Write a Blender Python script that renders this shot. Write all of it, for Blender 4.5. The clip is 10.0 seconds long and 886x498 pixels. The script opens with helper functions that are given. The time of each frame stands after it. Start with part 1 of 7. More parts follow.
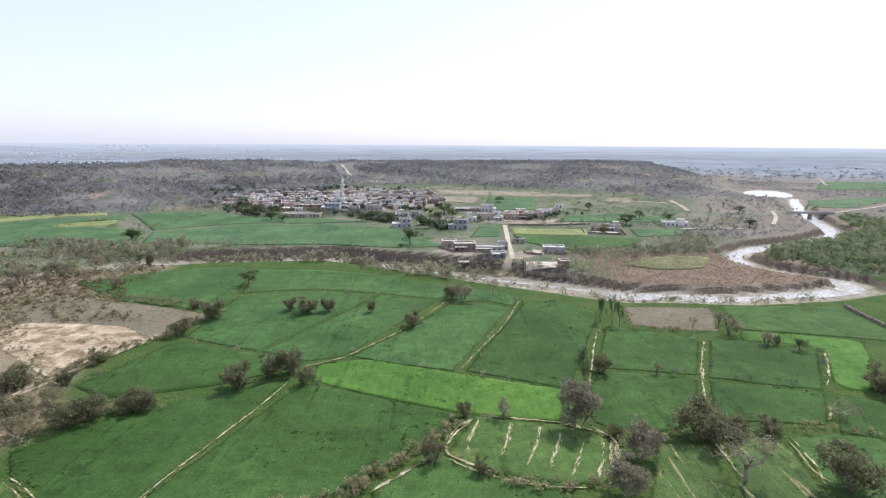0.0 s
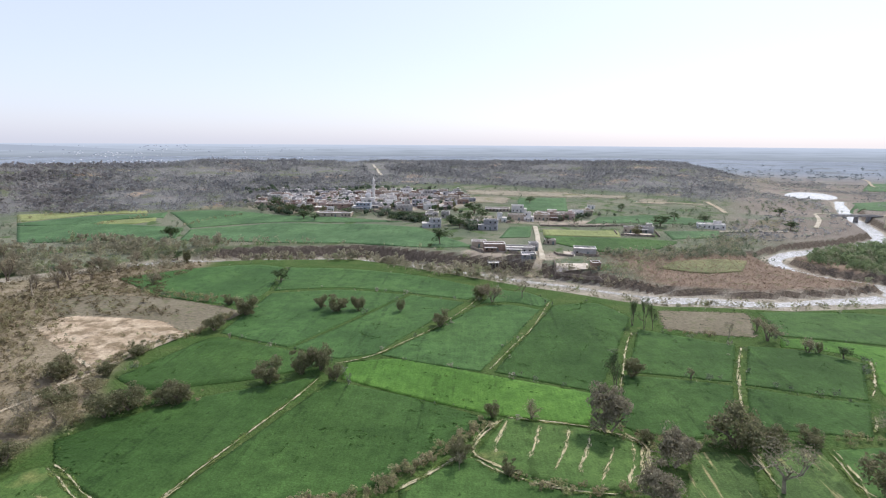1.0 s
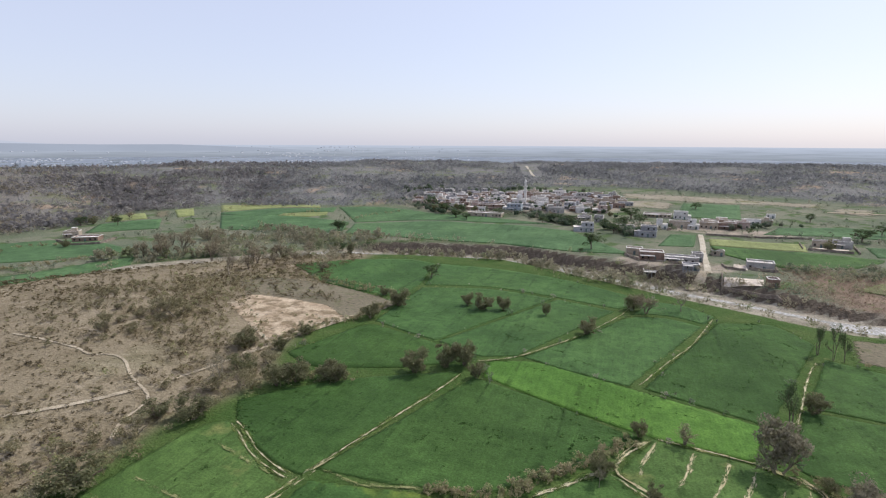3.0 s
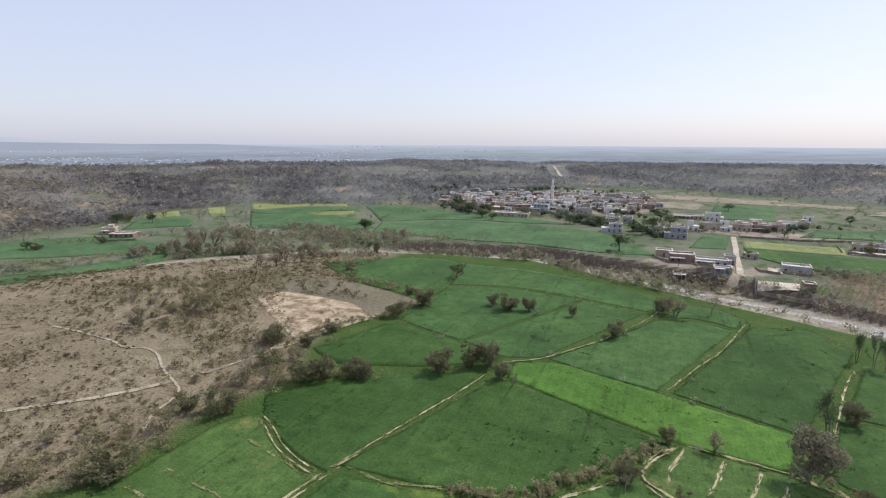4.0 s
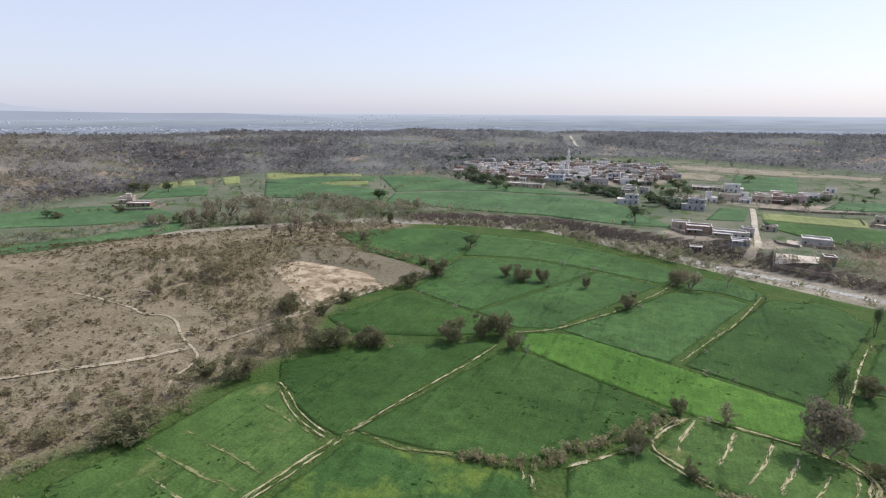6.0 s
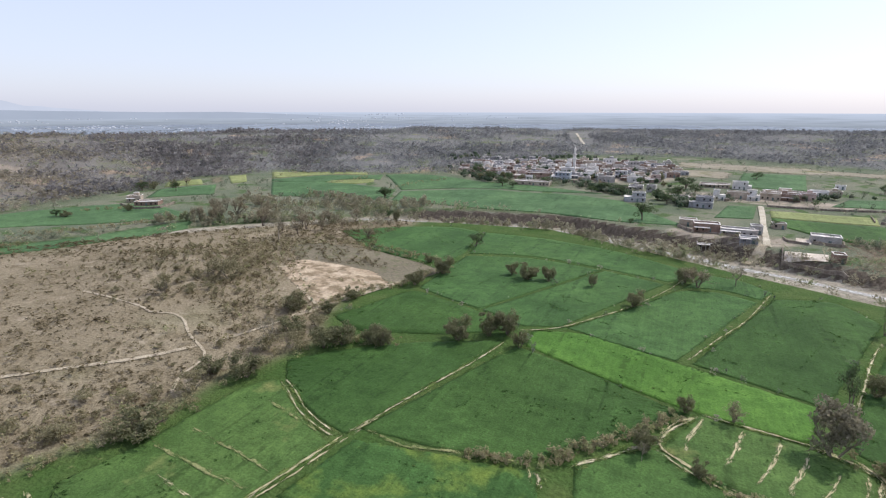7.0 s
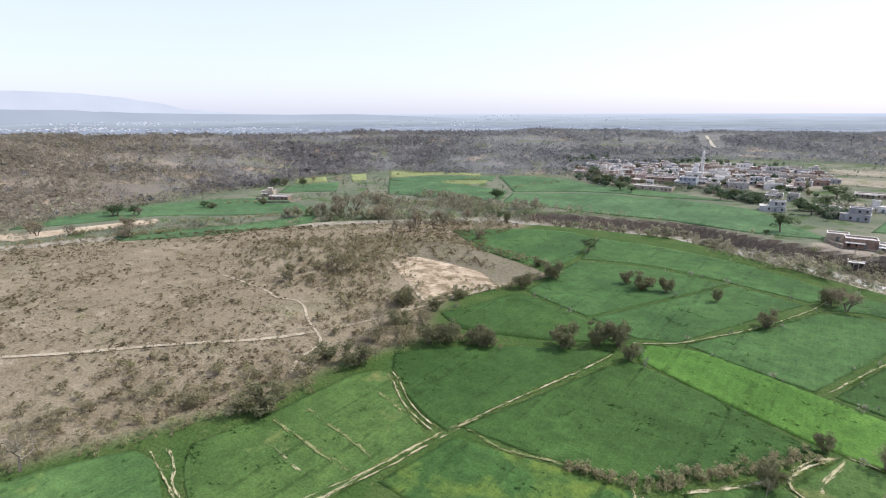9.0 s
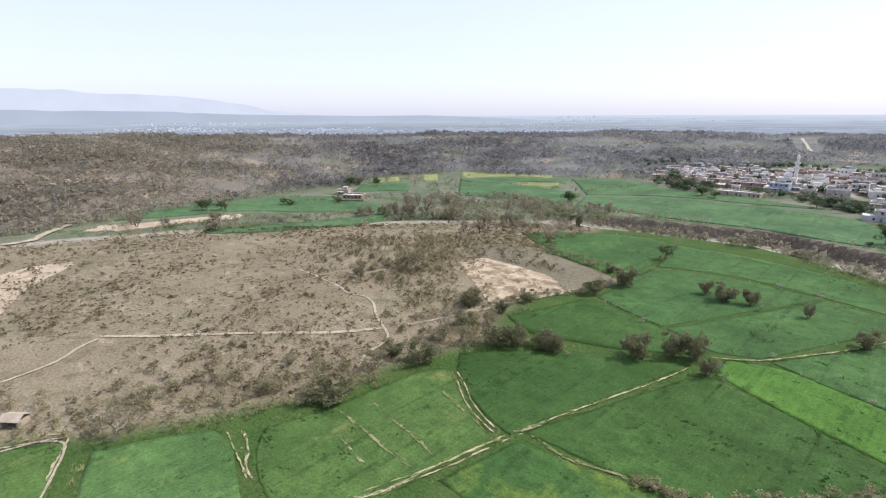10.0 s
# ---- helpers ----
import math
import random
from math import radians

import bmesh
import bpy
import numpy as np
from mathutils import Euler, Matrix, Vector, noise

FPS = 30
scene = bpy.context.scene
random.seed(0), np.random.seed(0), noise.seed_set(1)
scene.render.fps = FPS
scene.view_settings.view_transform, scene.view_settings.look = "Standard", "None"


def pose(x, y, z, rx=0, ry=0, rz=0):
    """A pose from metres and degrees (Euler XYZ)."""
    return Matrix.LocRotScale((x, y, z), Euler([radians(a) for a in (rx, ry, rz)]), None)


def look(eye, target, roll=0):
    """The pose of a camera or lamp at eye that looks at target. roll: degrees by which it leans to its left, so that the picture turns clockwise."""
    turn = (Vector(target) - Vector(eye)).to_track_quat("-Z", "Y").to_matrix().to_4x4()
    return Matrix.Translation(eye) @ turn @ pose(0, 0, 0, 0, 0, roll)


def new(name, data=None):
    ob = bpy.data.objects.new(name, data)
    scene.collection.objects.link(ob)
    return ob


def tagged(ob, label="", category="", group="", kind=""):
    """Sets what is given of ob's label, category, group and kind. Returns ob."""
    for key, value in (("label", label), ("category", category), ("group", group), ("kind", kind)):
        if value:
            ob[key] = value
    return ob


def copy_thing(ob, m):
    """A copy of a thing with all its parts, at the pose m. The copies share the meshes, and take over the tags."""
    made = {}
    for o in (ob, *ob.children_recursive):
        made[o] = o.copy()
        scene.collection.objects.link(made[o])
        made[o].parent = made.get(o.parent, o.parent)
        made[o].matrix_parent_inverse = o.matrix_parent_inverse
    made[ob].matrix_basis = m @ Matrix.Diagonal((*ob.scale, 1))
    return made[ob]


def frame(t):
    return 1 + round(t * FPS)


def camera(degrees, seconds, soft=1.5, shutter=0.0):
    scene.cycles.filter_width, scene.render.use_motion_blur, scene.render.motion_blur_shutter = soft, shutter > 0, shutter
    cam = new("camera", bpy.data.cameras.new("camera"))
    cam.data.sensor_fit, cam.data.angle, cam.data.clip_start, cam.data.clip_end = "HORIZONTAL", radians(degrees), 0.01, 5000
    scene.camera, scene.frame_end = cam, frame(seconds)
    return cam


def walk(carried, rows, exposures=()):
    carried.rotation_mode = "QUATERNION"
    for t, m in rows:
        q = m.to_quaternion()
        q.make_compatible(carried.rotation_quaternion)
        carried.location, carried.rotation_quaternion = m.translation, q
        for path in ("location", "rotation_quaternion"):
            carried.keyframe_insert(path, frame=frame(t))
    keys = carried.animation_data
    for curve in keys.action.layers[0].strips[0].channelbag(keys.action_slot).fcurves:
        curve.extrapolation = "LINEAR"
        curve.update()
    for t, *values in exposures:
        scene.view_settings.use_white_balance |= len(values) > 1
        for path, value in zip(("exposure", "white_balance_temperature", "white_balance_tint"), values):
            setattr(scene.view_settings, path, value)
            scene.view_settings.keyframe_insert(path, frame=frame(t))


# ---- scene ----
# ---- camera: a drone hovering 60 m over the fields, drifting slowly ahead as it turns ----
cam = camera(79.8, 10.0, soft=1.2)
PATH = [
    (0, pose(0.02, -0.68, 60.23, 78.698, -0.367, 0.057)),
    (0.5, pose(0.02, -0.61, 60.21, 78.707, -0.373, 0.750)),
    (1, pose(0.02, -0.53, 60.18, 78.697, -0.368, 3.319)),
    (1.5, pose(0.01, -0.45, 60.16, 78.724, -0.340, 6.399)),
    (2, pose(0.01, -0.38, 60.13, 78.753, -0.305, 10.281)),
    (2.5, pose(0.01, -0.30, 60.10, 78.750, -0.264, 15.014)),
    (3, pose(0.01, -0.23, 60.08, 78.745, -0.274, 19.568)),
    (4.5, pose(0.00, 0.00, 60.00, 78.433, -0.332, 22.756)),
    (5, pose(-0.00, 0.08, 59.97, 77.280, -0.322, 23.338)),
    (5.5, pose(-0.00, 0.15, 59.95, 75.986, -0.322, 23.770)),
    (7, pose(-0.01, 0.38, 59.87, 75.323, -0.095, 24.567)),
    (7.5, pose(-0.01, 0.45, 59.84, 75.377, -0.005, 26.886)),
    (8, pose(-0.02, 0.53, 59.82, 75.433, 0.062, 29.875)),
    (8.5, pose(-0.02, 0.61, 59.79, 75.443, 0.082, 33.219)),
    (9, pose(-0.02, 0.68, 59.77, 75.500, 0.184, 36.656)),
    (9.5, pose(-0.02, 0.76, 59.74, 75.573, 0.207, 40.293)),
    (10, pose(-0.02, 0.83, 59.71, 75.653, 0.211, 44.314)),
]
EXPOSURES = [(0.0, 0.4, 6350, 11), (1.0, 0.24, 6400, 11), (2.0, 0.08, 6500, 11), (3.0, 0.05, 6540, 11), (5.5, 0.06, 6500, 11), (7.0, 0.2, 6420, 11), (8.0, 0.34, 6390, 11), (9.0, 0.42, 6420, 11), (10.0, 0.43, 6450, 11)]
walk(cam, PATH, EXPOSURES)

# ---- daylight: a hazy bright sky and a warm sun ahead of the camera ----
SUN_AZ, SUN_EL = 36.0, 50.0
to_sun = Vector((math.sin(radians(SUN_AZ)) * math.cos(radians(SUN_EL)), math.cos(radians(SUN_AZ)) * math.cos(radians(SUN_EL)), math.sin(radians(SUN_EL))))
sun = new("sun", bpy.data.lights.new("sun", "SUN"))
sun.data.energy, sun.data.angle, sun.data.color = 3.2, radians(0.6), (1.0, 0.955, 0.88)
sun.matrix_world = look(to_sun * 400, (0, 0, 0))
world = bpy.data.worlds.new("hazy_sky")
scene.world = world
world.use_nodes = True
wn, wl = world.node_tree.nodes, world.node_tree.links
sky = wn.new("ShaderNodeTexSky")
sky.sky_type, sky.sun_disc = "NISHITA", False
sky.sun_elevation, sky.sun_rotation = radians(SUN_EL), radians(SUN_AZ)
sky.altitude, sky.air_density, sky.dust_density, sky.ozone_density = 400, 1.0, 2.0, 2.0
haze = wn.new("ShaderNodeMix")
haze.data_type = "RGBA"
haze.inputs[0].default_value = 0.56
wl.new(sky.outputs[0], haze.inputs[6])
haze.inputs[7].default_value = (5.72, 5.92, 7.25, 1)
wl.new(haze.outputs[2], wn["Background"].inputs[0])
wn["Background"].inputs[1].default_value = 0.142


# ---- materials ----
def nodes_of(name):
    m = bpy.data.materials.new(name)
    m.use_nodes = True
    t = m.node_tree
    return m, t, t.nodes["Principled BSDF"]


def position(t, scale=(1, 1, 1), turn=0.0):
    geo, mp = t.nodes.new("ShaderNodeNewGeometry"), t.nodes.new("ShaderNodeMapping")
    t.links.new(geo.outputs["Position"], mp.inputs[0])
    mp.inputs["Scale"].default_value = scale
    mp.inputs["Rotation"].default_value = (0, 0, radians(turn))
    return mp.outputs[0]


def grain(t, size, detail=3.0, where=None, low=0.35, high=0.65, rough=0.55):
    """Noise with features of that many metres, stretched to 0..1."""
    n, r = t.nodes.new("ShaderNodeTexNoise"), t.nodes.new("ShaderNodeMapRange")
    t.links.new(where or position(t), n.inputs["Vector"])
    n.inputs["Scale"].default_value, n.inputs["Detail"].default_value, n.inputs["Roughness"].default_value = 1 / size, detail, rough
    t.links.new(n.outputs["Fac"], r.inputs[0])
    r.inputs[1].default_value, r.inputs[2].default_value = low, high
    return r.outputs[0]


def blend(t, fac, a, b, mode="MIX"):
    m = t.nodes.new("ShaderNodeMix")
    m.data_type, m.blend_type = "RGBA", mode
    for socket, v in ((m.inputs[0], fac), (m.inputs[6], a), (m.inputs[7], b)):
        if hasattr(v, "links"):
            t.links.new(v, socket)
        else:
            socket.default_value = v if isinstance(v, (int, float)) else (*v, 1)
    return m.outputs[2]


def calc(t, op, a, b=0.0):
    m = t.nodes.new("ShaderNodeMath")
    m.operation, m.use_clamp = op, True
    for socket, v in zip(m.inputs, (a, b)):
        if hasattr(v, "links"):
            t.links.new(v, socket)
        else:
            socket.default_value = v
    return m.outputs[0]


def attribute(t, name):
    a = t.nodes.new("ShaderNodeAttribute")
    a.attribute_name = name
    return a.outputs["Fac"]


def relief(t, p, height, strength, distance):
    b = t.nodes.new("ShaderNodeBump")
    b.inputs["Strength"].default_value, b.inputs["Distance"].default_value = strength, distance
    t.links.new(height, b.inputs["Height"])
    t.links.new(b.outputs[0], p.inputs["Normal"])


def lane(t):
    """Coordinates that run along a track, in metres."""
    a = t.nodes.new("ShaderNodeAttribute")
    a.attribute_name = "lane"
    return a.outputs["Vector"]


def earthy(name, dark, light, big=14.0, fine=0.6, rough=0.95, bump=0.5, lift=0.2, stain=None, stain_size=5.0, stain_low=0.52, fine_amount=0.5, frayed=0.0, lanes=False, hold=0.0):
    """A rough mineral or crop surface: two tones at two scales, with stains and relief."""
    m, t, p = nodes_of(name)
    c = blend(t, grain(t, big), dark, light)
    if stain:
        c = blend(t, grain(t, stain_size, 4, low=stain_low, high=stain_low + 0.14), c, stain)
    f = grain(t, fine, 4, low=0.3, high=0.7)
    c = blend(t, fine_amount, c, blend(t, f, (0.25, 0.25, 0.25), (0.75, 0.75, 0.75)), "OVERLAY")
    t.links.new(c, p.inputs["Base Color"])
    p.inputs["Roughness"].default_value = rough
    p.inputs["Specular IOR Level"].default_value = 0.06
    relief(t, p, f, bump, lift)
    if frayed:
        # thin cover that breaks up towards its rim
        rim = calc(t, "MULTIPLY", attribute(t, "core"), 0.32 if lanes else 0.5)
        rim = calc(t, "ADD", rim, calc(t, "MULTIPLY", grain(t, frayed, 6, lane(t) if lanes else None, low=0.25, high=0.75, rough=0.7), 0.8 if lanes else 0.6))
        edge = t.nodes.new("ShaderNodeMapRange")
        t.links.new(rim, edge.inputs[0])
        edge.inputs[1].default_value, edge.inputs[2].default_value = (0.6 - hold, 0.74 - hold) if lanes else (0.5, 0.7)
        none, mix = t.nodes.new("ShaderNodeBsdfTransparent"), t.nodes.new("ShaderNodeMixShader")
        t.links.new(edge.outputs[0], mix.inputs[0])
        t.links.new(none.outputs[0], mix.inputs[1])
        t.links.new(p.outputs[0], mix.inputs[2])
        t.links.new(mix.outputs[0], t.nodes["Material Output"].inputs[0])
    return m


def crop(name, dark, light, patch=None, patch_low=0.55, rows=25.0, row_amount=0.16, streak=None):
    """Standing young wheat: mottled greens, drill rows, darker trodden marks and long furrows."""
    dark, light = [(q[0], q[1], 1.24 * q[2]) for q in (dark, light)]
    m, t, p = nodes_of(name)
    c = blend(t, grain(t, 22, 3), [0.84 * v for v in dark], [1.1 * v for v in light])
    c = blend(t, calc(t, "MULTIPLY", grain(t, 60, 3, position(t, (1, 0.6, 1), rows), 0.5, 0.62), 0.35), c, (1.28 * light[0], 1.18 * light[1], 1.15 * light[2]))
    c = blend(t, calc(t, "MULTIPLY", grain(t, 4.5, 5, low=0.4, high=0.7), 0.7), c, [0.7 * v for v in dark])
    if patch:
        c = blend(t, grain(t, 12, 4, low=patch_low, high=patch_low + 0.12), c, patch)
    lines = grain(t, 1.0, 3, position(t, (1.7, 0.05, 1), rows), 0.35, 0.65)
    c = blend(t, row_amount, c, blend(t, lines, (0.3, 0.3, 0.3), (0.7, 0.7, 0.7)), "OVERLAY")
    if streak:
        s = grain(t, 1.0, 4, position(t, (0.75, 0.06, 1), rows), 0.57, 0.66)
        c = blend(t, s, c, streak)
    mid = grain(t, 1.5, 5, low=0.32, high=0.68, rough=0.65)
    c = blend(t, 0.3, c, blend(t, mid, (0.28, 0.28, 0.28), (0.72, 0.72, 0.72)), "OVERLAY")
    f = grain(t, 0.45, 5, low=0.3, high=0.7, rough=0.65)
    c = blend(t, 0.42, c, blend(t, f, (0.16, 0.16, 0.16), (0.84, 0.84, 0.84)), "OVERLAY")
    tufts = grain(t, 1.2, 6, position(t, (1, 0.6, 1), rows + 40), 0.6, 0.66, 0.7)
    c = blend(t, calc(t, "MULTIPLY", tufts, 0.7), c, [0.4 * v for v in dark])
    furrow = grain(t, 1.0, 2, position(t, (0.28, 0.012, 1), rows + 85), 0.605, 0.635)
    broken = grain(t, 2.5, 5, low=0.45, high=0.55)
    c = blend(t, calc(t, "MULTIPLY", calc(t, "MULTIPLY", furrow, broken), 0.5), c, [0.4 * v for v in dark])
    t.links.new(c, p.inputs["Base Color"])
    p.inputs["Roughness"].default_value = 0.75
    p.inputs["Specular IOR Level"].default_value = 0.06
    relief(t, p, f, 0.4, 0.2)
    return m


CROPS = {
    "deep": crop("wheat_deep", (0.039, 0.084, 0.018), (0.052, 0.106, 0.023), rows=28),
    "mid": crop("wheat_mid", (0.049, 0.101, 0.023), (0.063, 0.124, 0.028), rows=62),
    "bright": crop("wheat_bright", (0.064, 0.146, 0.022), (0.082, 0.174, 0.027), patch=(0.13, 0.2, 0.035), patch_low=0.68, rows=64),
    "light": crop("wheat_light", (0.064, 0.12, 0.027), (0.088, 0.15, 0.034), patch=(0.15, 0.165, 0.06), patch_low=0.6, rows=-35),
    "deepyellow": crop("wheat_deep_yellowing", (0.041, 0.092, 0.021), (0.053, 0.114, 0.026), patch=(0.115, 0.165, 0.035), patch_low=0.5, rows=10),
    "streak": crop("wheat_thin_streaked", (0.065, 0.115, 0.03), (0.09, 0.143, 0.036), rows=-22, streak=(0.26, 0.24, 0.12)),
    "teal": crop("wheat_far_terrace", (0.068, 0.131, 0.045), (0.09, 0.161, 0.056), rows=80, row_amount=0.15),
    # mid green with more blue, haze over the farther fields painted in
    "blue": crop("wheat_haze_blue", (0.05, 0.106, 0.027), (0.065, 0.13, 0.033), rows=62),
    "pale": crop("wheat_pale_green", (0.072, 0.14, 0.036), (0.098, 0.175, 0.046), patch=(0.15, 0.2, 0.06), patch_low=0.6, rows=20),
    "yellow": crop("mustard", (0.185, 0.22, 0.068), (0.25, 0.275, 0.095), rows=75),
    "dry": crop("dry_pasture", (0.15, 0.16, 0.06), (0.2, 0.2, 0.08), rows=75),
    "fallow": earthy("fallow_earth", (0.145, 0.128, 0.09), (0.19, 0.168, 0.12), 20, 1.2, stain=(0.125, 0.125, 0.07), frayed=2.5),
    "tan": earthy("stubble_earth", (0.225, 0.2, 0.15), (0.295, 0.265, 0.205), 25, 2.0, stain=(0.16, 0.16, 0.08), stain_size=20, frayed=4.0),
    "wash": earthy("pale_wash_sand", (0.36, 0.29, 0.205), (0.47, 0.39, 0.29), 9, 1.1, bump=0.3, lift=0.2, fine_amount=0.3, stain=(0.3, 0.24, 0.165), stain_size=6, stain_low=0.55, frayed=3.0),
    "sand": earthy("quarry_sand", (0.315, 0.247, 0.168), (0.475, 0.39, 0.285), 7, 1.1, bump=0.5, lift=0.4, fine_amount=0.4, stain=(0.21, 0.162, 0.105), stain_size=5, stain_low=0.47, frayed=3.0),
}
TRACK = earthy("trodden_earth", (0.347, 0.314, 0.202), (0.504, 0.459, 0.319), 4, 0.4, stain=(0.179, 0.202, 0.078), stain_size=1.1, stain_low=0.55, frayed=0.4, lanes=True)
ROADBED = earthy("beaten_road_earth", (0.38, 0.34, 0.265), (0.52, 0.475, 0.385), 6, 0.6, stain=(0.3, 0.26, 0.18), stain_size=3.0, stain_low=0.56)
PATHWAY = earthy("open_footpath_earth", (0.33, 0.283, 0.205), (0.45, 0.388, 0.29), 4, 0.4, stain=(0.3, 0.255, 0.177), stain_size=1.5, stain_low=0.57, frayed=0.5, lanes=True, hold=0.3)
STRAW = earthy("dry_straw", (0.31, 0.29, 0.16), (0.47, 0.43, 0.27), 3, 0.3, stain=(0.1, 0.15, 0.04), stain_size=1.0, stain_low=0.6, frayed=0.5, lanes=True, hold=0.0)
PALESTRAW = earthy("thin_straw", (0.15, 0.18, 0.07), (0.25, 0.25, 0.12), 3, 0.3, stain=(0.08, 0.14, 0.035), stain_size=1.0, stain_low=0.55, frayed=0.45, lanes=True)
GRASSY = earthy("rough_bund_grass", (0.065, 0.115, 0.025), (0.12, 0.15, 0.05), 7, 0.5, stain=(0.28, 0.25, 0.13), stain_size=2.0, stain_low=0.58, frayed=0.7, lanes=True)


def see_through(t, p, c, share):
    """Thin leaves let some of the light through."""
    tr, mix = t.nodes.new("ShaderNodeBsdfTranslucent"), t.nodes.new("ShaderNodeMixShader")
    t.links.new(c, tr.inputs[0])
    mix.inputs[0].default_value = share
    t.links.new(p.outputs[0], mix.inputs[1])
    t.links.new(tr.outputs[0], mix.inputs[2])
    t.links.new(mix.outputs[0], t.nodes["Material Output"].inputs[0])


def foliage(name, dark, light, dry=None, dry_low=0.8, rough=0.6):
    """Leaves: each island a tone of its own, some dry."""
    m, t, p = nodes_of(name)
    geo = t.nodes.new("ShaderNodeNewGeometry")
    c = blend(t, geo.outputs["Random Per Island"], dark, light)
    c = blend(t, calc(t, "MULTIPLY", grain(t, 1.1, 3), 0.6), c, [0.6 * v for v in dark])
    if dry:
        c = blend(t, calc(t, "GREATER_THAN", grain(t, 0.8, 4, low=0.3, high=0.7), dry_low), c, dry)
    info = t.nodes.new("ShaderNodeObjectInfo")
    c = blend(t, calc(t, "MULTIPLY", info.outputs["Random"], 0.35), c, [0.7 * v for v in light])
    t.links.new(c, p.inputs["Base Color"])
    p.inputs["Roughness"].default_value = rough
    p.inputs["Specular IOR Level"].default_value = 0.12
    see_through(t, p, c, 0.5)
    return m


LEAF_DARK = foliage("leaf_dark_olive", (0.144, 0.152, 0.079), (0.287, 0.284, 0.158), (0.378, 0.307, 0.216), 0.8)
LEAF_GREEN = foliage("leaf_green", (0.075, 0.115, 0.055), (0.145, 0.195, 0.09))
LEAF_SPARSE = foliage("leaf_dry_olive", (0.22, 0.2, 0.125), (0.36, 0.315, 0.22), (0.42, 0.345, 0.25), 0.64)
LEAF_THORN = foliage("leaf_thorn_scrub", (0.230, 0.213, 0.121), (0.391, 0.356, 0.218), (0.437, 0.368, 0.247), 0.75)
LEAF_GREY = foliage("leaf_grey_twigs", (0.201, 0.184, 0.130), (0.397, 0.360, 0.258))
BARK = earthy("bark", (0.117, 0.091, 0.072), (0.221, 0.182, 0.143), 0.8, 0.12, bump=0.6, lift=0.04)
TWIG = earthy("grey_twig", (0.204, 0.178, 0.134), (0.324, 0.282, 0.216), 1.0, 0.2)


def mass_foliage(name, low, mid, high):
    """Trees of a far wood: a tone for each tree, and one for each leaf clump."""
    m, t, p = nodes_of(name)
    tone = attribute(t, "tone")
    c = blend(t, calc(t, "MULTIPLY", tone, 1.0), low, mid)
    c = blend(t, calc(t, "GREATER_THAN", tone, 0.78), c, high)
    geo = t.nodes.new("ShaderNodeNewGeometry")
    c = blend(t, 0.4, c, blend(t, geo.outputs["Random Per Island"], (0.25, 0.25, 0.25), (0.75, 0.75, 0.75)), "OVERLAY")
    t.links.new(c, p.inputs["Base Color"])
    p.inputs["Roughness"].default_value = 0.9
    p.inputs["Specular IOR Level"].default_value = 0.1
    see_through(t, p, c, 0.5)
    return m


# blue-grey cast painted into the hill leaves for haze
WOODS = mass_foliage("hill_wood_leaves", (0.185, 0.188, 0.192), (0.37, 0.37, 0.36), (0.3, 0.318, 0.265))
LOWSCRUB = mass_foliage("low_thorn_leaves", (0.120, 0.099, 0.057), (0.228, 0.186, 0.113), (0.216, 0.205, 0.103))
CROPTUFTS = mass_foliage("rank_wheat_tufts", (0.032, 0.072, 0.018), (0.05, 0.105, 0.026), (0.1, 0.14, 0.04))
SCRUBS = mass_foliage("scrub_leaves", (0.247, 0.223, 0.129), (0.437, 0.380, 0.239), (0.333, 0.345, 0.175))
HILLSCRUB = mass_foliage("dry_hill_scrub", (0.24, 0.216, 0.166), (0.41, 0.365, 0.278), (0.3, 0.308, 0.205))
HILLBRUSH = mass_foliage("hill_brush_leaves", (0.178, 0.17, 0.166), (0.34, 0.316, 0.302), (0.26, 0.27, 0.222))
WASTEBUSH = mass_foliage("waste_bush_leaves", (0.154, 0.132, 0.079), (0.288, 0.242, 0.152), (0.248, 0.243, 0.119))
# pale blue-grey leaf tones, the haze of distance painted in
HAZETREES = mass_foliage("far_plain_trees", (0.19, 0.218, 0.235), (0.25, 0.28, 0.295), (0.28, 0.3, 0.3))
RUST = mass_foliage("rusty_scrub", (0.27, 0.2, 0.15), (0.39, 0.3, 0.23), (0.29, 0.26, 0.16))
BUND = mass_foliage("bund_tufts", (0.045, 0.09, 0.02), (0.09, 0.135, 0.04), (0.23, 0.24, 0.11))
VILLAGETREES = mass_foliage("village_tree_leaves", (0.075, 0.11, 0.07), (0.14, 0.18, 0.11), (0.2, 0.215, 0.155))
REEDS = mass_foliage("riverside_green", (0.15, 0.2, 0.105), (0.25, 0.31, 0.165), (0.3, 0.31, 0.2))
BRUSH = mass_foliage("riverside_brush", (0.275, 0.258, 0.178), (0.415, 0.383, 0.275), (0.3, 0.32, 0.185))
HEDGES = mass_foliage("terrace_hedge_leaves", (0.14, 0.175, 0.115), (0.25, 0.28, 0.19), (0.34, 0.325, 0.25))
# ---- the lie of the land ----
# river course: main line from the dry western bed to the bend, and the loop back north-east
RIV_X = [-420, -321, -294, -256, -217, -158, -116, -60, -27, 26, 55, 77, 120, 158, 184]
RIV_Y = [-200, 27, 94, 159, 206, 263, 276, 284, 268, 242, 227, 213, 209, 216, 226]
LOOP_X = [184, 190, 183, 171, 162, 164, 195, 239, 282, 330, 402, 414]
LOOP_Y = [226, 235, 244, 253, 271, 296, 321, 340, 371, 480, 608, 622]
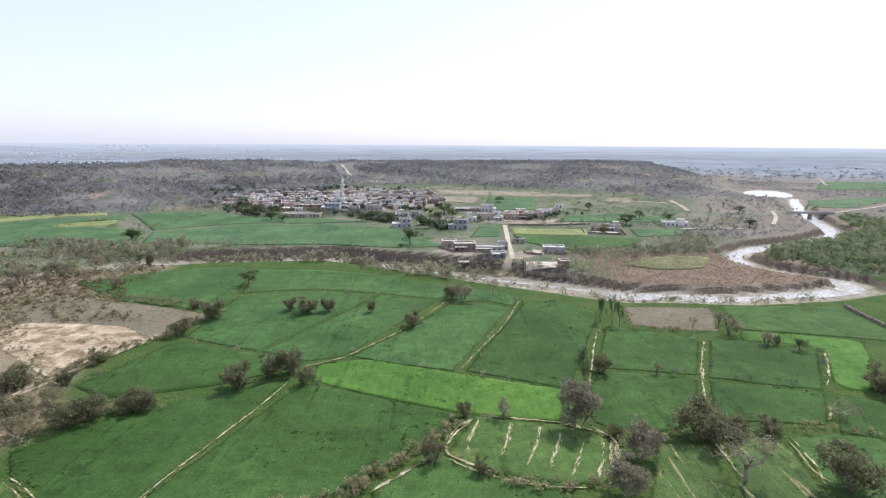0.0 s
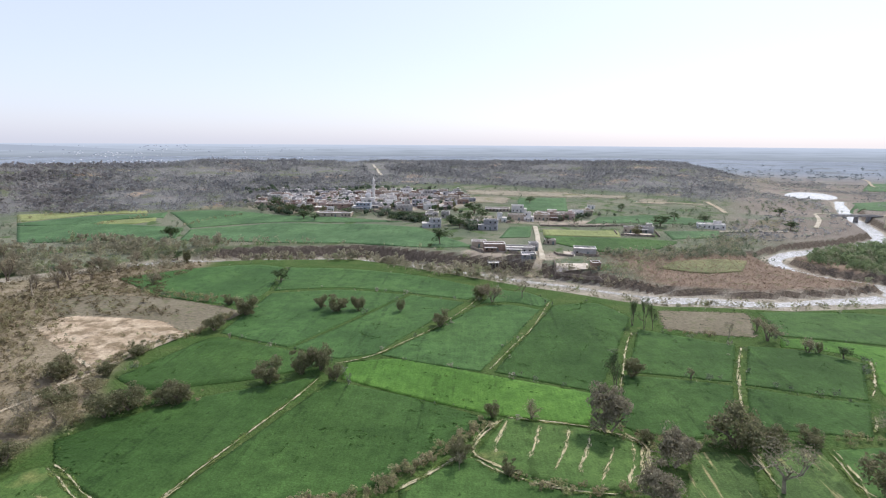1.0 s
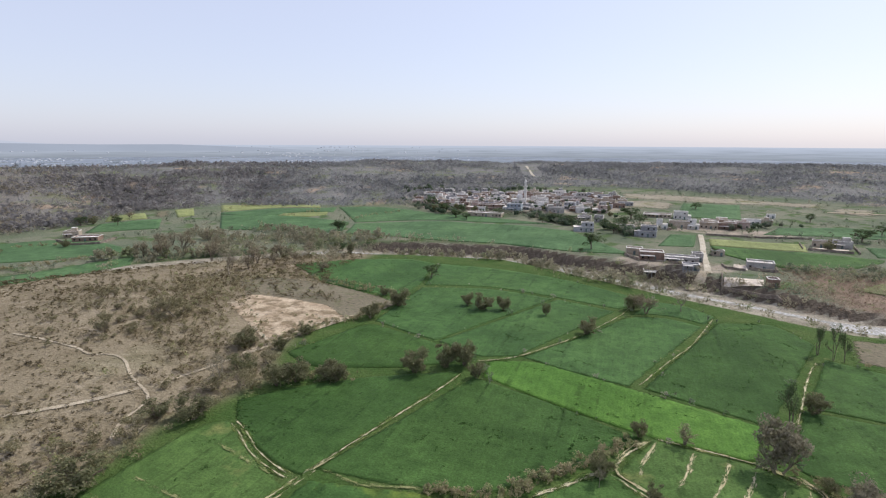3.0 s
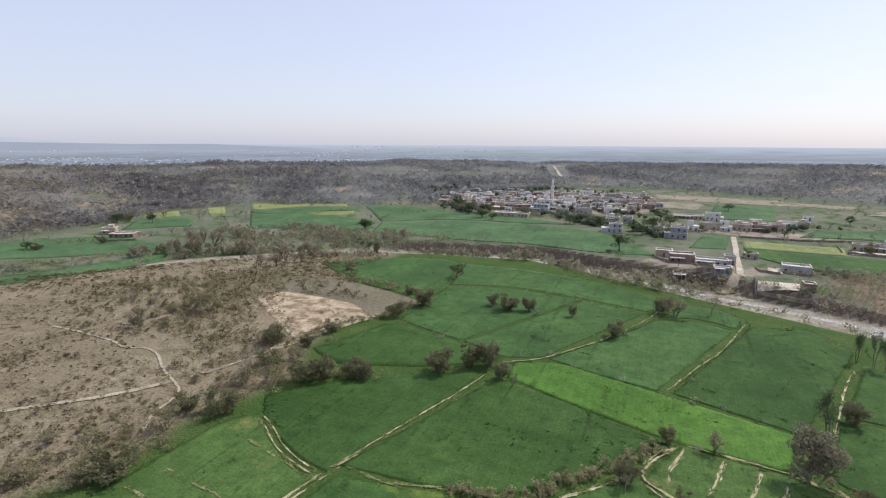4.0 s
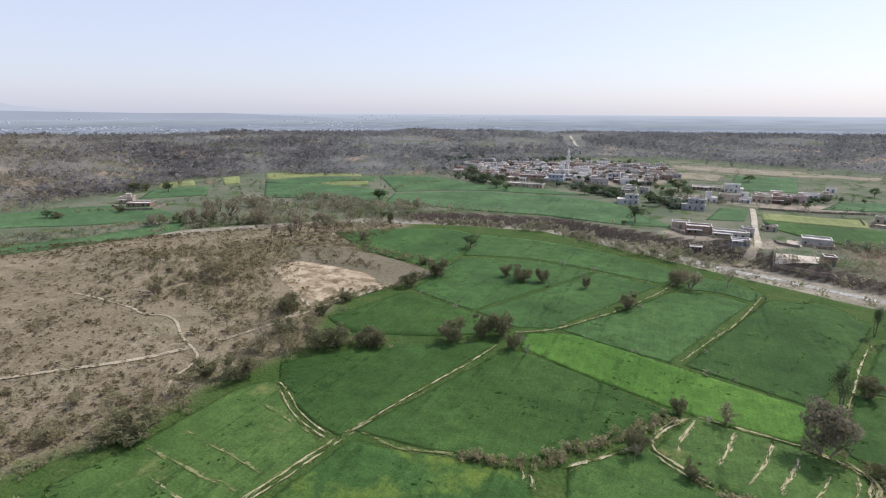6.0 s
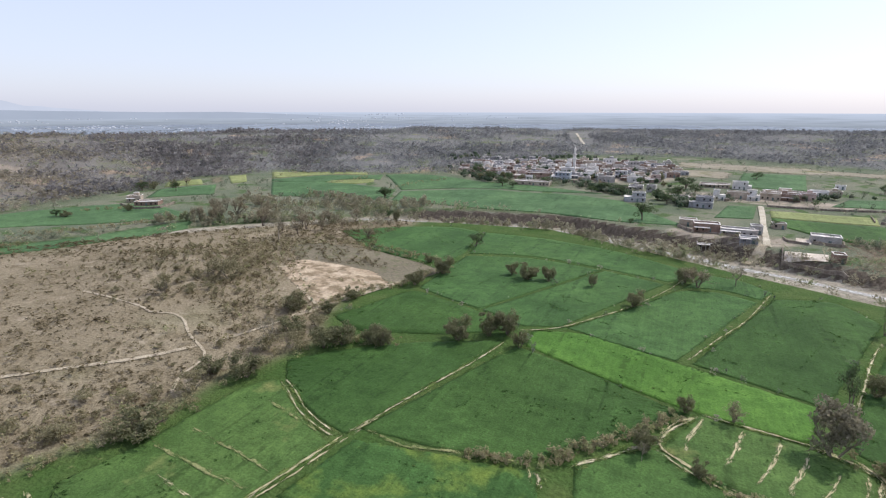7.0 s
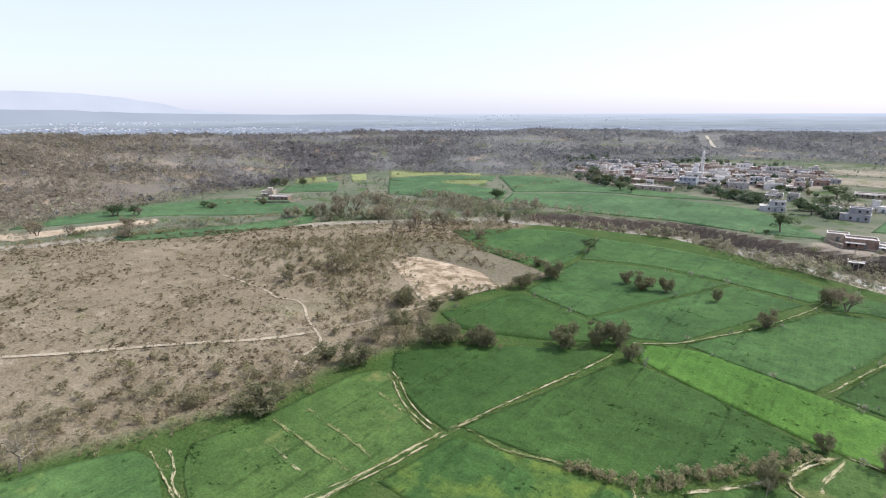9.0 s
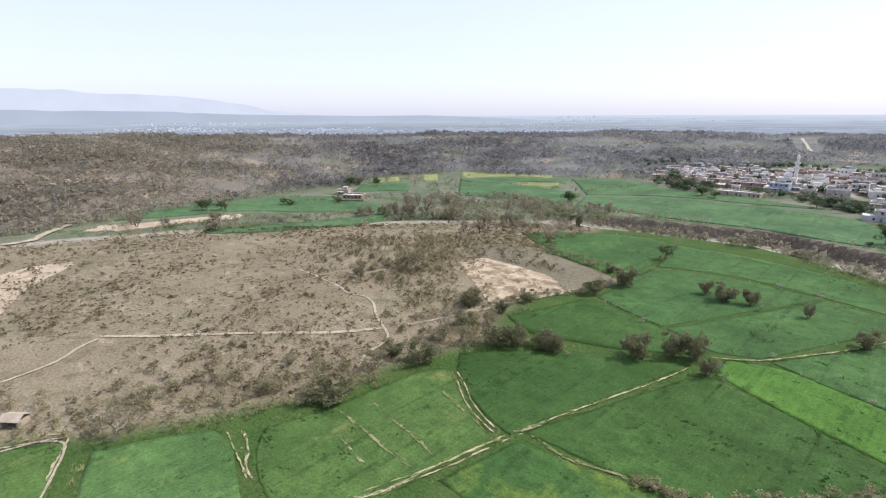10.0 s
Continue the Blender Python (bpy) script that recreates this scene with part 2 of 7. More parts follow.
# hills by bearing from the fields: foot distance, ridge distance, ridge height
HILL_B = [-180, -110, -84, -74, -67, -55, -49, -41, -32, -24, -19, -10, 0, 10, 17, 21, 25, 29, 40, 70, 180]
HILL_FOOT = [420, 380, 345, 365, 400, 462, 525, 555, 505, 500, 540, 640, 650, 640, 620, 600, 600, 600, 700, 900, 420]
HILL_RIDGE = [700, 700, 720, 750, 760, 770, 790, 800, 850, 900, 950, 1000, 1000, 1000, 1040, 1050, 1000, 950, 1100, 1300, 700]
HILL_Z = [10, 30, 36, 35, 31, 27, 27, 27, 28, 28, 27, 24, 24, 27, 28, 25, 8, -4, -6, -6, 10]


def smooth(a, b, v):
    s = np.clip((v - a) / (b - a), 0, 1)
    return s * s * (3 - 2 * s)


def line_distance(x, y, lx, ly):
    best = np.full(np.shape(x), 1e9)
    for i in range(len(lx) - 1):
        dx, dy = lx[i + 1] - lx[i], ly[i + 1] - ly[i]
        s = np.clip(((x - lx[i]) * dx + (y - ly[i]) * dy) / (dx * dx + dy * dy), 0, 1)
        best = np.minimum(best, np.hypot(x - lx[i] - s * dx, y - ly[i] - s * dy))
    return best


def wave(x, y, s, k):
    return np.sin(x / s + 1.7 * k + 1.3 * np.sin(y / s * 0.7 + k)) * np.sin(y / s * 1.1 + 2.3 * k + 1.1 * np.sin(x / s * 0.8))


def land(x, y):
    """Height of the ground at plan points."""
    x, y = np.asarray(x, float), np.asarray(y, float)
    r, b = np.hypot(x, y), np.degrees(np.arctan2(x, y))
    beyond = y - np.interp(x, RIV_X, RIV_Y)
    d1, d2 = line_distance(x, y, RIV_X, RIV_Y), line_distance(x, y, LOOP_X, LOOP_Y)
    far = smooth(0, 14, np.where(beyond > 0, d1, 0))
    terrace = np.interp(x, [-300, -160, -120, 20, 80, 120], [0.6, 1.0, 3.2, 3.2, 1.2, 0.8])
    z = far * terrace
    z = z + far * 0.022 * np.clip(y - 330, 0, 400) * smooth(-330, -200, x) * smooth(420, 200, x)
    # western scrub: gentle swells
    scrub = smooth(-95, -150, x) * smooth(0, 30, d1)
    z = z + scrub * (0.8 * wave(x, y, 37, 1) + 3.5 * np.exp(-((x + 172) ** 2 + (y - 138) ** 2) / 900))
    foot, ridge, top = np.interp(b, HILL_B, HILL_FOOT), np.interp(b, HILL_B, HILL_RIDGE), np.interp(b, HILL_B, HILL_Z)
    rise = smooth(0, 1, (r - foot) / (ridge - foot))
    z = z * (1 - rise) + top * rise + rise * smooth(2600, 1400, r) * (2.2 * wave(x, y, 61, 2) + 1.2 * wave(x, y, 27, 3)) * smooth(0, 12, np.abs(top) + 2)
    plain = np.interp(r, [1000, 1500, 2500, 4900, 9000], [-6, -6, 4, 30, 30])
    z = z + smooth(ridge, ridge * 1.45, r) * (plain - z)
    # the river bed, with a steep outer bank and a soft inner one
    deep = np.interp(x, [-330, -180, -130, 50, 90], [0.4, 0.8, 3.6, 3.6, 2.2])
    half = np.interp(x, [-330, -150, -30, 20, 55, 85, 160], [6, 5, 6.5, 11, 11, 7, 7])
    bank = np.where(beyond > 0, np.interp(x, [-150, -120, -25, 0, 60, 90], [9, 4.0, 4.5, 9, 6, 3.5]), 9)
    z = z + smooth(half + bank, half, d1) * (-deep - z)
    z = z + smooth(11.5, 8, d2) * (-2.8 - z) * smooth(900, 650, r)
    # reservoir
    lake = ((0.48 * (x - 430) + 0.877 * (y - 703)) / 58) ** 2 + ((0.877 * (x - 430) - 0.48 * (y - 703)) / 25) ** 2
    return z + smooth(1.9, 1.0, lake) * (-4.6 - z)


def waste_edge(y):
    """Where the western waste ends and the fields begin."""
    return np.interp(y, [-30, 0, 20, 60, 80, 95, 107, 120, 137, 160, 190, 215], [-115, -124, -108, -91, -92, -87, -84, -93, -97, -91, -112, -130])


# ---- building helpers ----
def mesh_of(name, verts, faces, material, smooth_faces=False):
    me = bpy.data.meshes.new(name)
    me.from_pydata([tuple(v) for v in verts], [], faces)
    me.materials.append(material)
    if smooth_faces:
        me.polygons.foreach_set("use_smooth", [True] * len(me.polygons))
    me.update()
    return me


def grid_faces(nu, nv):
    return [(j * nu + i, j * nu + i + 1, (j + 1) * nu + i + 1, (j + 1) * nu + i) for j in range(nv - 1) for i in range(nu - 1)]


def resample(points, n):
    p = np.array(points, float)
    d = np.concatenate([[0], np.cumsum(np.hypot(*np.diff(p, axis=0).T))])
    s = np.linspace(0, d[-1], n)
    return np.stack([np.interp(s, d, p[:, 0]), np.interp(s, d, p[:, 1])], 1)


def rounded(points, n):
    """A polyline with its corners eased, in n points."""
    p = resample(points, max(4 * len(points), 12))
    for _ in range(3):
        p[1:-1] = 0.25 * p[:-2] + 0.5 * p[1:-1] + 0.25 * p[2:]
    return resample(p, n)


# ---- the ground: one sheet out to the horizon ----
def spaced(lo, hi, step, reach):
    inner = list(np.arange(lo, hi + 0.1, step))
    up, down, s = [], [], step
    while inner[-1] + sum(up) < reach:
        s *= 1.045
        up.append(s)
    s = step
    while -(inner[0] - sum(down)) < reach:
        s *= 1.045
        down.append(s)
    return np.concatenate([(inner[0] - np.cumsum(down))[::-1], inner, inner[-1] + np.cumsum(up)])


gx, gy = spaced(-400, 330, 2.4, 5000), spaced(30, 420, 2.2, 5000)
X, Y = np.meshgrid(gx, gy)
Z = land(X, Y)
me = bpy.data.meshes.new("ground")
me.from_pydata(np.stack([X.ravel(), Y.ravel(), Z.ravel()], 1).tolist(), [], grid_faces(len(gx), len(gy)))
me.polygons.foreach_set("use_smooth", [True] * len(me.polygons))
ground = tagged(new("ground", me), "farmland, scrub and low wooded hills under haze", "ground", kind="structure")
R_, B_ = np.hypot(X, Y), np.degrees(np.arctan2(X, Y))
D1, D2 = line_distance(X, Y, RIV_X, RIV_Y), line_distance(X, Y, LOOP_X, LOOP_Y)
BEYOND = Y - np.interp(X, RIV_X, RIV_Y)
FOOT = np.interp(B_, HILL_B, HILL_FOOT)
masks = {
    "wood": smooth(-25, 40, R_ - FOOT) * smooth(1900, 1300, R_),
    "scrub": smooth(3, -5, X - waste_edge(Y)) * smooth(10, -10, BEYOND),
    "bed": np.maximum(smooth(1.5, 0.8, D1 / np.interp(X, [-200, -150, -30, 20, 60, 90], [4.5, 8, 10, 14, 13, 9])), smooth(9, 5.5, D2)) * smooth(1000, 800, R_),
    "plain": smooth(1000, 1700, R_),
    "rust": smooth(66, 85, X) * smooth(3, 9, BEYOND) * smooth(305, 285, Y) * smooth(195, 185, X),
    "dry": smooth(-46, -78, B_),
    "flats": smooth(23, 28, B_) * smooth(330, 430, R_) * smooth(1900, 1400, R_),
    "village": smooth(1.25, 0.85, ((X + 108) / 108) ** 2 + ((Y - 500) / 78) ** 2) + smooth(1.25, 0.85, ((X - 45) / 55) ** 2 + ((Y - 395) / 16) ** 2) + smooth(1.3, 0.9, ((X - 22) / 26) ** 2 + ((Y - 276) / 15) ** 2),
    "terrace": smooth(6, 20, BEYOND) * smooth(30, -30, R_ - FOOT),
}
for key, values in masks.items():
    a = me.attributes.new(key, "FLOAT", "POINT")
    a.data.foreach_set("value", values.ravel())
gm, t, p = nodes_of("open_ground")
c = blend(t, grain(t, 9, 4), (0.046, 0.09, 0.022), (0.072, 0.108, 0.032))
c = blend(t, grain(t, 2.5, 4, low=0.64, high=0.78), c, (0.17, 0.17, 0.08))
terrace = blend(t, grain(t, 40, 4), (0.105, 0.128, 0.082), (0.18, 0.18, 0.128))
terrace = blend(t, grain(t, 14, 5, low=0.54, high=0.62), terrace, (0.07, 0.11, 0.04))
c = blend(t, attribute(t, "terrace"), c, terrace)
scrub = blend(t, grain(t, 28, 4), (0.202, 0.168, 0.112), (0.25, 0.21, 0.144))
scrub = blend(t, grain(t, 6, 5, low=0.52, high=0.66), scrub, (0.166, 0.135, 0.086))
scrub = blend(t, calc(t, "MULTIPLY", grain(t, 11, 6, position(t, (1, 2.2, 1), -42), 0.58, 0.7), 0.6), scrub, (0.355, 0.302, 0.225))
scrub = blend(t, calc(t, "MULTIPLY", grain(t, 30, 5, low=0.55, high=0.7), 0.3), scrub, (0.15, 0.16, 0.085))
c = blend(t, attribute(t, "scrub"), c, scrub)
rust = blend(t, grain(t, 12, 5), (0.165, 0.122, 0.092), (0.235, 0.178, 0.132))
rust = blend(t, grain(t, 4, 5, low=0.55, high=0.65), rust, (0.12, 0.115, 0.06))
c = blend(t, attribute(t, "rust"), c, rust)
# hill ground greyed towards blue, haze put into the colour
wood = blend(t, grain(t, 45, 5), (0.13, 0.13, 0.126), (0.19, 0.186, 0.175))
wood = blend(t, grain(t, 30, 5, low=0.52, high=0.62), wood, (0.13, 0.145, 0.09))
wood = blend(t, grain(t, 55, 6, low=0.6, high=0.66), wood, (0.3, 0.235, 0.175))
dry = blend(t, grain(t, 30, 5), (0.15, 0.127, 0.1), (0.22, 0.185, 0.145))
dry = blend(t, grain(t, 26, 6, low=0.58, high=0.66), dry, (0.31, 0.25, 0.185))
wood = blend(t, attribute(t, "dry"), wood, dry)
c = blend(t, attribute(t, "wood"), c, wood)
flats = blend(t, grain(t, 60, 6), (0.18, 0.155, 0.13), (0.235, 0.205, 0.172))
flats = blend(t, grain(t, 35, 5, low=0.55, high=0.65), flats, (0.15, 0.165, 0.12))
c = blend(t, attribute(t, "flats"), c, flats)
earth = blend(t, grain(t, 9, 5), (0.25, 0.215, 0.17), (0.36, 0.31, 0.25))
earth = blend(t, grain(t, 14, 5, low=0.55, high=0.65), earth, (0.15, 0.15, 0.1))
c = blend(t, attribute(t, "village"), c, earth)
bed = blend(t, grain(t, 5, 5), (0.23, 0.205, 0.16), (0.37, 0.335, 0.27))
c = blend(t, calc(t, "MULTIPLY", attribute(t, "bed"), calc(t, "ADD", grain(t, 3, 5, low=0.3, high=0.5), 0.35)), c, bed)
# beyond a kilometre the ground goes blue-grey, distance haze painted into its colour
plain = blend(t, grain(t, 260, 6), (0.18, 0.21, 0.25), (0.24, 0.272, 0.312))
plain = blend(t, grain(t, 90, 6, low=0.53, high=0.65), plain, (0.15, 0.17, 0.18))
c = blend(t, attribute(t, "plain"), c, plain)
# steep cut banks show raw earth
geo, sep = t.nodes.new("ShaderNodeNewGeometry"), t.nodes.new("ShaderNodeSeparateXYZ")
t.links.new(geo.outputs["True Normal"], sep.inputs[0])
steep = t.nodes.new("ShaderNodeMapRange")
t.links.new(sep.outputs["Z"], steep.inputs[0])
steep.inputs[1].default_value, steep.inputs[2].default_value = 0.88, 0.74
clay = blend(t, grain(t, 1.5, 5, position(t, (1, 1, 0.2))), (0.085, 0.07, 0.053), (0.15, 0.122, 0.094))
c = blend(t, steep.outputs[0], c, clay)
f = grain(t, 0.8, 6, low=0.3, high=0.7)
c = blend(t, 0.5, c, blend(t, f, (0.25, 0.25, 0.25), (0.75, 0.75, 0.75)), "OVERLAY")
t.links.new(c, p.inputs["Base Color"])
p.inputs["Roughness"].default_value = 0.97
p.inputs["Specular IOR Level"].default_value = 0.1
relief(t, p, f, 0.7, 0.35)
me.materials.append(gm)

# ---- fields: slabs of standing crop draped on the ground ----
FIELD_LABELS = {
    "deep": "deep green young wheat field with trodden marks", "blue": "young wheat field near the river, tinted blue for haze", "mid": "mid green young wheat field between bunds",
    "pale": "pale green young wheat field by the waste",
    "bright": "bright green wheat field with yellowing edge", "light": "light green wheat field with pale strips",
    "deepyellow": "dark green wheat field turning yellow along its bund", "streak": "thin green wheat field with straw streaks",
    "teal": "blue-green wheat field on the river terrace", "yellow": "pale yellow mustard plot on the terrace",
    "dry": "dry olive pasture plot in the scrub", "fallow": "bare grey-brown fallow plot", "tan": "tan stubble plot behind the village",
    "wash": "pale sand washed over the dry river flat", "sand": "bare pale sandy earth scraped open",
}


EDGES, GREENS, SOWN = [], [], []


def field(name, kind, near, far):
    if np.hypot(*np.mean(near, axis=0)) < 250 and kind not in ("sand", "wash"):
        EDGES.extend([near, far, [near[0], far[0]], [near[-1], far[-1]]])
    if kind not in ("sand", "fallow", "tan", "wash"):
        GREENS.append(list(near) + list(far)[::-1])
    if kind in ("deep", "mid", "pale", "blue", "light", "streak", "deepyellow", "bright"):
        SOWN.append((near, far))
    rng = np.random.default_rng(len(bpy.data.objects))
    size = max(np.hypot(*np.subtract(near[0], near[-1])), np.hypot(*np.subtract(far[0], far[-1])))
    depth = max(np.hypot(*np.subtract(near[0], far[0])), np.hypot(*np.subtract(near[-1], far[-1])))
    away = np.hypot(*np.mean(near, axis=0))
    step = max(1.0, away / 140)
    nu, nv = int(np.clip(size / step, 8, 90)), int(np.clip(depth / step, 6, 70))
    a, b = rounded(near, nu), rounded(far, nu)
    s = np.linspace(0, 1, nv)[:, None, None]
    g = a[None] * (1 - s) + b[None] * s
    g += rng.normal(0, 0.12, g.shape)
    x, y = g[..., 0], g[..., 1]
    tall = {"fallow": 0.08, "tan": 0.1, "sand": 0.14, "wash": 0.04, "dry": 0.2}.get(kind, 0.09) + (0.08 if away > 250 else 0)
    z = land(x, y) + tall + rng.normal(0, 0.025, x.shape)
    if away > 250:
        z = z + 0.1
    if kind == "sand":
        u, w = np.meshgrid(np.linspace(-1, 1, nu), np.linspace(-1, 1, nv))
        z = z + (1 - np.maximum(np.abs(u), np.abs(w))) * (0.6 * np.abs(wave(x, y, 4.0, 4)) + 0.35 * np.abs(wave(x, y, 2.1, 2)))
    verts = np.stack([x, y, z], -1).reshape(-1, 3)
    faces = grid_faces(nu, nv)
    rim = list(range(nu)) + [j * nu + nu - 1 for j in range(1, nv)] + [(nv - 1) * nu + i for i in range(nu - 2, -1, -1)] + [j * nu for j in range(nv - 2, 0, -1)]
    low = verts[rim].copy()
    low[:, 2] = land(low[:, 0], low[:, 1]) - 0.4
    k = len(verts)
    if kind not in ("fallow", "tan", "sand", "wash"):
        faces += [(rim[i], k + i, k + (i + 1) % len(rim), rim[(i + 1) % len(rim)]) for i in range(len(rim))]
    ob = new(name, mesh_of(name, np.concatenate([verts, low]), faces, CROPS[kind], True))
    i, j = np.meshgrid(np.arange(nu), np.arange(nv))
    inner = np.minimum(np.minimum(i, nu - 1 - i) * size / nu, np.minimum(j, nv - 1 - j) * depth / nv)
    core = ob.data.attributes.new("core", "FLOAT", "POINT")
    core.data.foreach_set("value", np.concatenate([np.clip(inner / max(3.0, away * 0.016), 0, 1).ravel(), np.zeros(len(rim))]))
    return tagged(ob, FIELD_LABELS[kind], "field", "fields", "structure")


def ribbon(name, width, points, material, lift, rough=0.25, crown=0.0):
    n = int(np.clip(np.sum(np.hypot(*np.diff(np.array(points), axis=0).T)) / max(1.2, width * 0.5), 6, 120))
    c = rounded(points, n)
    d = np.gradient(c, axis=0)
    d /= np.hypot(d[:, 0], d[:, 1])[:, None] + 1e-9
    side = np.stack([-d[:, 1], d[:, 0]], 1)
    rng = np.random.default_rng(n)
    w = width * 0.5 * (1 + rng.normal(0, rough, (n, 2)).clip(-0.6, 0.8))
    rows = []
    for k, off in enumerate((-1.0, -0.5, 0, 0.5, 1.0)):
        q = c + side * (off * w[:, k // 3])[:, None]
        z = land(q[:, 0], q[:, 1]) + lift + (crown * (1 - off * off))
        rows.append(np.stack([q[:, 0], q[:, 1], z], 1))
    v = np.stack(rows, 1).reshape(-1, 3)
    ob = new(name, mesh_of(name, v, grid_faces(5, n), material, True))
    core = ob.data.attributes.new("core", "FLOAT", "POINT")
    ends = np.minimum(np.minimum(np.arange(n), n - 1 - np.arange(n)) / 2.0, 1)[:, None]
    core.data.foreach_set("value", (ends * np.array([0, 0.6, 1, 0.6, 0])[None]).ravel())
    run = np.concatenate([[0], np.cumsum(np.hypot(*np.diff(c, axis=0).T))])
    lanes = ob.data.attributes.new("lane", "FLOAT_VECTOR", "POINT")
    grid = np.stack([np.broadcast_to(run[:, None] * 0.16, (n, 5)), np.broadcast_to(np.array([-1, -0.5, 0, 0.5, 1])[None] * width * 0.5, (n, 5)), np.full((n, 5), run[-1])], -1)
    lanes.data.foreach_set("vector", np.ascontiguousarray(grid).ravel())
    return ob


def track(width, points):
    """A pale trodden track; in the crops it lies on a rough grass bund."""
    far = np.hypot(*points[0]) > 250
    crops = -90 < points[0][0] < 150 and points[0][1] > 30 and not far and width < 2
    if crops:
        tagged(ribbon("verge", width * 1.4 + 1.5, points, GRASSY, 0.22, 0.2, 0.0), "rough dry grass bund along a field track", "verge", "verges", "structure")
    lift = 0.27 if crops else 0.6 if far else 0.3 if width > 3.4 else 0.2
    ob = ribbon("road" if width > 3.7 else "dirt_track", width * (0.72 if width > 3.4 else 1.4 if width > 2 else 0.9 if crops else 0.75) + 0.25, points, ROADBED if width > 3.4 else TRACK if crops else PATHWAY, lift, 0.12 if width > 3.4 else 0.15, 0.0)
    words = ("pale village road of beaten earth", "road") if width > 3.7 else ("narrow footpath between wheat plots", "track") if crops else ("pale trodden dirt track", "track")
    return tagged(ob, words[0], words[1], "tracks", "structure")


def straw_strip(points, width=1.5, thin=False):
    words = "faint strip of thin yellowing crop" if thin else "narrow broken strip of dry straw in the crop"
    return tagged(ribbon("straw_strip", width, points, PALESTRAW if thin else STRAW, 0.23 if thin else 0.28, 0.22, 0.0), words, "straw strip", "straw strips", "structure")


# ---- fields and plots, by their near and far edges ----
field("wheat_field", "deep", [(-79.5, 86.8), (-70.7, 80.2), (-60.3, 75.0), (-53.6, 73.3)],
      [(-84.7, 93.1), (-77.0, 103.4), (-59.8, 116.7), (-39.4, 127.2)])
field("wheat_field", "deep", [(-52.3, 76.1), (-36.3, 76.9), (-19.5, 80.1), (-12.5, 87.3), (-3.5, 97.2), (3.6, 106.8)],
      [(-35.6, 124.9), (-25.9, 121.4), (-14.1, 117.1), (-4.9, 112.8), (1.1, 109.7), (5.3, 108.3)])
field("mustard_edged_wheat_field", "bright", [(-33.3, 126.0), (-13.8, 117.0), (4.3, 110.1), (14.9, 108.0), (26.0, 106.9)],
      [(-34.4, 135.8), (-22.9, 141.3), (2.7, 131.8), (17.2, 126.8), (31.1, 121.9)])
field("strip_plot", "light", [(1.0, 93.7), (7.8, 88.3), (18.2, 85.1), (31.1, 84.5)],
      [(7.7, 108.6), (14.8, 107.2), (25.7, 105.4), (35.0, 99.7)])
field("wheat_field", "mid", [(-9.6, 67.2), (20.5, 77.3)],
      [(-12.3, 82.3), (-0.8, 94.8), (10.8, 88.0), (24.6, 85.0)])
field("wheat_field", "deepyellow", [(-54.1, 54.9), (-30.4, 53.4), (-13.5, 64.3)],
      [(-51.3, 72.6), (-35.6, 75.4), (-18.0, 78.0)])
field("wheat_field", "light", [(-88.5, 41.1), (-81.9, 35.8), (-71.1, 32.1), (-56.9, 36.0), (-58.2, 46.9), (-53.9, 68.8)],
      [(-89.2, 42.1), (-87.5, 49.0), (-86.3, 56.5), (-85.7, 68.5), (-84.7, 81.8), (-79.9, 84.8)])
field("wheat_field", "pale", [(-89.7, 9.7), (-71.7, 17.3), (-72.4, 29.1)],
      [(-105.4, 16.3), (-102.4, 23.8), (-96.4, 35.4), (-88.6, 35.2)])
field("wheat_field", "light", [(-93.7, -4.2), (-92.7, 6.9)],
      [(-119.5, 0.6), (-113.0, 13.4)])
field("wheat_field", "deep", [(-91.8, 122.4), (-86.6, 118.6), (-79.0, 115.4), (-54.5, 124.1), (-42.8, 132.7)],
      [(-88.3, 131.5), (-83.2, 148.5), (-81.2, 154.6), (-67.0, 148.8), (-53.1, 144.2), (-39.4, 136.3)])
field("wheat_field", "blue", [(-80.3, 156.4), (-67.1, 150.5), (-54.4, 146.2)],
      [(-81.0, 202.1), (-54.4, 210.8), (-26.0, 204.4)])
field("wheat_field", "blue", [(-52.9, 145.6), (-47.5, 143.4), (-38.0, 138.2), (-27.7, 142.9)],
      [(-24.6, 204.0), (-14.0, 200.2), (-2.7, 195.8)])
field("wheat_field", "blue", [(-81.4, 206.1), (-55.3, 214.3), (-30.7, 208.7), (-1.2, 199.6)],
      [(-89.1, 247.0), (-60.7, 247.6), (-24.3, 237.2), (8.9, 214.6)])
field("wheat_field", "blue", [(-125.7, 195.4), (-103.6, 188.5), (-84.8, 183.9), (-83.5, 206.1)],
      [(-157.0, 219.1), (-136.4, 241.5), (-108.2, 253.8), (-91.8, 246.9)])
field("wheat_field", "blue", [(-26.0, 142.5), (-12.8, 137.1), (2.7, 132.9)],
      [(-8.7, 169.8), (2.0, 191.5), (14.7, 195.3), (25.3, 188.4)])
field("wheat_field", "blue", [(3.1, 194.4), (14.9, 198.3), (26.9, 191.9)],
      [(11.7, 214.6), (22.9, 212.2), (31.2, 200.9)])
field("wheat_field", "deep", [(6.4, 132.9), (17.4, 128.5), (31.7, 122.5)],
      [(30.8, 194.2), (48.5, 200.4), (56.2, 182.2)])
field("wheat_field", "deep", [(42.3, 135.5), (56.2, 133.5), (67.8, 131.1)],
      [(55.4, 170.1), (67.9, 163.8), (80.9, 157.8)])
field("wheat_field", "deep", [(33.0, 106.9), (36.4, 104.1), (47.9, 102.4), (57.8, 108.1)],
      [(40.4, 133.7), (55.5, 131.7), (66.8, 129.0)])
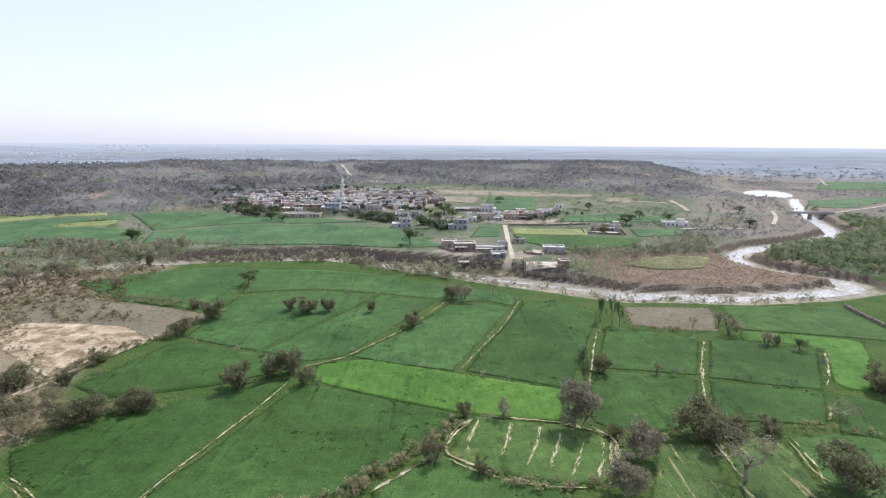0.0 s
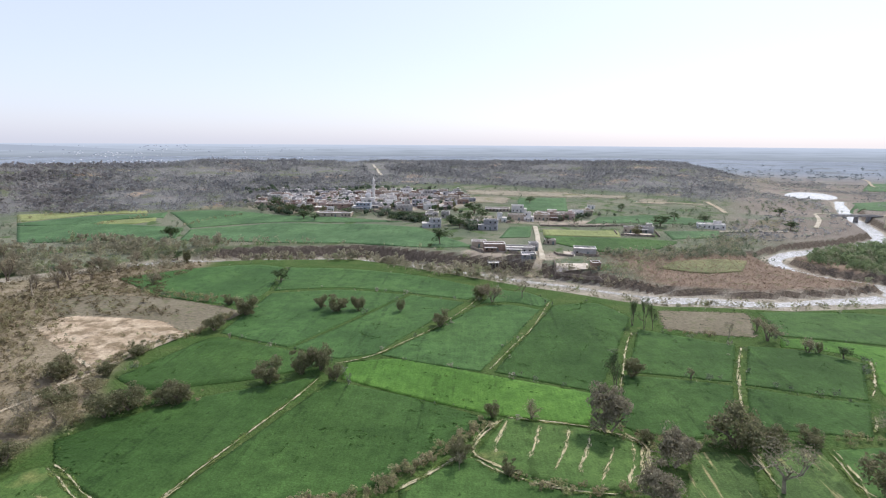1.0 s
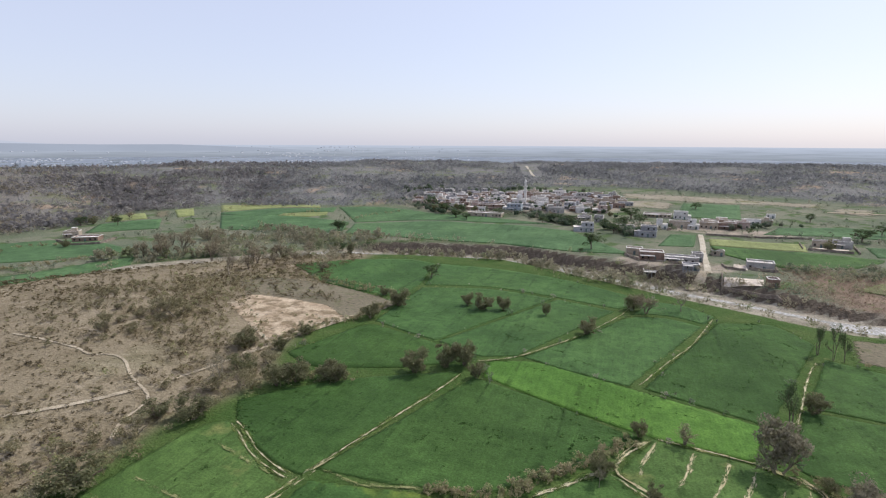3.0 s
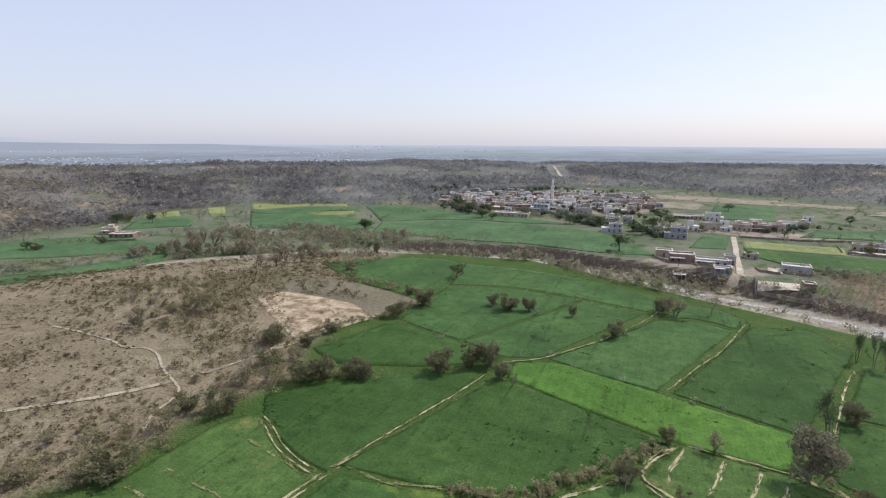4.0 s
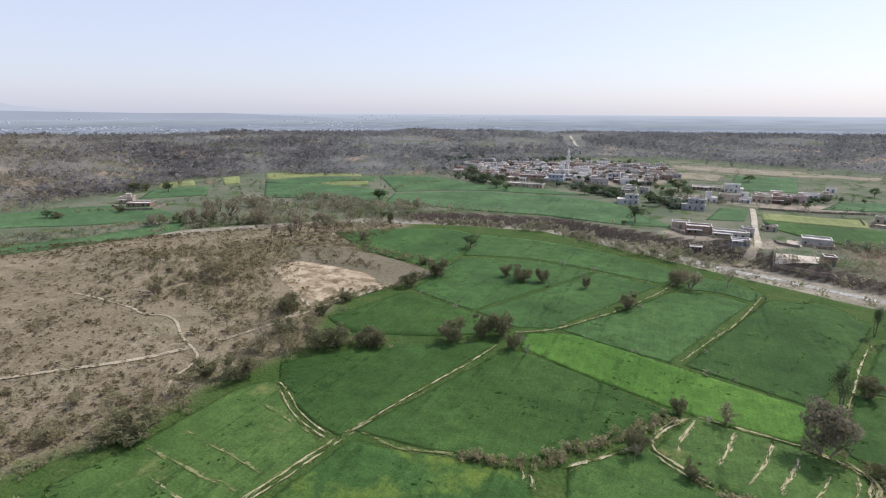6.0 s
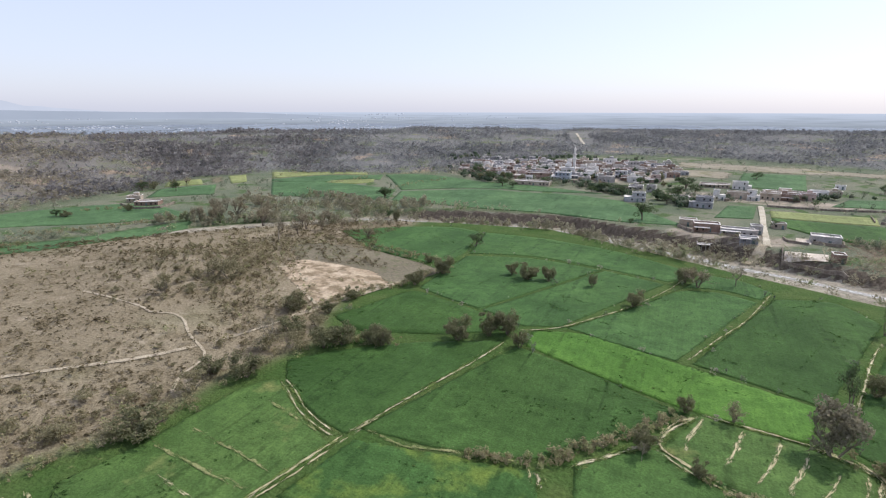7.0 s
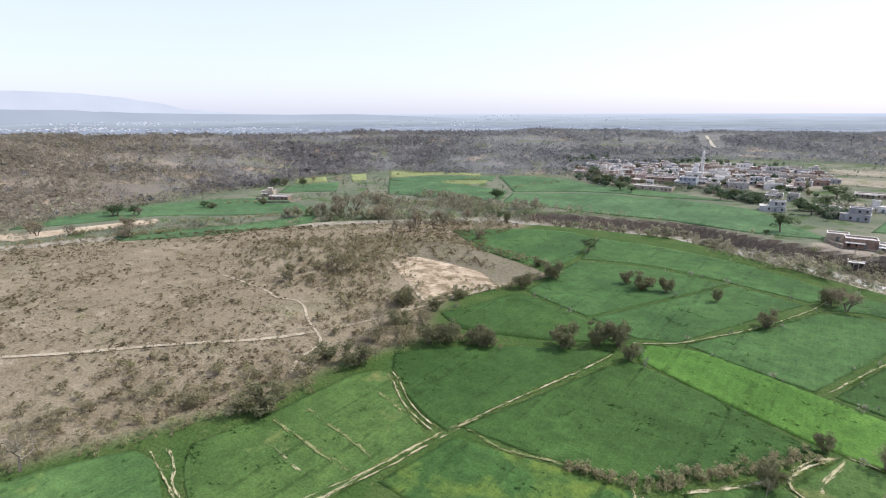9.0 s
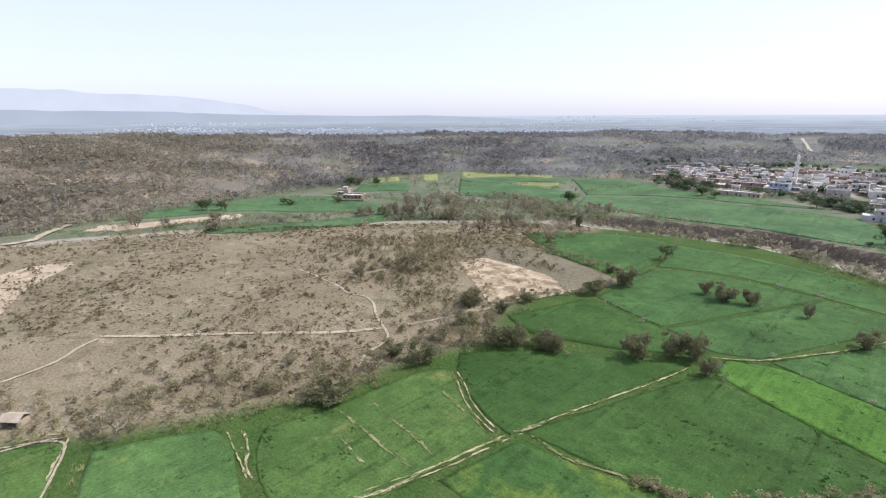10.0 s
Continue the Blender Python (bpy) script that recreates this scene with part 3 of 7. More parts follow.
field("wheat_field", "deep", [(70.3, 129.8), (82.3, 125.9), (95.7, 122.9)],
      [(84.5, 157.4), (99.7, 155.2), (110.7, 146.3)])
field("wheat_field", "deep", [(60.9, 108.1), (71.1, 107.0), (84.8, 105.9)],
      [(69.9, 128.1), (81.1, 124.0), (95.0, 121.3)])
field("mustard_edged_wheat_field", "bright", [(94.0, 157.0), (108.2, 154.8), (114.3, 149.0), (99.2, 122.9), (107.9, 122.4)],
      [(97.9, 164.7), (113.8, 163.3), (125.3, 158.9), (131.9, 157.0), (122.1, 140.7)])
field("wheat_field", "mid", [(99.5, 166.9), (122.0, 161.9), (145.9, 155.8)],
      [(104.8, 191.8), (129.0, 193.6), (153.1, 194.0), (148.5, 158.7)])
field("wheat_field", "deep", [(85.5, 103.2), (98.0, 96.7)],
      [(97.0, 119.9), (113.4, 113.8)])
field("fallow_plot", "fallow", [(62.3, 170.8), (76.0, 165.5), (92.0, 163.0)],
      [(67.6, 192.6), (85.5, 192.9), (102.8, 191.8)])
field("wheat_field", "streak", [(35.0, 77.9), (49.2, 76.6)],
      [(44.4, 97.9), (50.2, 98.3), (54.7, 97.3)])
field("wheat_field", "streak", [(51.6, 78.0), (67.5, 80.2)],
      [(58.6, 98.2), (66.3, 101.0), (70.4, 100.4)])
field("wheat_field", "mid", [(69.4, 80.9), (81.4, 78.2)],
      [(72.7, 100.2), (84.2, 102.7), (99.3, 98.1)])
field("wheat_field", "teal", [(-178.5, 307.4), (-115.2, 290.9), (-59.4, 298.0), (-32.0, 284.3), (1.6, 291.1)],
      [(-193.6, 347.6), (-154.8, 373.3), (-110.4, 360.1), (-72.5, 365.7), (-35.7, 353.5)])
field("wheat_field", "teal", [(-196.9, 353.9), (-158.4, 382.1), (-112.4, 366.8), (-50.1, 375.8)],
      [(-251.8, 423.8), (-229.0, 440.0), (-185.1, 425.9), (-121.7, 398.2)])
field("wheat_field", "teal", [(-269.9, 293.2), (-225.6, 303.0), (-182.0, 307.6)],
      [(-320.6, 350.6), (-269.2, 363.9), (-201.3, 353.5)])
field("mustard_plot", "yellow", [(-336.5, 368.6), (-308.6, 412.5), (-266.9, 417.2)],
      [(-375.0, 412.1), (-323.6, 433.0), (-281.5, 440.4)])
field("mustard_plot", "yellow", [(-270.8, 359.6), (-243.1, 360.2), (-236.8, 379.4)],
      [(-274.3, 371.0), (-255.8, 386.0), (-244.3, 391.8)])
field("wheat_field", "teal", [(-324.4, 354.9), (-270.3, 357.4), (-276.4, 371.2), (-259.6, 388.7), (-238.5, 392.0)],
      [(-332.4, 363.9), (-302.7, 404.5), (-262.4, 410.0), (-253.7, 423.9)])
field("wheat_field", "teal", [(16.3, 320.6), (36.0, 328.3)],
      [(25.4, 362.8), (41.0, 368.4)])
field("wheat_field", "mid", [(45.8, 316.5), (68.3, 288.0), (103.8, 300.2), (125.3, 327.1)],
      [(45.2, 335.9), (94.9, 340.1), (115.7, 336.1), (127.7, 332.9)])
field("mustard_plot", "yellow", [(45.4, 337.9), (95.4, 342.1)],
      [(47.3, 358.7), (99.2, 365.0)])
field("wheat_field", "teal", [(126.8, 338.4), (158.9, 347.0)],
      [(130.7, 367.0), (169.2, 370.3)])
field("wheat_field", "teal", [(32.7, 443.2), (80.7, 455.7)],
      [(46.0, 533.2), (93.8, 545.6)])
field("wheat_field", "teal", [(83.3, 391.8), (119.6, 400.2), (179.8, 394.4)],
      [(98.8, 423.0), (151.5, 444.4), (188.0, 413.1)])
field("mustard_plot", "dry", [(90.5, 255.8), (107.6, 246.2), (128.6, 253.0)],
      [(104.2, 272.6), (128.3, 281.1), (142.6, 277.0)])
field("fallow_plot", "tan", [(-16.4, 485.1), (33.2, 478.7)],
      [(-13.5, 537.7), (42.4, 532.1)])
field("fallow_plot", "tan", [(-12.6, 547.6), (44.4, 542.2), (128.4, 554.1)],
      [(-11.8, 596.7), (55.3, 599.0), (107.7, 605.6)])
field("fallow_plot", "tan", [(102.1, 556.4), (160.3, 541.1)],
      [(108.9, 594.3), (170.4, 576.2)])
field("wheat_field", "teal", [(-273.7, 107.0), (-252.4, 130.0), (-244.0, 151.9), (-234.9, 191.6)],
      [(-286.9, 109.5), (-270.2, 146.4), (-256.4, 175.2), (-243.0, 202.8)])
field("wheat_field", "teal", [(-342.4, 81.7), (-323.9, 120.6), (-320.6, 151.0), (-274.5, 187.8), (-256.7, 214.3)],
      [(-356.5, 99.3), (-361.9, 135.5), (-360.2, 174.6), (-337.9, 226.9), (-308.3, 231.1)])
field("sandy_patch", "wash", [(-321.5, 56.8), (-308.7, 76.6), (-306.6, 98.5), (-292.7, 137.4)],
      [(-338.1, 73.6), (-322.6, 104.0), (-315.5, 127.2), (-313.2, 147.4)])
field("wheat_field", "teal", [(-342.7, 249.3), (-308.4, 277.3)],
      [(-366.0, 277.6), (-346.5, 315.0)])
field("mustard_plot", "yellow", [(-372.1, 287.1), (-356.2, 310.7)],
      [(-392.2, 306.4), (-384.9, 333.7)])
field("fallow_plot", "fallow", [(-356.3, 314.7), (-345.2, 325.7)],
      [(-384.3, 339.4), (-382.9, 359.8)])
field("mustard_plot", "yellow", [(-341.7, 326.3), (-340.2, 342.1)],
      [(-381.9, 361.8), (-376.5, 378.2)])
field("fallow_plot", "fallow", [(-105.1, 129.2), (-94.1, 151.3), (-88.1, 155.4), (-84.1, 162.4), (-80.5, 178.7)],
      [(-161.4, 182.3), (-152.4, 195.6), (-135.7, 195.0), (-115.7, 192.5), (-90.3, 182.7)])
field("sandy_patch", "wash", [(-188.7, 5.7), (-201.3, 16.4), (-224.6, 23.3), (-234.3, 29.2), (-259.7, 46.8)],
      [(-228.8, 4.7), (-256.9, 11.1), (-262.4, 21.5), (-268.4, 33.2), (-264.2, 47.4)])
field("sandy_patch", "wash", [(-480.2, 57.0), (-468.2, 88.3), (-478.7, 123.1)],
      [(-497.0, 83.7), (-495.5, 102.1), (-479.9, 125.5)])
field("wheat_field", "teal", [(357.3, 521.8), (373.5, 498.7), (478.8, 569.0)],
      [(401.6, 584.0), (462.8, 611.5), (545.7, 649.9)])
field("fallow_plot", "tan", [(313.8, 422.4), (276.6, 323.6), (279.1, 305.5)],
      [(326.8, 434.8), (352.8, 416.2), (361.7, 399.6)])
field("fallow_plot", "fallow", [(195.6, 387.4), (221.3, 388.4)],
      [(218.3, 422.7), (249.5, 431.1)])
field("fallow_plot", "tan", [(152.5, 514.1), (185.6, 499.0)],
      [(167.5, 555.7), (200.2, 547.5)])
field("wheat_field", "teal", [(573.5, 818.5), (654.8, 781.5)],
      [(693.5, 977.6), (836.2, 1001.5)])
field("fallow_plot", "tan", [(341.2, 789.4), (499.8, 927.2)],
      [(376.9, 852.4), (603.4, 1121.6)])
field("quarry_floor", "sand", [(-104.5, 126.3), (-99.3, 132.4), (-94.8, 149.5), (-89.0, 155.5)],
      [(-138.0, 150.4), (-144.8, 162.5), (-141.7, 169.8), (-125.3, 169.9), (-102.5, 165.8)])
# ---- tracks and bunds ----
track(1.3, [(-99.4, 133.9), (-98.3, 141.8), (-97.5, 150.4), (-102.1, 155.7), (-113.1, 158.4), (-119.2, 155.3), (-126.7, 155.5), (-136.8, 156.9)])
track(1.0, [(-127.5, 154.0), (-123.0, 149.0), (-118.4, 141.6)])
track(0.9, [(-62.5, 38.8), (-58.4, 45.9), (-57.6, 54.0), (-55.8, 63.8), (-53.4, 73.5)])
track(0.5, [(-53.4, 73.5), (-50.4, 84.6), (-47.2, 96.2), (-42.5, 111.0), (-38.8, 126.9)])
track(0.5, [(-39.0, 134.2), (-33.1, 136.9), (-27.0, 142.1), (-20.3, 152.7), (-12.5, 164.8), (-6.5, 177.5), (-0.1, 192.2), (4.0, 207.7)])
track(0.4, [(-80.6, 86.6), (-72.4, 82.1), (-67.7, 78.0), (-60.3, 74.4), (-54.4, 72.6)])
track(0.4, [(-79.9, 84.8), (-72.6, 80.4), (-67.8, 76.3), (-60.2, 73.1), (-54.6, 71.4)])
track(0.45, [(30.6, 200.1), (25.0, 182.4), (20.3, 167.4), (13.9, 154.5), (5.0, 133.3)])
track(0.8, [(52.8, 167.9), (48.3, 157.4), (45.0, 148.1), (41.3, 135.9), (37.2, 124.1)])
track(0.8, [(82.7, 157.9), (75.6, 144.2), (69.2, 131.8), (65.0, 121.0), (61.9, 113.3)])
track(0.7, [(61.9, 113.3), (58.5, 103.8), (57.2, 98.4), (55.4, 89.7), (55.3, 86.0)])
track(0.9, [(114.3, 149.0), (108.2, 138.6), (101.8, 129.4), (96.4, 122.9)])
track(0.6, [(91.6, 114.7), (88.7, 110.2), (85.5, 106.9)])
track(3.8, [(43.4, 369.0), (41.3, 337.0), (38.5, 307.5), (37.0, 282.1), (35.4, 260.4)])
track(3.0, [(35.2, 263.0), (31.3, 254.5), (28.5, 253.6), (26.8, 250.2)])
track(1.0, [(-153.1, 1.7), (-150.6, 7.4), (-152.1, 14.0), (-153.3, 20.0), (-159.5, 26.2), (-161.2, 31.3)])
for shift in (0.0, 0.9):
    track(0.8, [(-163.0 + shift, 31.5), (-149.6 + shift, 45.0), (-134.8 + shift, 62.4), (-124.0 + shift, 73.0), (-117.5 + shift, 80.0), (-113.4 + shift, 87.0), (-112.0 + shift, 90.0)])
track(0.7, [(-179.4, 103.3), (-166.8, 103.1), (-146.5, 101.6), (-141.4, 98.7), (-136.4, 102.8), (-129.2, 100.8), (-118.5, 93.3), (-109.6, 89.7), (-104.3, 86.8), (-102.6, 80.9), (-102.0, 76.3), (-97.0, 70.0)])
track(1.3, [(-109.8, 92.6), (-107.0, 98.9), (-103.5, 109.8), (-102.7, 122.1), (-95.7, 137.0), (-89.8, 155.4)])
track(0.8, [(0.4, 94.9), (2.2, 100.0), (5.0, 104.5), (7.7, 108.6)])
track(0.6, [(7.7, 109.1), (14.9, 108.0), (25.9, 106.1), (30.5, 104.8)])
track(1.0, [(31.7, 104.8), (35.0, 101.4), (36.0, 96.2), (33.2, 89.6), (30.6, 84.2)])
track(0.7, [(-0.1, 93.3), (7.2, 87.6), (14.1, 84.7), (21.0, 83.5), (28.0, 83.5)])
track(3.6, [(541.4, 619.0), (449.8, 533.8), (384.5, 491.8), (341.0, 461.0)])
track(3.6, [(306.9, 462.2), (295.5, 474.8), (271.5, 427.5), (245.7, 389.7)])
track(3.0, [(227.1, 531.6), (222.4, 497.2), (212.5, 456.5)])
track(5.0, [(-170.9, 903.0), (-149.5, 820.9), (-131.0, 753.2)])
track(3.5, [(168.2, 368.1), (191.6, 371.0), (216.2, 371.7)])
track(1.0, [(-18.9, 77.8), (-16.7, 76.8), (-16.4, 71.9)])
track(0.3, [(-119.0, -1.0), (-117.2, 5.2), (-115.4, 11.9), (-113.2, 14.6)])
track(3.0, [(-321.6, 27.1), (-319.9, 39.9), (-340.4, 55.6), (-348.4, 62.3)])
track(0.35, [(-120.8, 0.7), (-119.6, 3.0), (-115.5, 11.0), (-112.3, 14.0), (-108.1, 12.7), (-100.7, 9.2), (-95.5, 6.7)])
track(1.0, [(-13.6, 80.4), (-12.5, 82.1), (-7.4, 86.9), (-1.2, 94.3)])
track(3.0, [(323.8, 799.5), (386.0, 852.1), (477.1, 962.8), (512.0, 913.2)])
track(3.0, [(787.9, 1213.7), (773.9, 1100.9), (633.4, 878.5)])
track(3.0, [(153.7, 518.4), (187.6, 519.8), (216.5, 508.8)])
track(1.6, [(-117.3, 137.8), (-125.3, 149.3), (-125.2, 166.3), (-109.6, 160.0), (-98.3, 152.4), (-91.4, 150.6)])
track(1.6, [(-103.2, 113.4), (-101.1, 120.2), (-97.8, 130.5), (-95.3, 142.8), (-89.7, 158.9)])
track(1.2, [(-140.8, 153.4), (-133.0, 157.7), (-116.5, 148.1), (-114.6, 136.1), (-102.7, 127.9)])
track(0.7, [(72.0, 100.6), (71.4, 94.5), (69.9, 89.0), (70.6, 85.6), (72.0, 84.0)])
for bend in ([(9.0, 109.0), (6.0, 99.9), (4.6, 93.5)], [(15.7, 107.6), (13.7, 98.6), (10.9, 91.3)], [(21.8, 106.0), (19.2, 97.1), (14.8, 87.1)],
             [(26.0, 103.4), (22.8, 94.6), (20.1, 88.5)], [(30.0, 99.9), (26.6, 92.3), (23.7, 86.2)], [(33.9, 100.4), (32.2, 93.6), (28.5, 85.5)],
             [(35.2, 100.0), (33.4, 92.6), (29.4, 84.6)]):
    straw_strip(bend, 1.35)
straw_strip([(8.2, 108.5), (4.5, 105.3), (1.9, 101.3), (0.6, 94.9), (2.1, 92.5), (4.8, 91.1), (8.4, 88.5), (12.9, 86.6), (16.3, 85.0), (21.0, 83.3)], 1.2)
straw_strip([(26.6, 105.5), (31.0, 103.7), (34.4, 102.1), (36.1, 99.0), (35.4, 95.5), (32.2, 87.9), (29.5, 83.3)], 1.9)
straw_strip([(-78.5, 50.9), (-71.6, 49.6), (-64.9, 48.5)], 1.1)
straw_strip([(-85.1, 56.1), (-77.1, 55.3), (-69.6, 54.3), (-62.7, 54.1), (-58.9, 53.5)], 1.8, True)
straw_strip([(-83.8, 63.0), (-75.1, 61.8), (-66.2, 60.2), (-58.7, 59.2)], 1.5, True)
straw_strip([(-77.5, 77.3), (-69.9, 75.0), (-62.4, 73.0), (-57.5, 71.1)], 1.3, True)
straw_strip([(-92.4, 39.0), (-84.6, 36.4), (-81.1, 33.6), (-73.5, 32.8)], 0.9)
straw_strip([(-94.7, 36.6), (-84.7, 34.3), (-76.3, 32.3)], 0.7)
straw_strip([(-117.6, 4.7), (-118.9, 9.9), (-114.4, 15.4), (-108.0, 11.9), (-100.3, 8.6)], 0.9)
straw_strip([(-106.5, 15.5), (-100.8, 13.3), (-94.9, 11.0)], 3.2, True)
# the junction track, worn to several straw-pale lines
for shift in (-0.8, 0.5):
    straw_strip([(-51.9 + shift, 77.5), (-53.2 + shift, 71.9), (-54.4 + shift, 66.4), (-55.2 + shift, 61.0), (-56.3 + shift, 56.5), (-57.4 + shift, 52.6), (-60.5 + shift, 44)], 0.75)
straw_strip([(-53.6, 73.6), (-52.4, 76.4), (-50.6, 82.0)], 1.5)
straw_strip([(-52.4, 76.4), (-48.5, 76.0), (-42.8, 74.6), (-36.4, 75.9), (-30.5, 77.7), (-23.5, 78.8), (-20.5, 79.0)], 1.6, True)
straw_strip([(-20.5, 79.0), (-18.9, 77.5), (-18.3, 74.5)], 1.3)
straw_strip([(56.4, 100.3), (56.0, 94.7), (55.8, 88.1)], 1.1)
straw_strip([(73.5, 100.8), (72.6, 95.8), (71.3, 89.1), (68.9, 83.6)], 0.9)
straw_strip([(72.1, 136.8), (68.3, 128.4), (64.3, 120.0), (61.6, 113.5), (59.3, 107.7)], 1.0)

# ---- water ----
wm, t, p = nodes_of("shallow_river_water")
c = blend(t, grain(t, 8, 4), (0.33, 0.32, 0.285), (0.5, 0.49, 0.455))
c = blend(t, grain(t, 2.2, 5, low=0.52, high=0.64), c, (0.24, 0.23, 0.2))
t.links.new(blend(t, grain(t, 1.1, 6, low=0.5, high=0.66), c, (0.7, 0.7, 0.69)), p.inputs["Base Color"])
p.inputs["Roughness"].default_value = 0.22
relief(t, p, grain(t, 0.9, 4, low=0.2, high=0.8), 0.5, 0.15)


def stream(points, width, z, vary=0.25):
    n = int(np.sum(np.hypot(*np.diff(np.array(points), axis=0).T)) / 4)
    c = rounded(points, n)
    d = np.gradient(c, axis=0)
    d /= np.hypot(d[:, 0], d[:, 1])[:, None] + 1e-9
    side = np.stack([-d[:, 1], d[:, 0]], 1)
    i = np.arange(n)
    level = land(c[:, 0], c[:, 1]) + z
    rows = []
    for off, k in ((-1, 1.0), (1, 2.0)):
        w = width * 0.5 * (1 + vary * np.sin(i * 0.21 + k) + vary * 0.6 * np.sin(i * 0.53 + 2 * k))
        q = c + side * (off * w)[:, None]
        rows.append(np.column_stack([q, level]))
    v = np.stack(rows, 1).reshape(-1, 3)
    ob = new("water", mesh_of("water", v, grid_faces(2, n), wm, True))
    return tagged(ob, "shallow pale river water glinting in the sun", "water", kind="structure")


river = list(zip(RIV_X, RIV_Y))
loop = list(zip(LOOP_X, LOOP_Y))
stream([(70, 216)] + river[11:] + loop[1:8], 8.5, 0.1, 0.3)
stream(loop[7:], 10, 0.1, 0.15)
stream([(-116, 277), (-60, 285), (-27, 268), (26, 243), (50, 233), (72, 218)], 4.5, 0.1, 0.4)
stream([(-170, 252), (-158, 263), (-140, 270), (-116, 276)], 4, 0.1, 0.3)
n = 40
lake = [(430 + 0.48 * 64 * math.cos(a) + 0.877 * 28 * math.sin(a), 703 + 0.877 * 64 * math.cos(a) - 0.48 * 28 * math.sin(a), -3.4) for a in np.linspace(0, 2 * math.pi, n, endpoint=False)]
tagged(new("reservoir_water", mesh_of("reservoir_water", lake, [tuple(range(n))], wm)), "pale reservoir behind the river road", "water", kind="structure")

# ---- plants ----
def leaves(rng, centres, radii, count, size, flat=0.7, droop=0.0):
    """Leaf quads in lumpy clumps: positions in the shells of the clumps, turned at random."""
    k = rng.integers(0, len(centres), count)
    d = rng.normal(size=(count, 3))
    d /= np.linalg.norm(d, axis=1)[:, None]
    r = rng.uniform(0.35, 1.05, count) ** 0.6
    p = np.array(centres)[k] + d * (np.array(radii)[k] * r)[:, None] * np.array([1, 1, flat])
    u = rng.normal(size=(count, 3))
    u /= np.linalg.norm(u, axis=1)[:, None]
    w = np.cross(u, d + 0.4 * rng.normal(size=(count, 3)))
    w /= np.linalg.norm(w, axis=1)[:, None] + 1e-9
    s = size * rng.uniform(0.6, 1.4, count)[:, None]
    v = np.stack([p - u * s, p + w * s * 0.6, p + u * s, p - w * s * 0.6], 1).reshape(-1, 3)
    return v, np.arange(4 * count).reshape(-1, 4)


def limb(verts, faces, a, b, ra, rb, sides=5):
    a, b = Vector(a), Vector(b)
    d = (b - a).normalized()
    e = d.orthogonal().normalized()
    g = d.cross(e)
    k = len(verts)
    for c, r in ((a, ra), (b, rb)):
        for i in range(sides):
            an = 2 * math.pi * i / sides
            verts.append(c + e * (r * math.cos(an)) + g * (r * math.sin(an)))
    faces += [(k + i, k + (i + 1) % sides, k + sides + (i + 1) % sides, k + sides + i) for i in range(sides)]


def branching(rng, verts, faces, a, d, length, r, depth, tips, spread=0.7, up=0.25):
    b = Vector(a) + d * length
    limb(verts, faces, a, b, r, r * 0.65, 5 if r > 0.05 else 3)
    tips.append(b)
    if depth == 0:
        return
    for _ in range(int(rng.integers(2, 4))):
        nd = (d + Vector(rng.normal(0, spread, 3)) + Vector((0, 0, up))).normalized()
        branching(rng, verts, faces, Vector(a).lerp(b, rng.uniform(0.55, 1.0)), nd, length * rng.uniform(0.6, 0.85), r * 0.6, depth - 1, tips, spread, up)


def mound(rng, n, wide, low, high):
    """Clump centres spread through an uneven rounded crown."""
    cs, rs = [], []
    for _ in range(n):
        d = rng.normal(size=3)
        d /= np.linalg.norm(d)
        k = rng.uniform(0.3, 1.0) * rng.uniform(0.75, 1.2)
        cs.append((wide * d[0] * k, wide * d[1] * k, (low + high) / 2 + (high - low) / 2 * d[2] * k))
        rs.append(rng.uniform(0.07, 0.19))
    return cs, rs


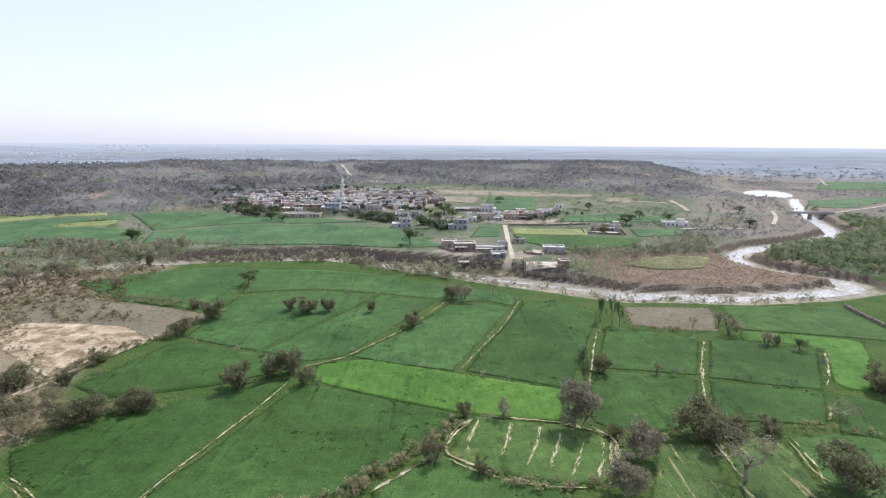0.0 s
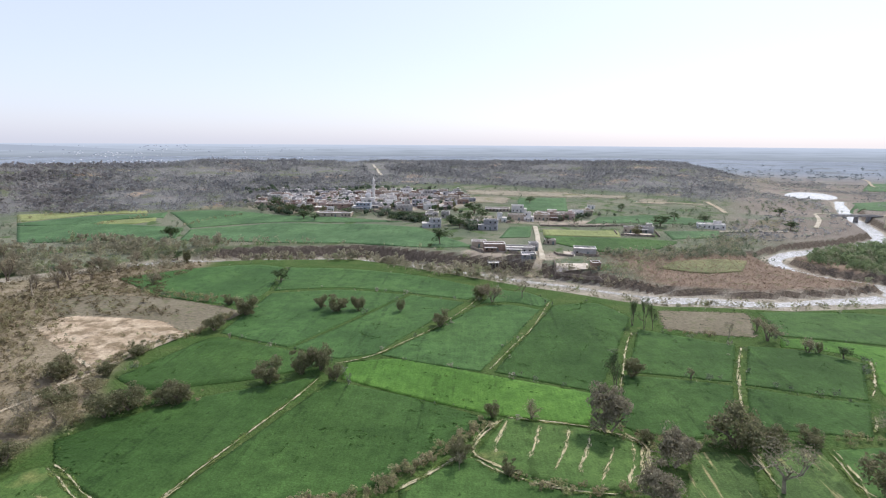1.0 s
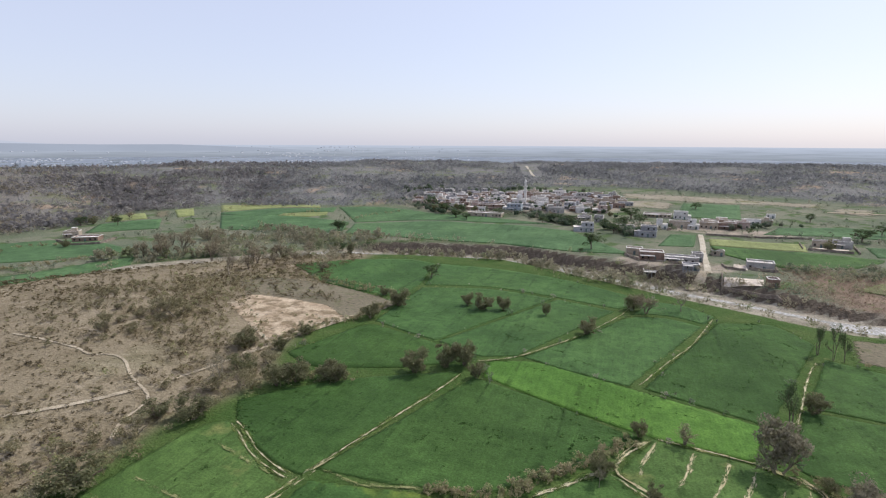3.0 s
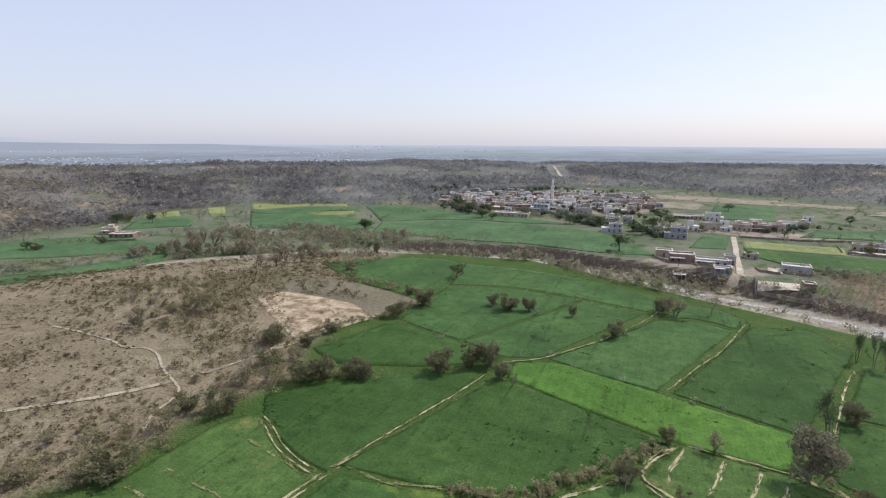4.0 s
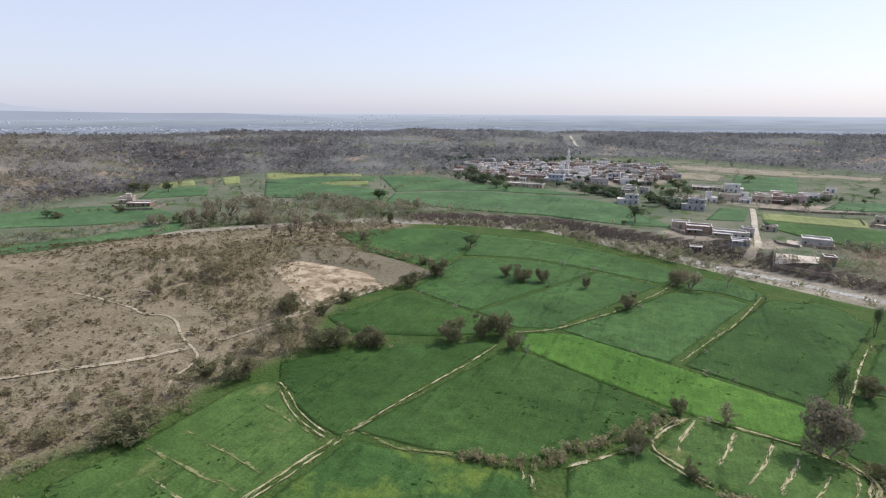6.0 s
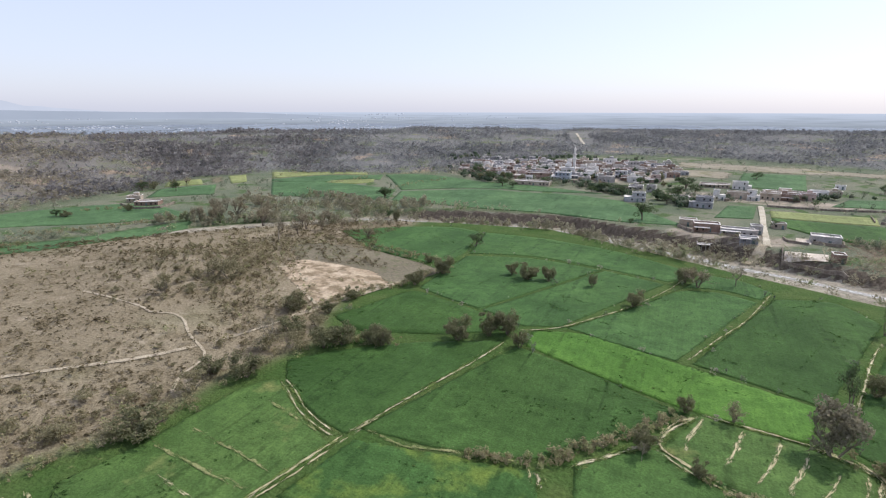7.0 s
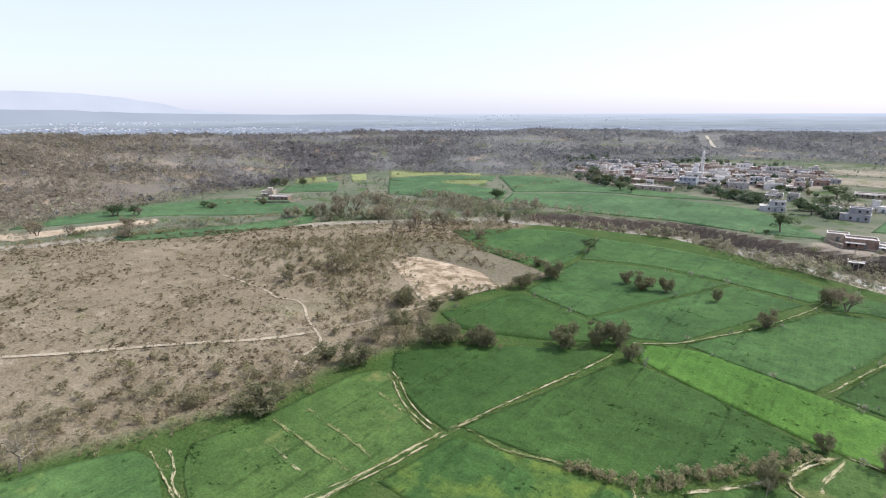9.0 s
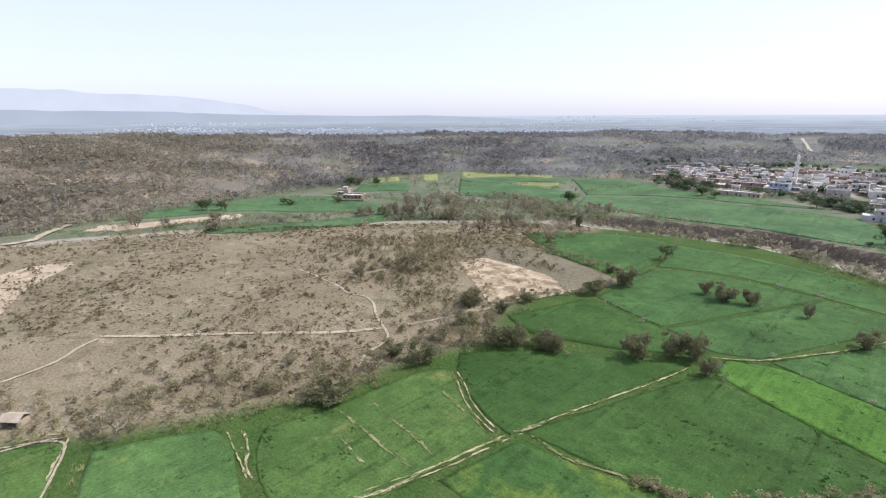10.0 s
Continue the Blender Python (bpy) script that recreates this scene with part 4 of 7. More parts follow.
def make_plant(kind, seed):
    """A plant of height 1 and width 1: trunk with limbs, and a crown of leaves."""
    rng = np.random.default_rng(seed)
    v, f, tips = [], [], []
    if kind == "dark":
        name, leaf, label = "bushy_tree", LEAF_DARK, "dense dusty grey-olive bushy tree on a field edge"
        for i in range(4):
            an = rng.uniform(0, 6.28)
            branching(rng, v, f, (0.03 * math.cos(an), 0.03 * math.sin(an), -0.03), Vector((0.5 * math.cos(an), 0.5 * math.sin(an), 1)).normalized(), 0.3, 0.028, 2, tips, 0.5)
        cs, rs = mound(rng, 12, 0.38, 0.02, 0.5)
        for i in range(4):
            an, top = i * 1.57 + rng.uniform(-0.5, 0.5), rng.uniform(0.6, 1.05)
            more, wide = mound(rng, 7, 0.17, 0.22, top)
            cs += [(q[0] + 0.26 * math.cos(an), q[1] + 0.26 * math.sin(an), q[2]) for q in more]
            rs += [0.95 * q for q in wide]
        lv, lf = leaves(rng, cs, [1.12 * q for q in rs], 3000, 0.027)
    elif kind == "round":
        name, leaf, label = "round_tree", LEAF_GREEN, "round green shade tree with a clear trunk"
        branching(rng, v, f, (0, 0, -0.03), Vector((0.05, 0, 1)).normalized(), 0.38, 0.035, 3, tips, 0.6)
        cs, rs = mound(rng, 24, 0.4, 0.24, 0.9)
        lv, lf = leaves(rng, cs, rs, 1700, 0.023)
    elif kind in ("tall", "sparse"):
        tall = kind == "tall"
        name, leaf = ("tall_tree", LEAF_GREEN) if tall else ("sparse_tree", LEAF_SPARSE)
        label = "tall thin-leaved tree with pale upright trunk" if tall else "half-bare olive tree with thin dry foliage"
        for i in range(2 if tall else 3):
            an = rng.uniform(0, 6.28)
            branching(rng, v, f, (0.02 * math.cos(an), 0.02 * math.sin(an), -0.03), Vector((0.25 * math.cos(an), 0.25 * math.sin(an), 1)).normalized(), 0.38 if tall else 0.3, 0.024, 3, tips, 0.45)
        cs = [tuple(tip) for tip in tips if tip.z > 0.35]
        rs = [rng.uniform(0.05, 0.11) for _ in cs]
        if not tall:
            more, wide = mound(rng, 14, 0.35, 0.25, 0.85)
            cs, rs = cs + more, rs + [0.7 * v for v in wide]
        lv, lf = leaves(rng, cs, [(1.5 if tall else 1.0) * q for q in rs], 1500, 0.017 if tall else 0.015, 0.9)
    elif kind == "shrub":
        name, leaf, label = "thorn_bush", LEAF_THORN, "feathery olive-brown thorn bush on dry ground"
        for i in range(5):
            an = rng.uniform(0, 6.28)
            branching(rng, v, f, (0.05 * math.cos(an), 0.05 * math.sin(an), -0.05), Vector((0.8 * math.cos(an), 0.8 * math.sin(an), 1)).normalized(), 0.35, 0.02, 1, tips, 0.5)
        cs, rs = mound(rng, 12, 0.4, 0.15, 0.85)
        lv, lf = leaves(rng, cs, [1.3 * q for q in rs], 1300, 0.026)
    else:
        name, leaf = ("bare_tree", LEAF_GREY) if kind == "bare" else ("grey_thicket", LEAF_GREY)
        label = "leafless spreading tree with grey twigs" if kind == "bare" else "dense grey-brown twiggy thicket"
        stems = 1 if kind == "bare" else 7
        for i in range(stems):
            an = rng.uniform(0, 6.28)
            lean = 0.08 if kind == "bare" else 0.7
            branching(rng, v, f, (0.04 * math.cos(an), 0.04 * math.sin(an), -0.03), Vector((lean * math.cos(an), lean * math.sin(an), 1)).normalized(), 0.36 if kind == "bare" else 0.3,
                      0.03 if kind == "bare" else 0.02, 5 if kind == "bare" else 3, tips, 0.75 if kind == "bare" else 0.6, 0.22)
        if kind == "bare":
            # a thin umbrella of twigs
            cs, rs = mound(rng, 22, 0.46, 0.5, 0.95)
            lv, lf = leaves(rng, cs, [1.1 * q for q in rs], 900, 0.013)
        else:
            cs, rs = mound(rng, 26, 0.42, 0.1, 0.92)
            lv, lf = leaves(rng, cs, [1.1 * q for q in rs], 2800, 0.026)
    wv = np.array([tuple(q) for q in v])
    top = max(lv[:, 2].max(), 1e-3)
    span = max(np.percentile(np.hypot(lv[:, 0], lv[:, 1]), 95), 1e-3)
    scale = np.array([0.5 / span, 0.5 / span, 1 / top])
    # the pattern itself is not linked to the scene; its copies are
    root = bpy.data.objects.new(name, None)
    trunk = bpy.data.objects.new("trunk", mesh_of("trunk", wv * scale, f, BARK if kind not in ("bare", "greybush", "shrub") else TWIG))
    crown = bpy.data.objects.new("crown", mesh_of("crown", lv * scale, [tuple(q) for q in lf.tolist()], leaf))
    trunk.parent = crown.parent = root
    tagged(root, label, "tree", "field trees")
    return root


PLANTS, used = {}, {}


def plant(kind, x, y, h, w):
    if kind not in PLANTS:
        PLANTS[kind] = [make_plant(kind, 7 * i + len(kind)) for i in range(5 if kind in ("dark", "shrub") else 3)]
        used[kind] = 0
    used[kind] += 1
    base = PLANTS[kind][used[kind] % len(PLANTS[kind])]
    turn = (used[kind] * 137) % 360
    m = Matrix.LocRotScale((x, y, float(land(x, y))), Euler((0, 0, radians(turn))), (w, w, h))
    return copy_thing(base, m)


def tuft_core(rng, centre, wide, tall):
    """An uneven rounded body of dense twigs."""
    v = []
    for r, z in ((0.62, -0.75), (1.0, 0.0), (0.6, 0.75)):
        for i in range(6):
            a = i * math.pi / 3 + 0.5 * z
            q = r * rng.uniform(0.75, 1.2) * wide
            v.append((centre[0] + q * math.cos(a), centre[1] + q * math.sin(a), centre[2] + tall * (z + rng.uniform(-0.15, 0.15))))
    f = [(k * 6 + i, k * 6 + (i + 1) % 6, k * 6 + 6 + (i + 1) % 6, k * 6 + 6 + i) for k in range(2) for i in range(6)]
    return np.array(v), np.array(f + [(12, 13, 14, 15), (12, 15, 16, 17)])


def clump(seed, quads, kind="tree"):
    """One small tree or shrub of a wood, height 1: rounded bodies of twigs, and leaves round them."""
    rng = np.random.default_rng(seed)
    if kind == "tree":
        cores = [((0.1 * rng.uniform(-1, 1), 0.1 * rng.uniform(-1, 1), 0.46), 0.26, 0.34)]
        cs, rs = mound(rng, 7, 0.42, 0.25, 0.92)
        v, f = leaves(rng, cs, rs, quads, 0.1, 0.8)
    elif kind == "bush":
        cores = [((0.06 * rng.uniform(-1, 1), 0.06 * rng.uniform(-1, 1), 0.34), 0.38, 0.38)]
        cs, rs = mound(rng, 7, 0.44, 0.2, 0.85)
        v, f = leaves(rng, cs, rs, quads, 0.085, 0.8)
    elif kind == "full":
        cores = [((0.16 * math.cos(a), 0.16 * math.sin(a), 0.42 * rng.uniform(0.8, 1.2)), 0.2, 0.28) for a in (0.3, 2.4, 4.5)]
        cs, rs = mound(rng, 10, 0.42, 0.2, 0.9)
        v, f = leaves(rng, cs, [1.2 * q for q in rs], quads, 0.08, 0.9)
    elif kind in ("wood", "low"):
        cores = []
        cs, rs = mound(rng, 6, 0.36, 0.2, 0.8)
        v, f = leaves(rng, cs, [1.5 * q for q in rs], quads, 0.155 if kind == "wood" else 0.17, 0.9)
    elif kind == "twiggy":
        cores = []
        cs, rs = mound(rng, 9, 0.4, 0.1, 0.95)
        v, f = leaves(rng, cs, [1.2 * q for q in rs], quads, 0.075, 1.2)
    else:
        cores = [((0.22 * math.cos(a), 0.22 * math.sin(a), 0.36 * rng.uniform(0.8, 1.2)), 0.27, 0.34) for a in (0.3, 2.4, 4.5)]
        cs, rs = mound(rng, 7, 0.44, 0.2, 0.85)
        v, f = leaves(rng, cs, rs, quads, 0.075, 0.8)
    for centre, wide, tall in cores:
        cv, cf = tuft_core(rng, centre, wide, tall)
        f = np.concatenate([f, cf + len(v)])
        v = np.concatenate([v, cv])
    return v, f


def mass(name, label, category, spots, heights, widths, material, quads, kind, seed, tones=None):
    """Very many small plants in one mesh."""
    rng = np.random.default_rng(seed)
    bases = [clump(seed + i, quads, kind) for i in range(6)]
    spots = np.asarray(spots)
    z = land(spots[:, 0], spots[:, 1])
    allv, allf, allt, k = [], [], [], 0
    tones = rng.uniform(0, 1, len(spots)) if tones is None else tones
    for i, (x, y) in enumerate(spots):
        v, f = bases[i % 6]
        an = rng.uniform(0, 6.28)
        ca, sa = math.cos(an) * widths[i], math.sin(an) * widths[i]
        q = np.column_stack([x + ca * v[:, 0] - sa * v[:, 1], y + sa * v[:, 0] + ca * v[:, 1], z[i] + heights[i] * v[:, 2]])
        allv.append(q)
        allf.append(f + k)
        allt.append(np.full(len(q), tones[i]))
        k += len(q)
    v, f, tn = np.concatenate(allv), np.concatenate(allf), np.concatenate(allt)
    me = bpy.data.meshes.new(name)
    me.vertices.add(len(v))
    me.vertices.foreach_set("co", v.ravel())
    me.loops.add(f.size)
    me.loops.foreach_set("vertex_index", f.ravel().astype(np.int32))
    me.polygons.add(len(f))
    me.polygons.foreach_set("loop_start", np.arange(0, f.size, 4, dtype=np.int32))
    a = me.attributes.new("tone", "FLOAT", "POINT")
    a.data.foreach_set("value", tn)
    me.polygons.foreach_set("use_smooth", [True] * len(f))
    me.materials.append(material)
    me.update(calc_edges=True)
    return tagged(new(name, me), label, category, kind="stuff")


def along(points, n, width, rng):
    c = resample(points, 400)
    i = rng.integers(0, 400, n)
    return c[i] + rng.normal(0, width * 0.5, (n, 2))


rng = np.random.default_rng(11)
# hill woods: grey leafless wood to the north, browner scrub on the western hills
n = 78000
b, s = rng.uniform(-100, 46, n), rng.uniform(0, 1, n) ** 0.8
foot, ridge = np.interp(b, HILL_B, HILL_FOOT), np.interp(b, HILL_B, HILL_RIDGE)
r = foot - 8 + (ridge * 1.12 - foot) * s
x, y = r * np.sin(np.radians(b)), r * np.cos(np.radians(b))
thick = wave(x, y, 45, 6) + 0.6 * wave(x, y, 17, 8)
# close wood along the foot and on the ridge, open slopes between; low brush on the eastern flats
cover = np.where(b > -12, 0.9, np.interp(s, [0, 0.3, 0.45, 0.8, 0.9, 1], [0.9, 0.85, 0.35, 0.35, 0.7, 0.7]))
cover = np.where(b < -58, 0.8, cover)
cover = cover - 1.0 * smooth(23, 28, b)
keep = thick + cover + rng.uniform(-0.7, 0.7, n) > 0
keep &= line_distance(x, y, [-171, -149.5, -131], [903, 821, 753]) > 16
keep &= (line_distance(x, y, LOOP_X, LOOP_Y) > 26) & (np.hypot((x - 430) / 0.8, y - 703) > 90)
deep = np.clip(0.4 * thick + 0.5 * cover + 0.15, 0, 1)
dry = b + rng.normal(0, 5, n) < -58
near = dry | (b + rng.normal(0, 4, n) < -38)
thin = rng.uniform(0, 1, n)
for name, label, chosen, material, tall in (
        ("hill_wood", "grey-brown leafless scrub wood on the low hills", keep & ~near, WOODS, 1.0),
        ("hill_brush", "dense olive-brown brush on the western slopes", keep & near & ~dry & (thin < 0.9), HILLBRUSH, 1.1),
        ("dry_hill_scrub", "brown open thorn scrub on the dry western hills", keep & dry & (thin < 0.95), HILLSCRUB, 0.85)):
    spots = np.column_stack([x, y])[chosen]
    h = rng.uniform(1.4, 3.8, len(spots)) * (0.7 + 0.7 * deep[chosen]) * tall * rng.choice([0.7, 1, 1, 1.7], len(spots)) * (1 - 0.35 * smooth(24, 30, b[chosen]))
    mass(name, label, "woodland", spots, h, h * rng.uniform(1.1, 1.8, len(h)), material, 10 if material is WOODS else 14, "wood", 21,
         np.clip(0.75 - 0.8 * deep[chosen] + rng.normal(0, 0.22, len(h)), 0, 1))
# taller trees that stand out of the wood, and along the skyline
n = 800
b = rng.uniform(-90, 27, n)
foot, ridge = np.interp(b, HILL_B, HILL_FOOT), np.interp(b, HILL_B, HILL_RIDGE)
r = foot + (ridge - foot) * np.where(rng.uniform(0, 1, n) < 0.45, rng.uniform(0.85, 1.02, n), rng.uniform(0, 1, n))
h = rng.uniform(3.5, 7.0, n)
mass("hill_trees", "scattered darker trees standing out of the hill wood", "trees", np.column_stack([r * np.sin(np.radians(b)), r * np.cos(np.radians(b))]), h, h * rng.uniform(0.8, 1.3, n), WOODS, 40, "twiggy", 23, rng.uniform(0, 0.5, n))

# western scrub
def in_scrub(x, y):
    return (x < waste_edge(y) - 3) & (y < np.interp(x, RIV_X, RIV_Y) - 8) & ~((np.abs(x + 112) < 24) & (np.abs(y - 148) < 22))


n = 34000
x, y = rng.uniform(-330, -85, n), rng.uniform(-20, 260, n)
ok = in_scrub(x, y) & (rng.uniform(-0.9, 1.1, n) + wave(x, y, 23, 3) + 0.7 * wave(x, y, 9, 5) > 0.15 + 0.6 * smooth(-175, -130, x) * smooth(125, 95, y))
spots = np.column_stack([x, y])[ok]
h = rng.uniform(0.35, 0.8, len(spots)) * rng.choice([0.7, 1, 1, 1.7], len(spots)) * (1 + 0.35 * smooth(115, 150, spots[:, 1] - 0.25 * spots[:, 0] - 40))
mass("scrub_bushes", "low brown thorn scrub over the western waste", "scrub", spots, h, h * rng.uniform(1.6, 2.8, len(h)), LOWSCRUB, 9, "low", 41,
     rng.uniform(0, 0.55, len(h)) + 0.4 * (rng.uniform(0, 1, len(h)) > 0.85))

n = 4600
x, y = rng.uniform(-300, -85, n), rng.uniform(-20, 250, n)
near_belt = smooth(70, 5, waste_edge(y) - x)
ok = in_scrub(x, y) & (rng.uniform(-1.0, 0.75, n) + 0.55 * wave(x, y, 19, 2) + 0.5 * near_belt > 0.55)
spots = np.column_stack([x, y])[ok]
h = rng.uniform(1.0, 2.0, len(spots)) * rng.choice([0.6, 1, 1, 1.5], len(spots))
mass("waste_bushes", "dark brown thorn bushes dotted over the waste", "scrub", spots, h, h * rng.uniform(1.2, 2.2, len(h)), WASTEBUSH, 64, "twiggy", 43, rng.uniform(0, 0.95, len(h)))


PATHS = [([-163, -149.6, -134.8, -124, -117.5, -113], [31.5, 45, 62.4, 73, 80, 88]), ([-147, -136.4, -129.2, -118.5, -104.3, -102.3, -97], [101.6, 102.8, 100.8, 93.3, 86.8, 78, 70])]


def off_crops(spots, leave=0.0):
    """Only the plants that do not stand in a sown plot."""
    spots = np.asarray(spots)
    inside = np.zeros(len(spots), bool)
    for px, py in PATHS:
        inside |= line_distance(spots[:, 0], spots[:, 1], px, py) < 2.4
    for ring in GREENS:
        odd = np.zeros(len(spots), bool)
        for (x0, y0), (x1, y1) in zip(ring, ring[1:] + ring[:1]):
            cross = (y0 > spots[:, 1]) != (y1 > spots[:, 1])
            odd ^= cross & (spots[:, 0] < (x1 - x0) * (spots[:, 1] - y0) / (y1 - y0 if y1 != y0 else 1e-9) + x0)
        inside |= odd
    return spots[~inside | (np.random.default_rng(3).uniform(size=len(spots)) < leave)]


# bushes between the scrub and the fields, and over the mound beside the quarry
belt = [(-125, 12), (-112, 40), (-99, 62), (-93, 78), (-92, 98), (-97, 118), (-99, 136), (-90, 155)]
for line, count, width, big in ((belt, 64, 16, 1.8), ([(-190, 160), (-165, 135), (-148, 118), (-140, 150)], 120, 26, 1.9), ([(-135, 40), (-125, 75), (-120, 100)], 30, 26, 1.3)):
    for q in along(line, count, width, rng):
        if in_scrub(q[0] + 2, q[1]) and len(off_crops([q])):
            hh = big * rng.uniform(0.5, 1.4)
            plant("shrub", float(q[0]), float(q[1]), hh, hh * rng.uniform(1.0, 1.6))
# dense lower thorn round them
spots = np.concatenate([along(belt, 170, 13, rng), along([(-103, 85), (-111, 102), (-118, 118), (-135, 143), (-158, 164), (-200, 185)], 250, 16, rng),
                        along([(-79, 101), (-75, 109), (-68, 114), (-88, 107), (-91, 99), (-89, 86), (-86, 76), (-87, 65), (-88, 57)], 80, 4, rng),
                        along([(-104, 47), (-98, 55), (-96, 63), (-95, 74)], 70, 7, rng), along([(-190, 141), (-165, 150), (-165, 175), (-140, 126)], 330, 20, rng),
                        along([(-130, 6), (-120, 12), (-110, 32), (-102, 42)], 60, 9, rng)])
spots = off_crops(spots)
h = rng.uniform(0.7, 2.6, len(spots))
mass("belt_thorn", "dense olive-brown thorn between waste and fields", "scrub", spots, h, h * rng.uniform(0.9, 1.6, len(h)), SCRUBS, 60, "twiggy", 45, rng.uniform(0, 0.6, len(h)) + 0.35 * (rng.uniform(0, 1, len(h)) > 0.8))
# darker thorn over the mound beside the quarry
spots = off_crops(np.concatenate([along([(-196, 142), (-172, 146), (-160, 172), (-142, 128), (-150, 112)], 330, 24, rng), along([(-106, 92), (-113, 104), (-120, 118), (-135, 140)], 80, 11, rng)]))
h = rng.uniform(0.8, 2.6, len(spots))
mass("mound_thorn", "dark brown thorn over the mound by the quarry", "scrub", spots, h, h * rng.uniform(0.9, 1.6, len(h)), LOWSCRUB, 60, "twiggy", 47)
# low hedges between the near plots
spots = np.concatenate([along([(-21, 79), (-17, 81), (-12, 87), (-3, 97), (3, 106)], 120, 1.8, rng), along([(-30, 77), (-20, 79)], 30, 1.2, rng), along([(32, 102), (43, 100), (51, 102)], 26, 3, rng),
                        along([(56, 102), (71, 103), (86, 105), (93, 101)], 34, 3, rng), along([(10, 86), (21, 83), (31, 84)], 34, 2, rng),
                        along([(37, 98), (34, 84)], 22, 3, rng), along([(-89, 96), (-84, 107), (-66, 113)], 40, 4, rng),
                        along([(-123, 4), (-112, 16), (-105, 26), (-96, 41), (-91, 60)], 70, 2.5, rng), along([(64, 167), (78, 165)], 14, 1.2, rng), along([(-100.0, 122.4), (-99.1, 129.8), (-93.8, 147.7), (-87.6, 154.5), (-85.3, 171.2), (-80.1, 182.8)], 120, 2.6, rng), along([(-145.1, 198.5), (-116.5, 193.8), (-92.0, 185.4)], 60, 1.6, rng), along([(-153.3, 201.6), (-141.4, 200.8), (-123.0, 198.6), (-105.4, 194.6), (-87.7, 191.3)], 90, 1.6, rng)])
h = rng.uniform(0.6, 2.0, len(spots))
mass("hedge_bushes", "low dusty olive hedges between wheat plots", "hedges", spots, h, h * rng.uniform(1.0, 1.6, len(h)), SCRUBS, 110, "twiggy", 55, rng.choice([0.1, 0.4, 0.7, 0.9], len(h)))
# grass tufts along the bunds
spots = np.concatenate([along(e, int(np.sum(np.hypot(*np.diff(np.array(e), axis=0).T)) * 2.2), 0.55, rng) for e in EDGES])
h = rng.uniform(0.3, 0.75, len(spots))
mass("bund_grass", "tufts of green and dry grass along the bunds", "grass", spots, h, h * rng.uniform(1.2, 2.4, len(h)), BUND, 12, "twiggy", 57,
     np.clip(rng.uniform(0, 0.75, len(h)) + 0.4 * (wave(spots[:, 0], spots[:, 1], 7, 2) > 0.45), 0, 1))
# rank dark tufts in broken lines through the wheat
spots = []
for near, far in SOWN:
    a, b = resample(near, 60), resample(far, 60)
    wide = np.hypot(*(a[0] - a[-1]))
    deep = np.hypot(*(a[30] - b[30]))
    for _ in range(int(np.clip(wide * deep / 160, 3, 22))):
        length = rng.uniform(0.06, 0.3)
        u0, s0 = rng.uniform(0.02, 0.98 - length), rng.uniform(0.04, 0.94)
        if rng.uniform() < 0.35:
            u = np.clip(u0 + rng.normal(0, 0.006, 30), 0.01, 0.99)
            s = np.clip(s0 + rng.uniform(0, 2 * length, 30), 0.02, 0.98)
        else:
            u = u0 + rng.uniform(0, length, 30)
            s = s0 + rng.normal(0, 0.008, 30)
        m = int(np.clip(length * max(wide, deep) * 1.1, 3, 30))
        i = (u[:m] * 59).astype(int)
        spots.append(a[i] * (1 - s[:m, None]) + b[i] * s[:m, None] + rng.normal(0, 0.2, (m, 2)))
    m = int(np.clip(wide * deep / 70, 3, 60))
    i, s = rng.integers(1, 59, m), rng.uniform(0.03, 0.97, (m, 1))
    spots.append(a[i] * (1 - s) + b[i] * s)
spots = np.concatenate(spots)
h = rng.uniform(0.2, 0.5, len(spots))
mass("rank_tufts", "darker rank tufts in the young wheat", "crop", spots, h, h * rng.uniform(1.4, 3.0, len(h)), CROPTUFTS, 7, "low", 59, np.clip(rng.uniform(0, 0.85, len(h)), 0, 1))
# hedges under the western terrace, and shrubs dotted along the far plots
spots = np.concatenate([along(line, count, width, rng) for line, count, width in (
    ([(-304.6, 98.7), (-298.6, 118.7), (-291.5, 134.1)], 60, 2.0), ([(-292.3, 93.3), (-280.6, 123.0), (-271.3, 134.7)], 70, 2.4), ([(-289.8, 145.8), (-276.6, 159.7), (-265.2, 184.4), (-255.1, 212.1)], 110, 2.6),
    ([(-333.0, 196.8), (-313.0, 218.6)], 24, 2.0), ([(-304.4, 68.2), (-301.9, 80.5), (-297.6, 95.1)], 46, 4.0), ([(-344.9, 387.3), (-345.2, 429.9), (-316.7, 446.5), (-286.2, 442.3)], 50, 5.0),
    ([(-266.4, 352.9), (-255.9, 374.3), (-261.4, 419.4)], 26, 4.0), ([(-206.6, 351.7), (-200.2, 387.6), (-183.8, 416.9)], 34, 3.0), ([(-237.0, 265.7), (-219.1, 277.5), (-195.3, 280.8), (-171.2, 283.8)], 60, 6.0))])
h = rng.uniform(0.9, 2.8, len(spots))
mass("terrace_hedge", "dusty dark olive shrubs along the terrace plots", "hedges", spots, h, h * rng.uniform(1.0, 1.6, len(h)), SCRUBS, 60, "twiggy", 97, rng.uniform(0, 0.7, len(h)))
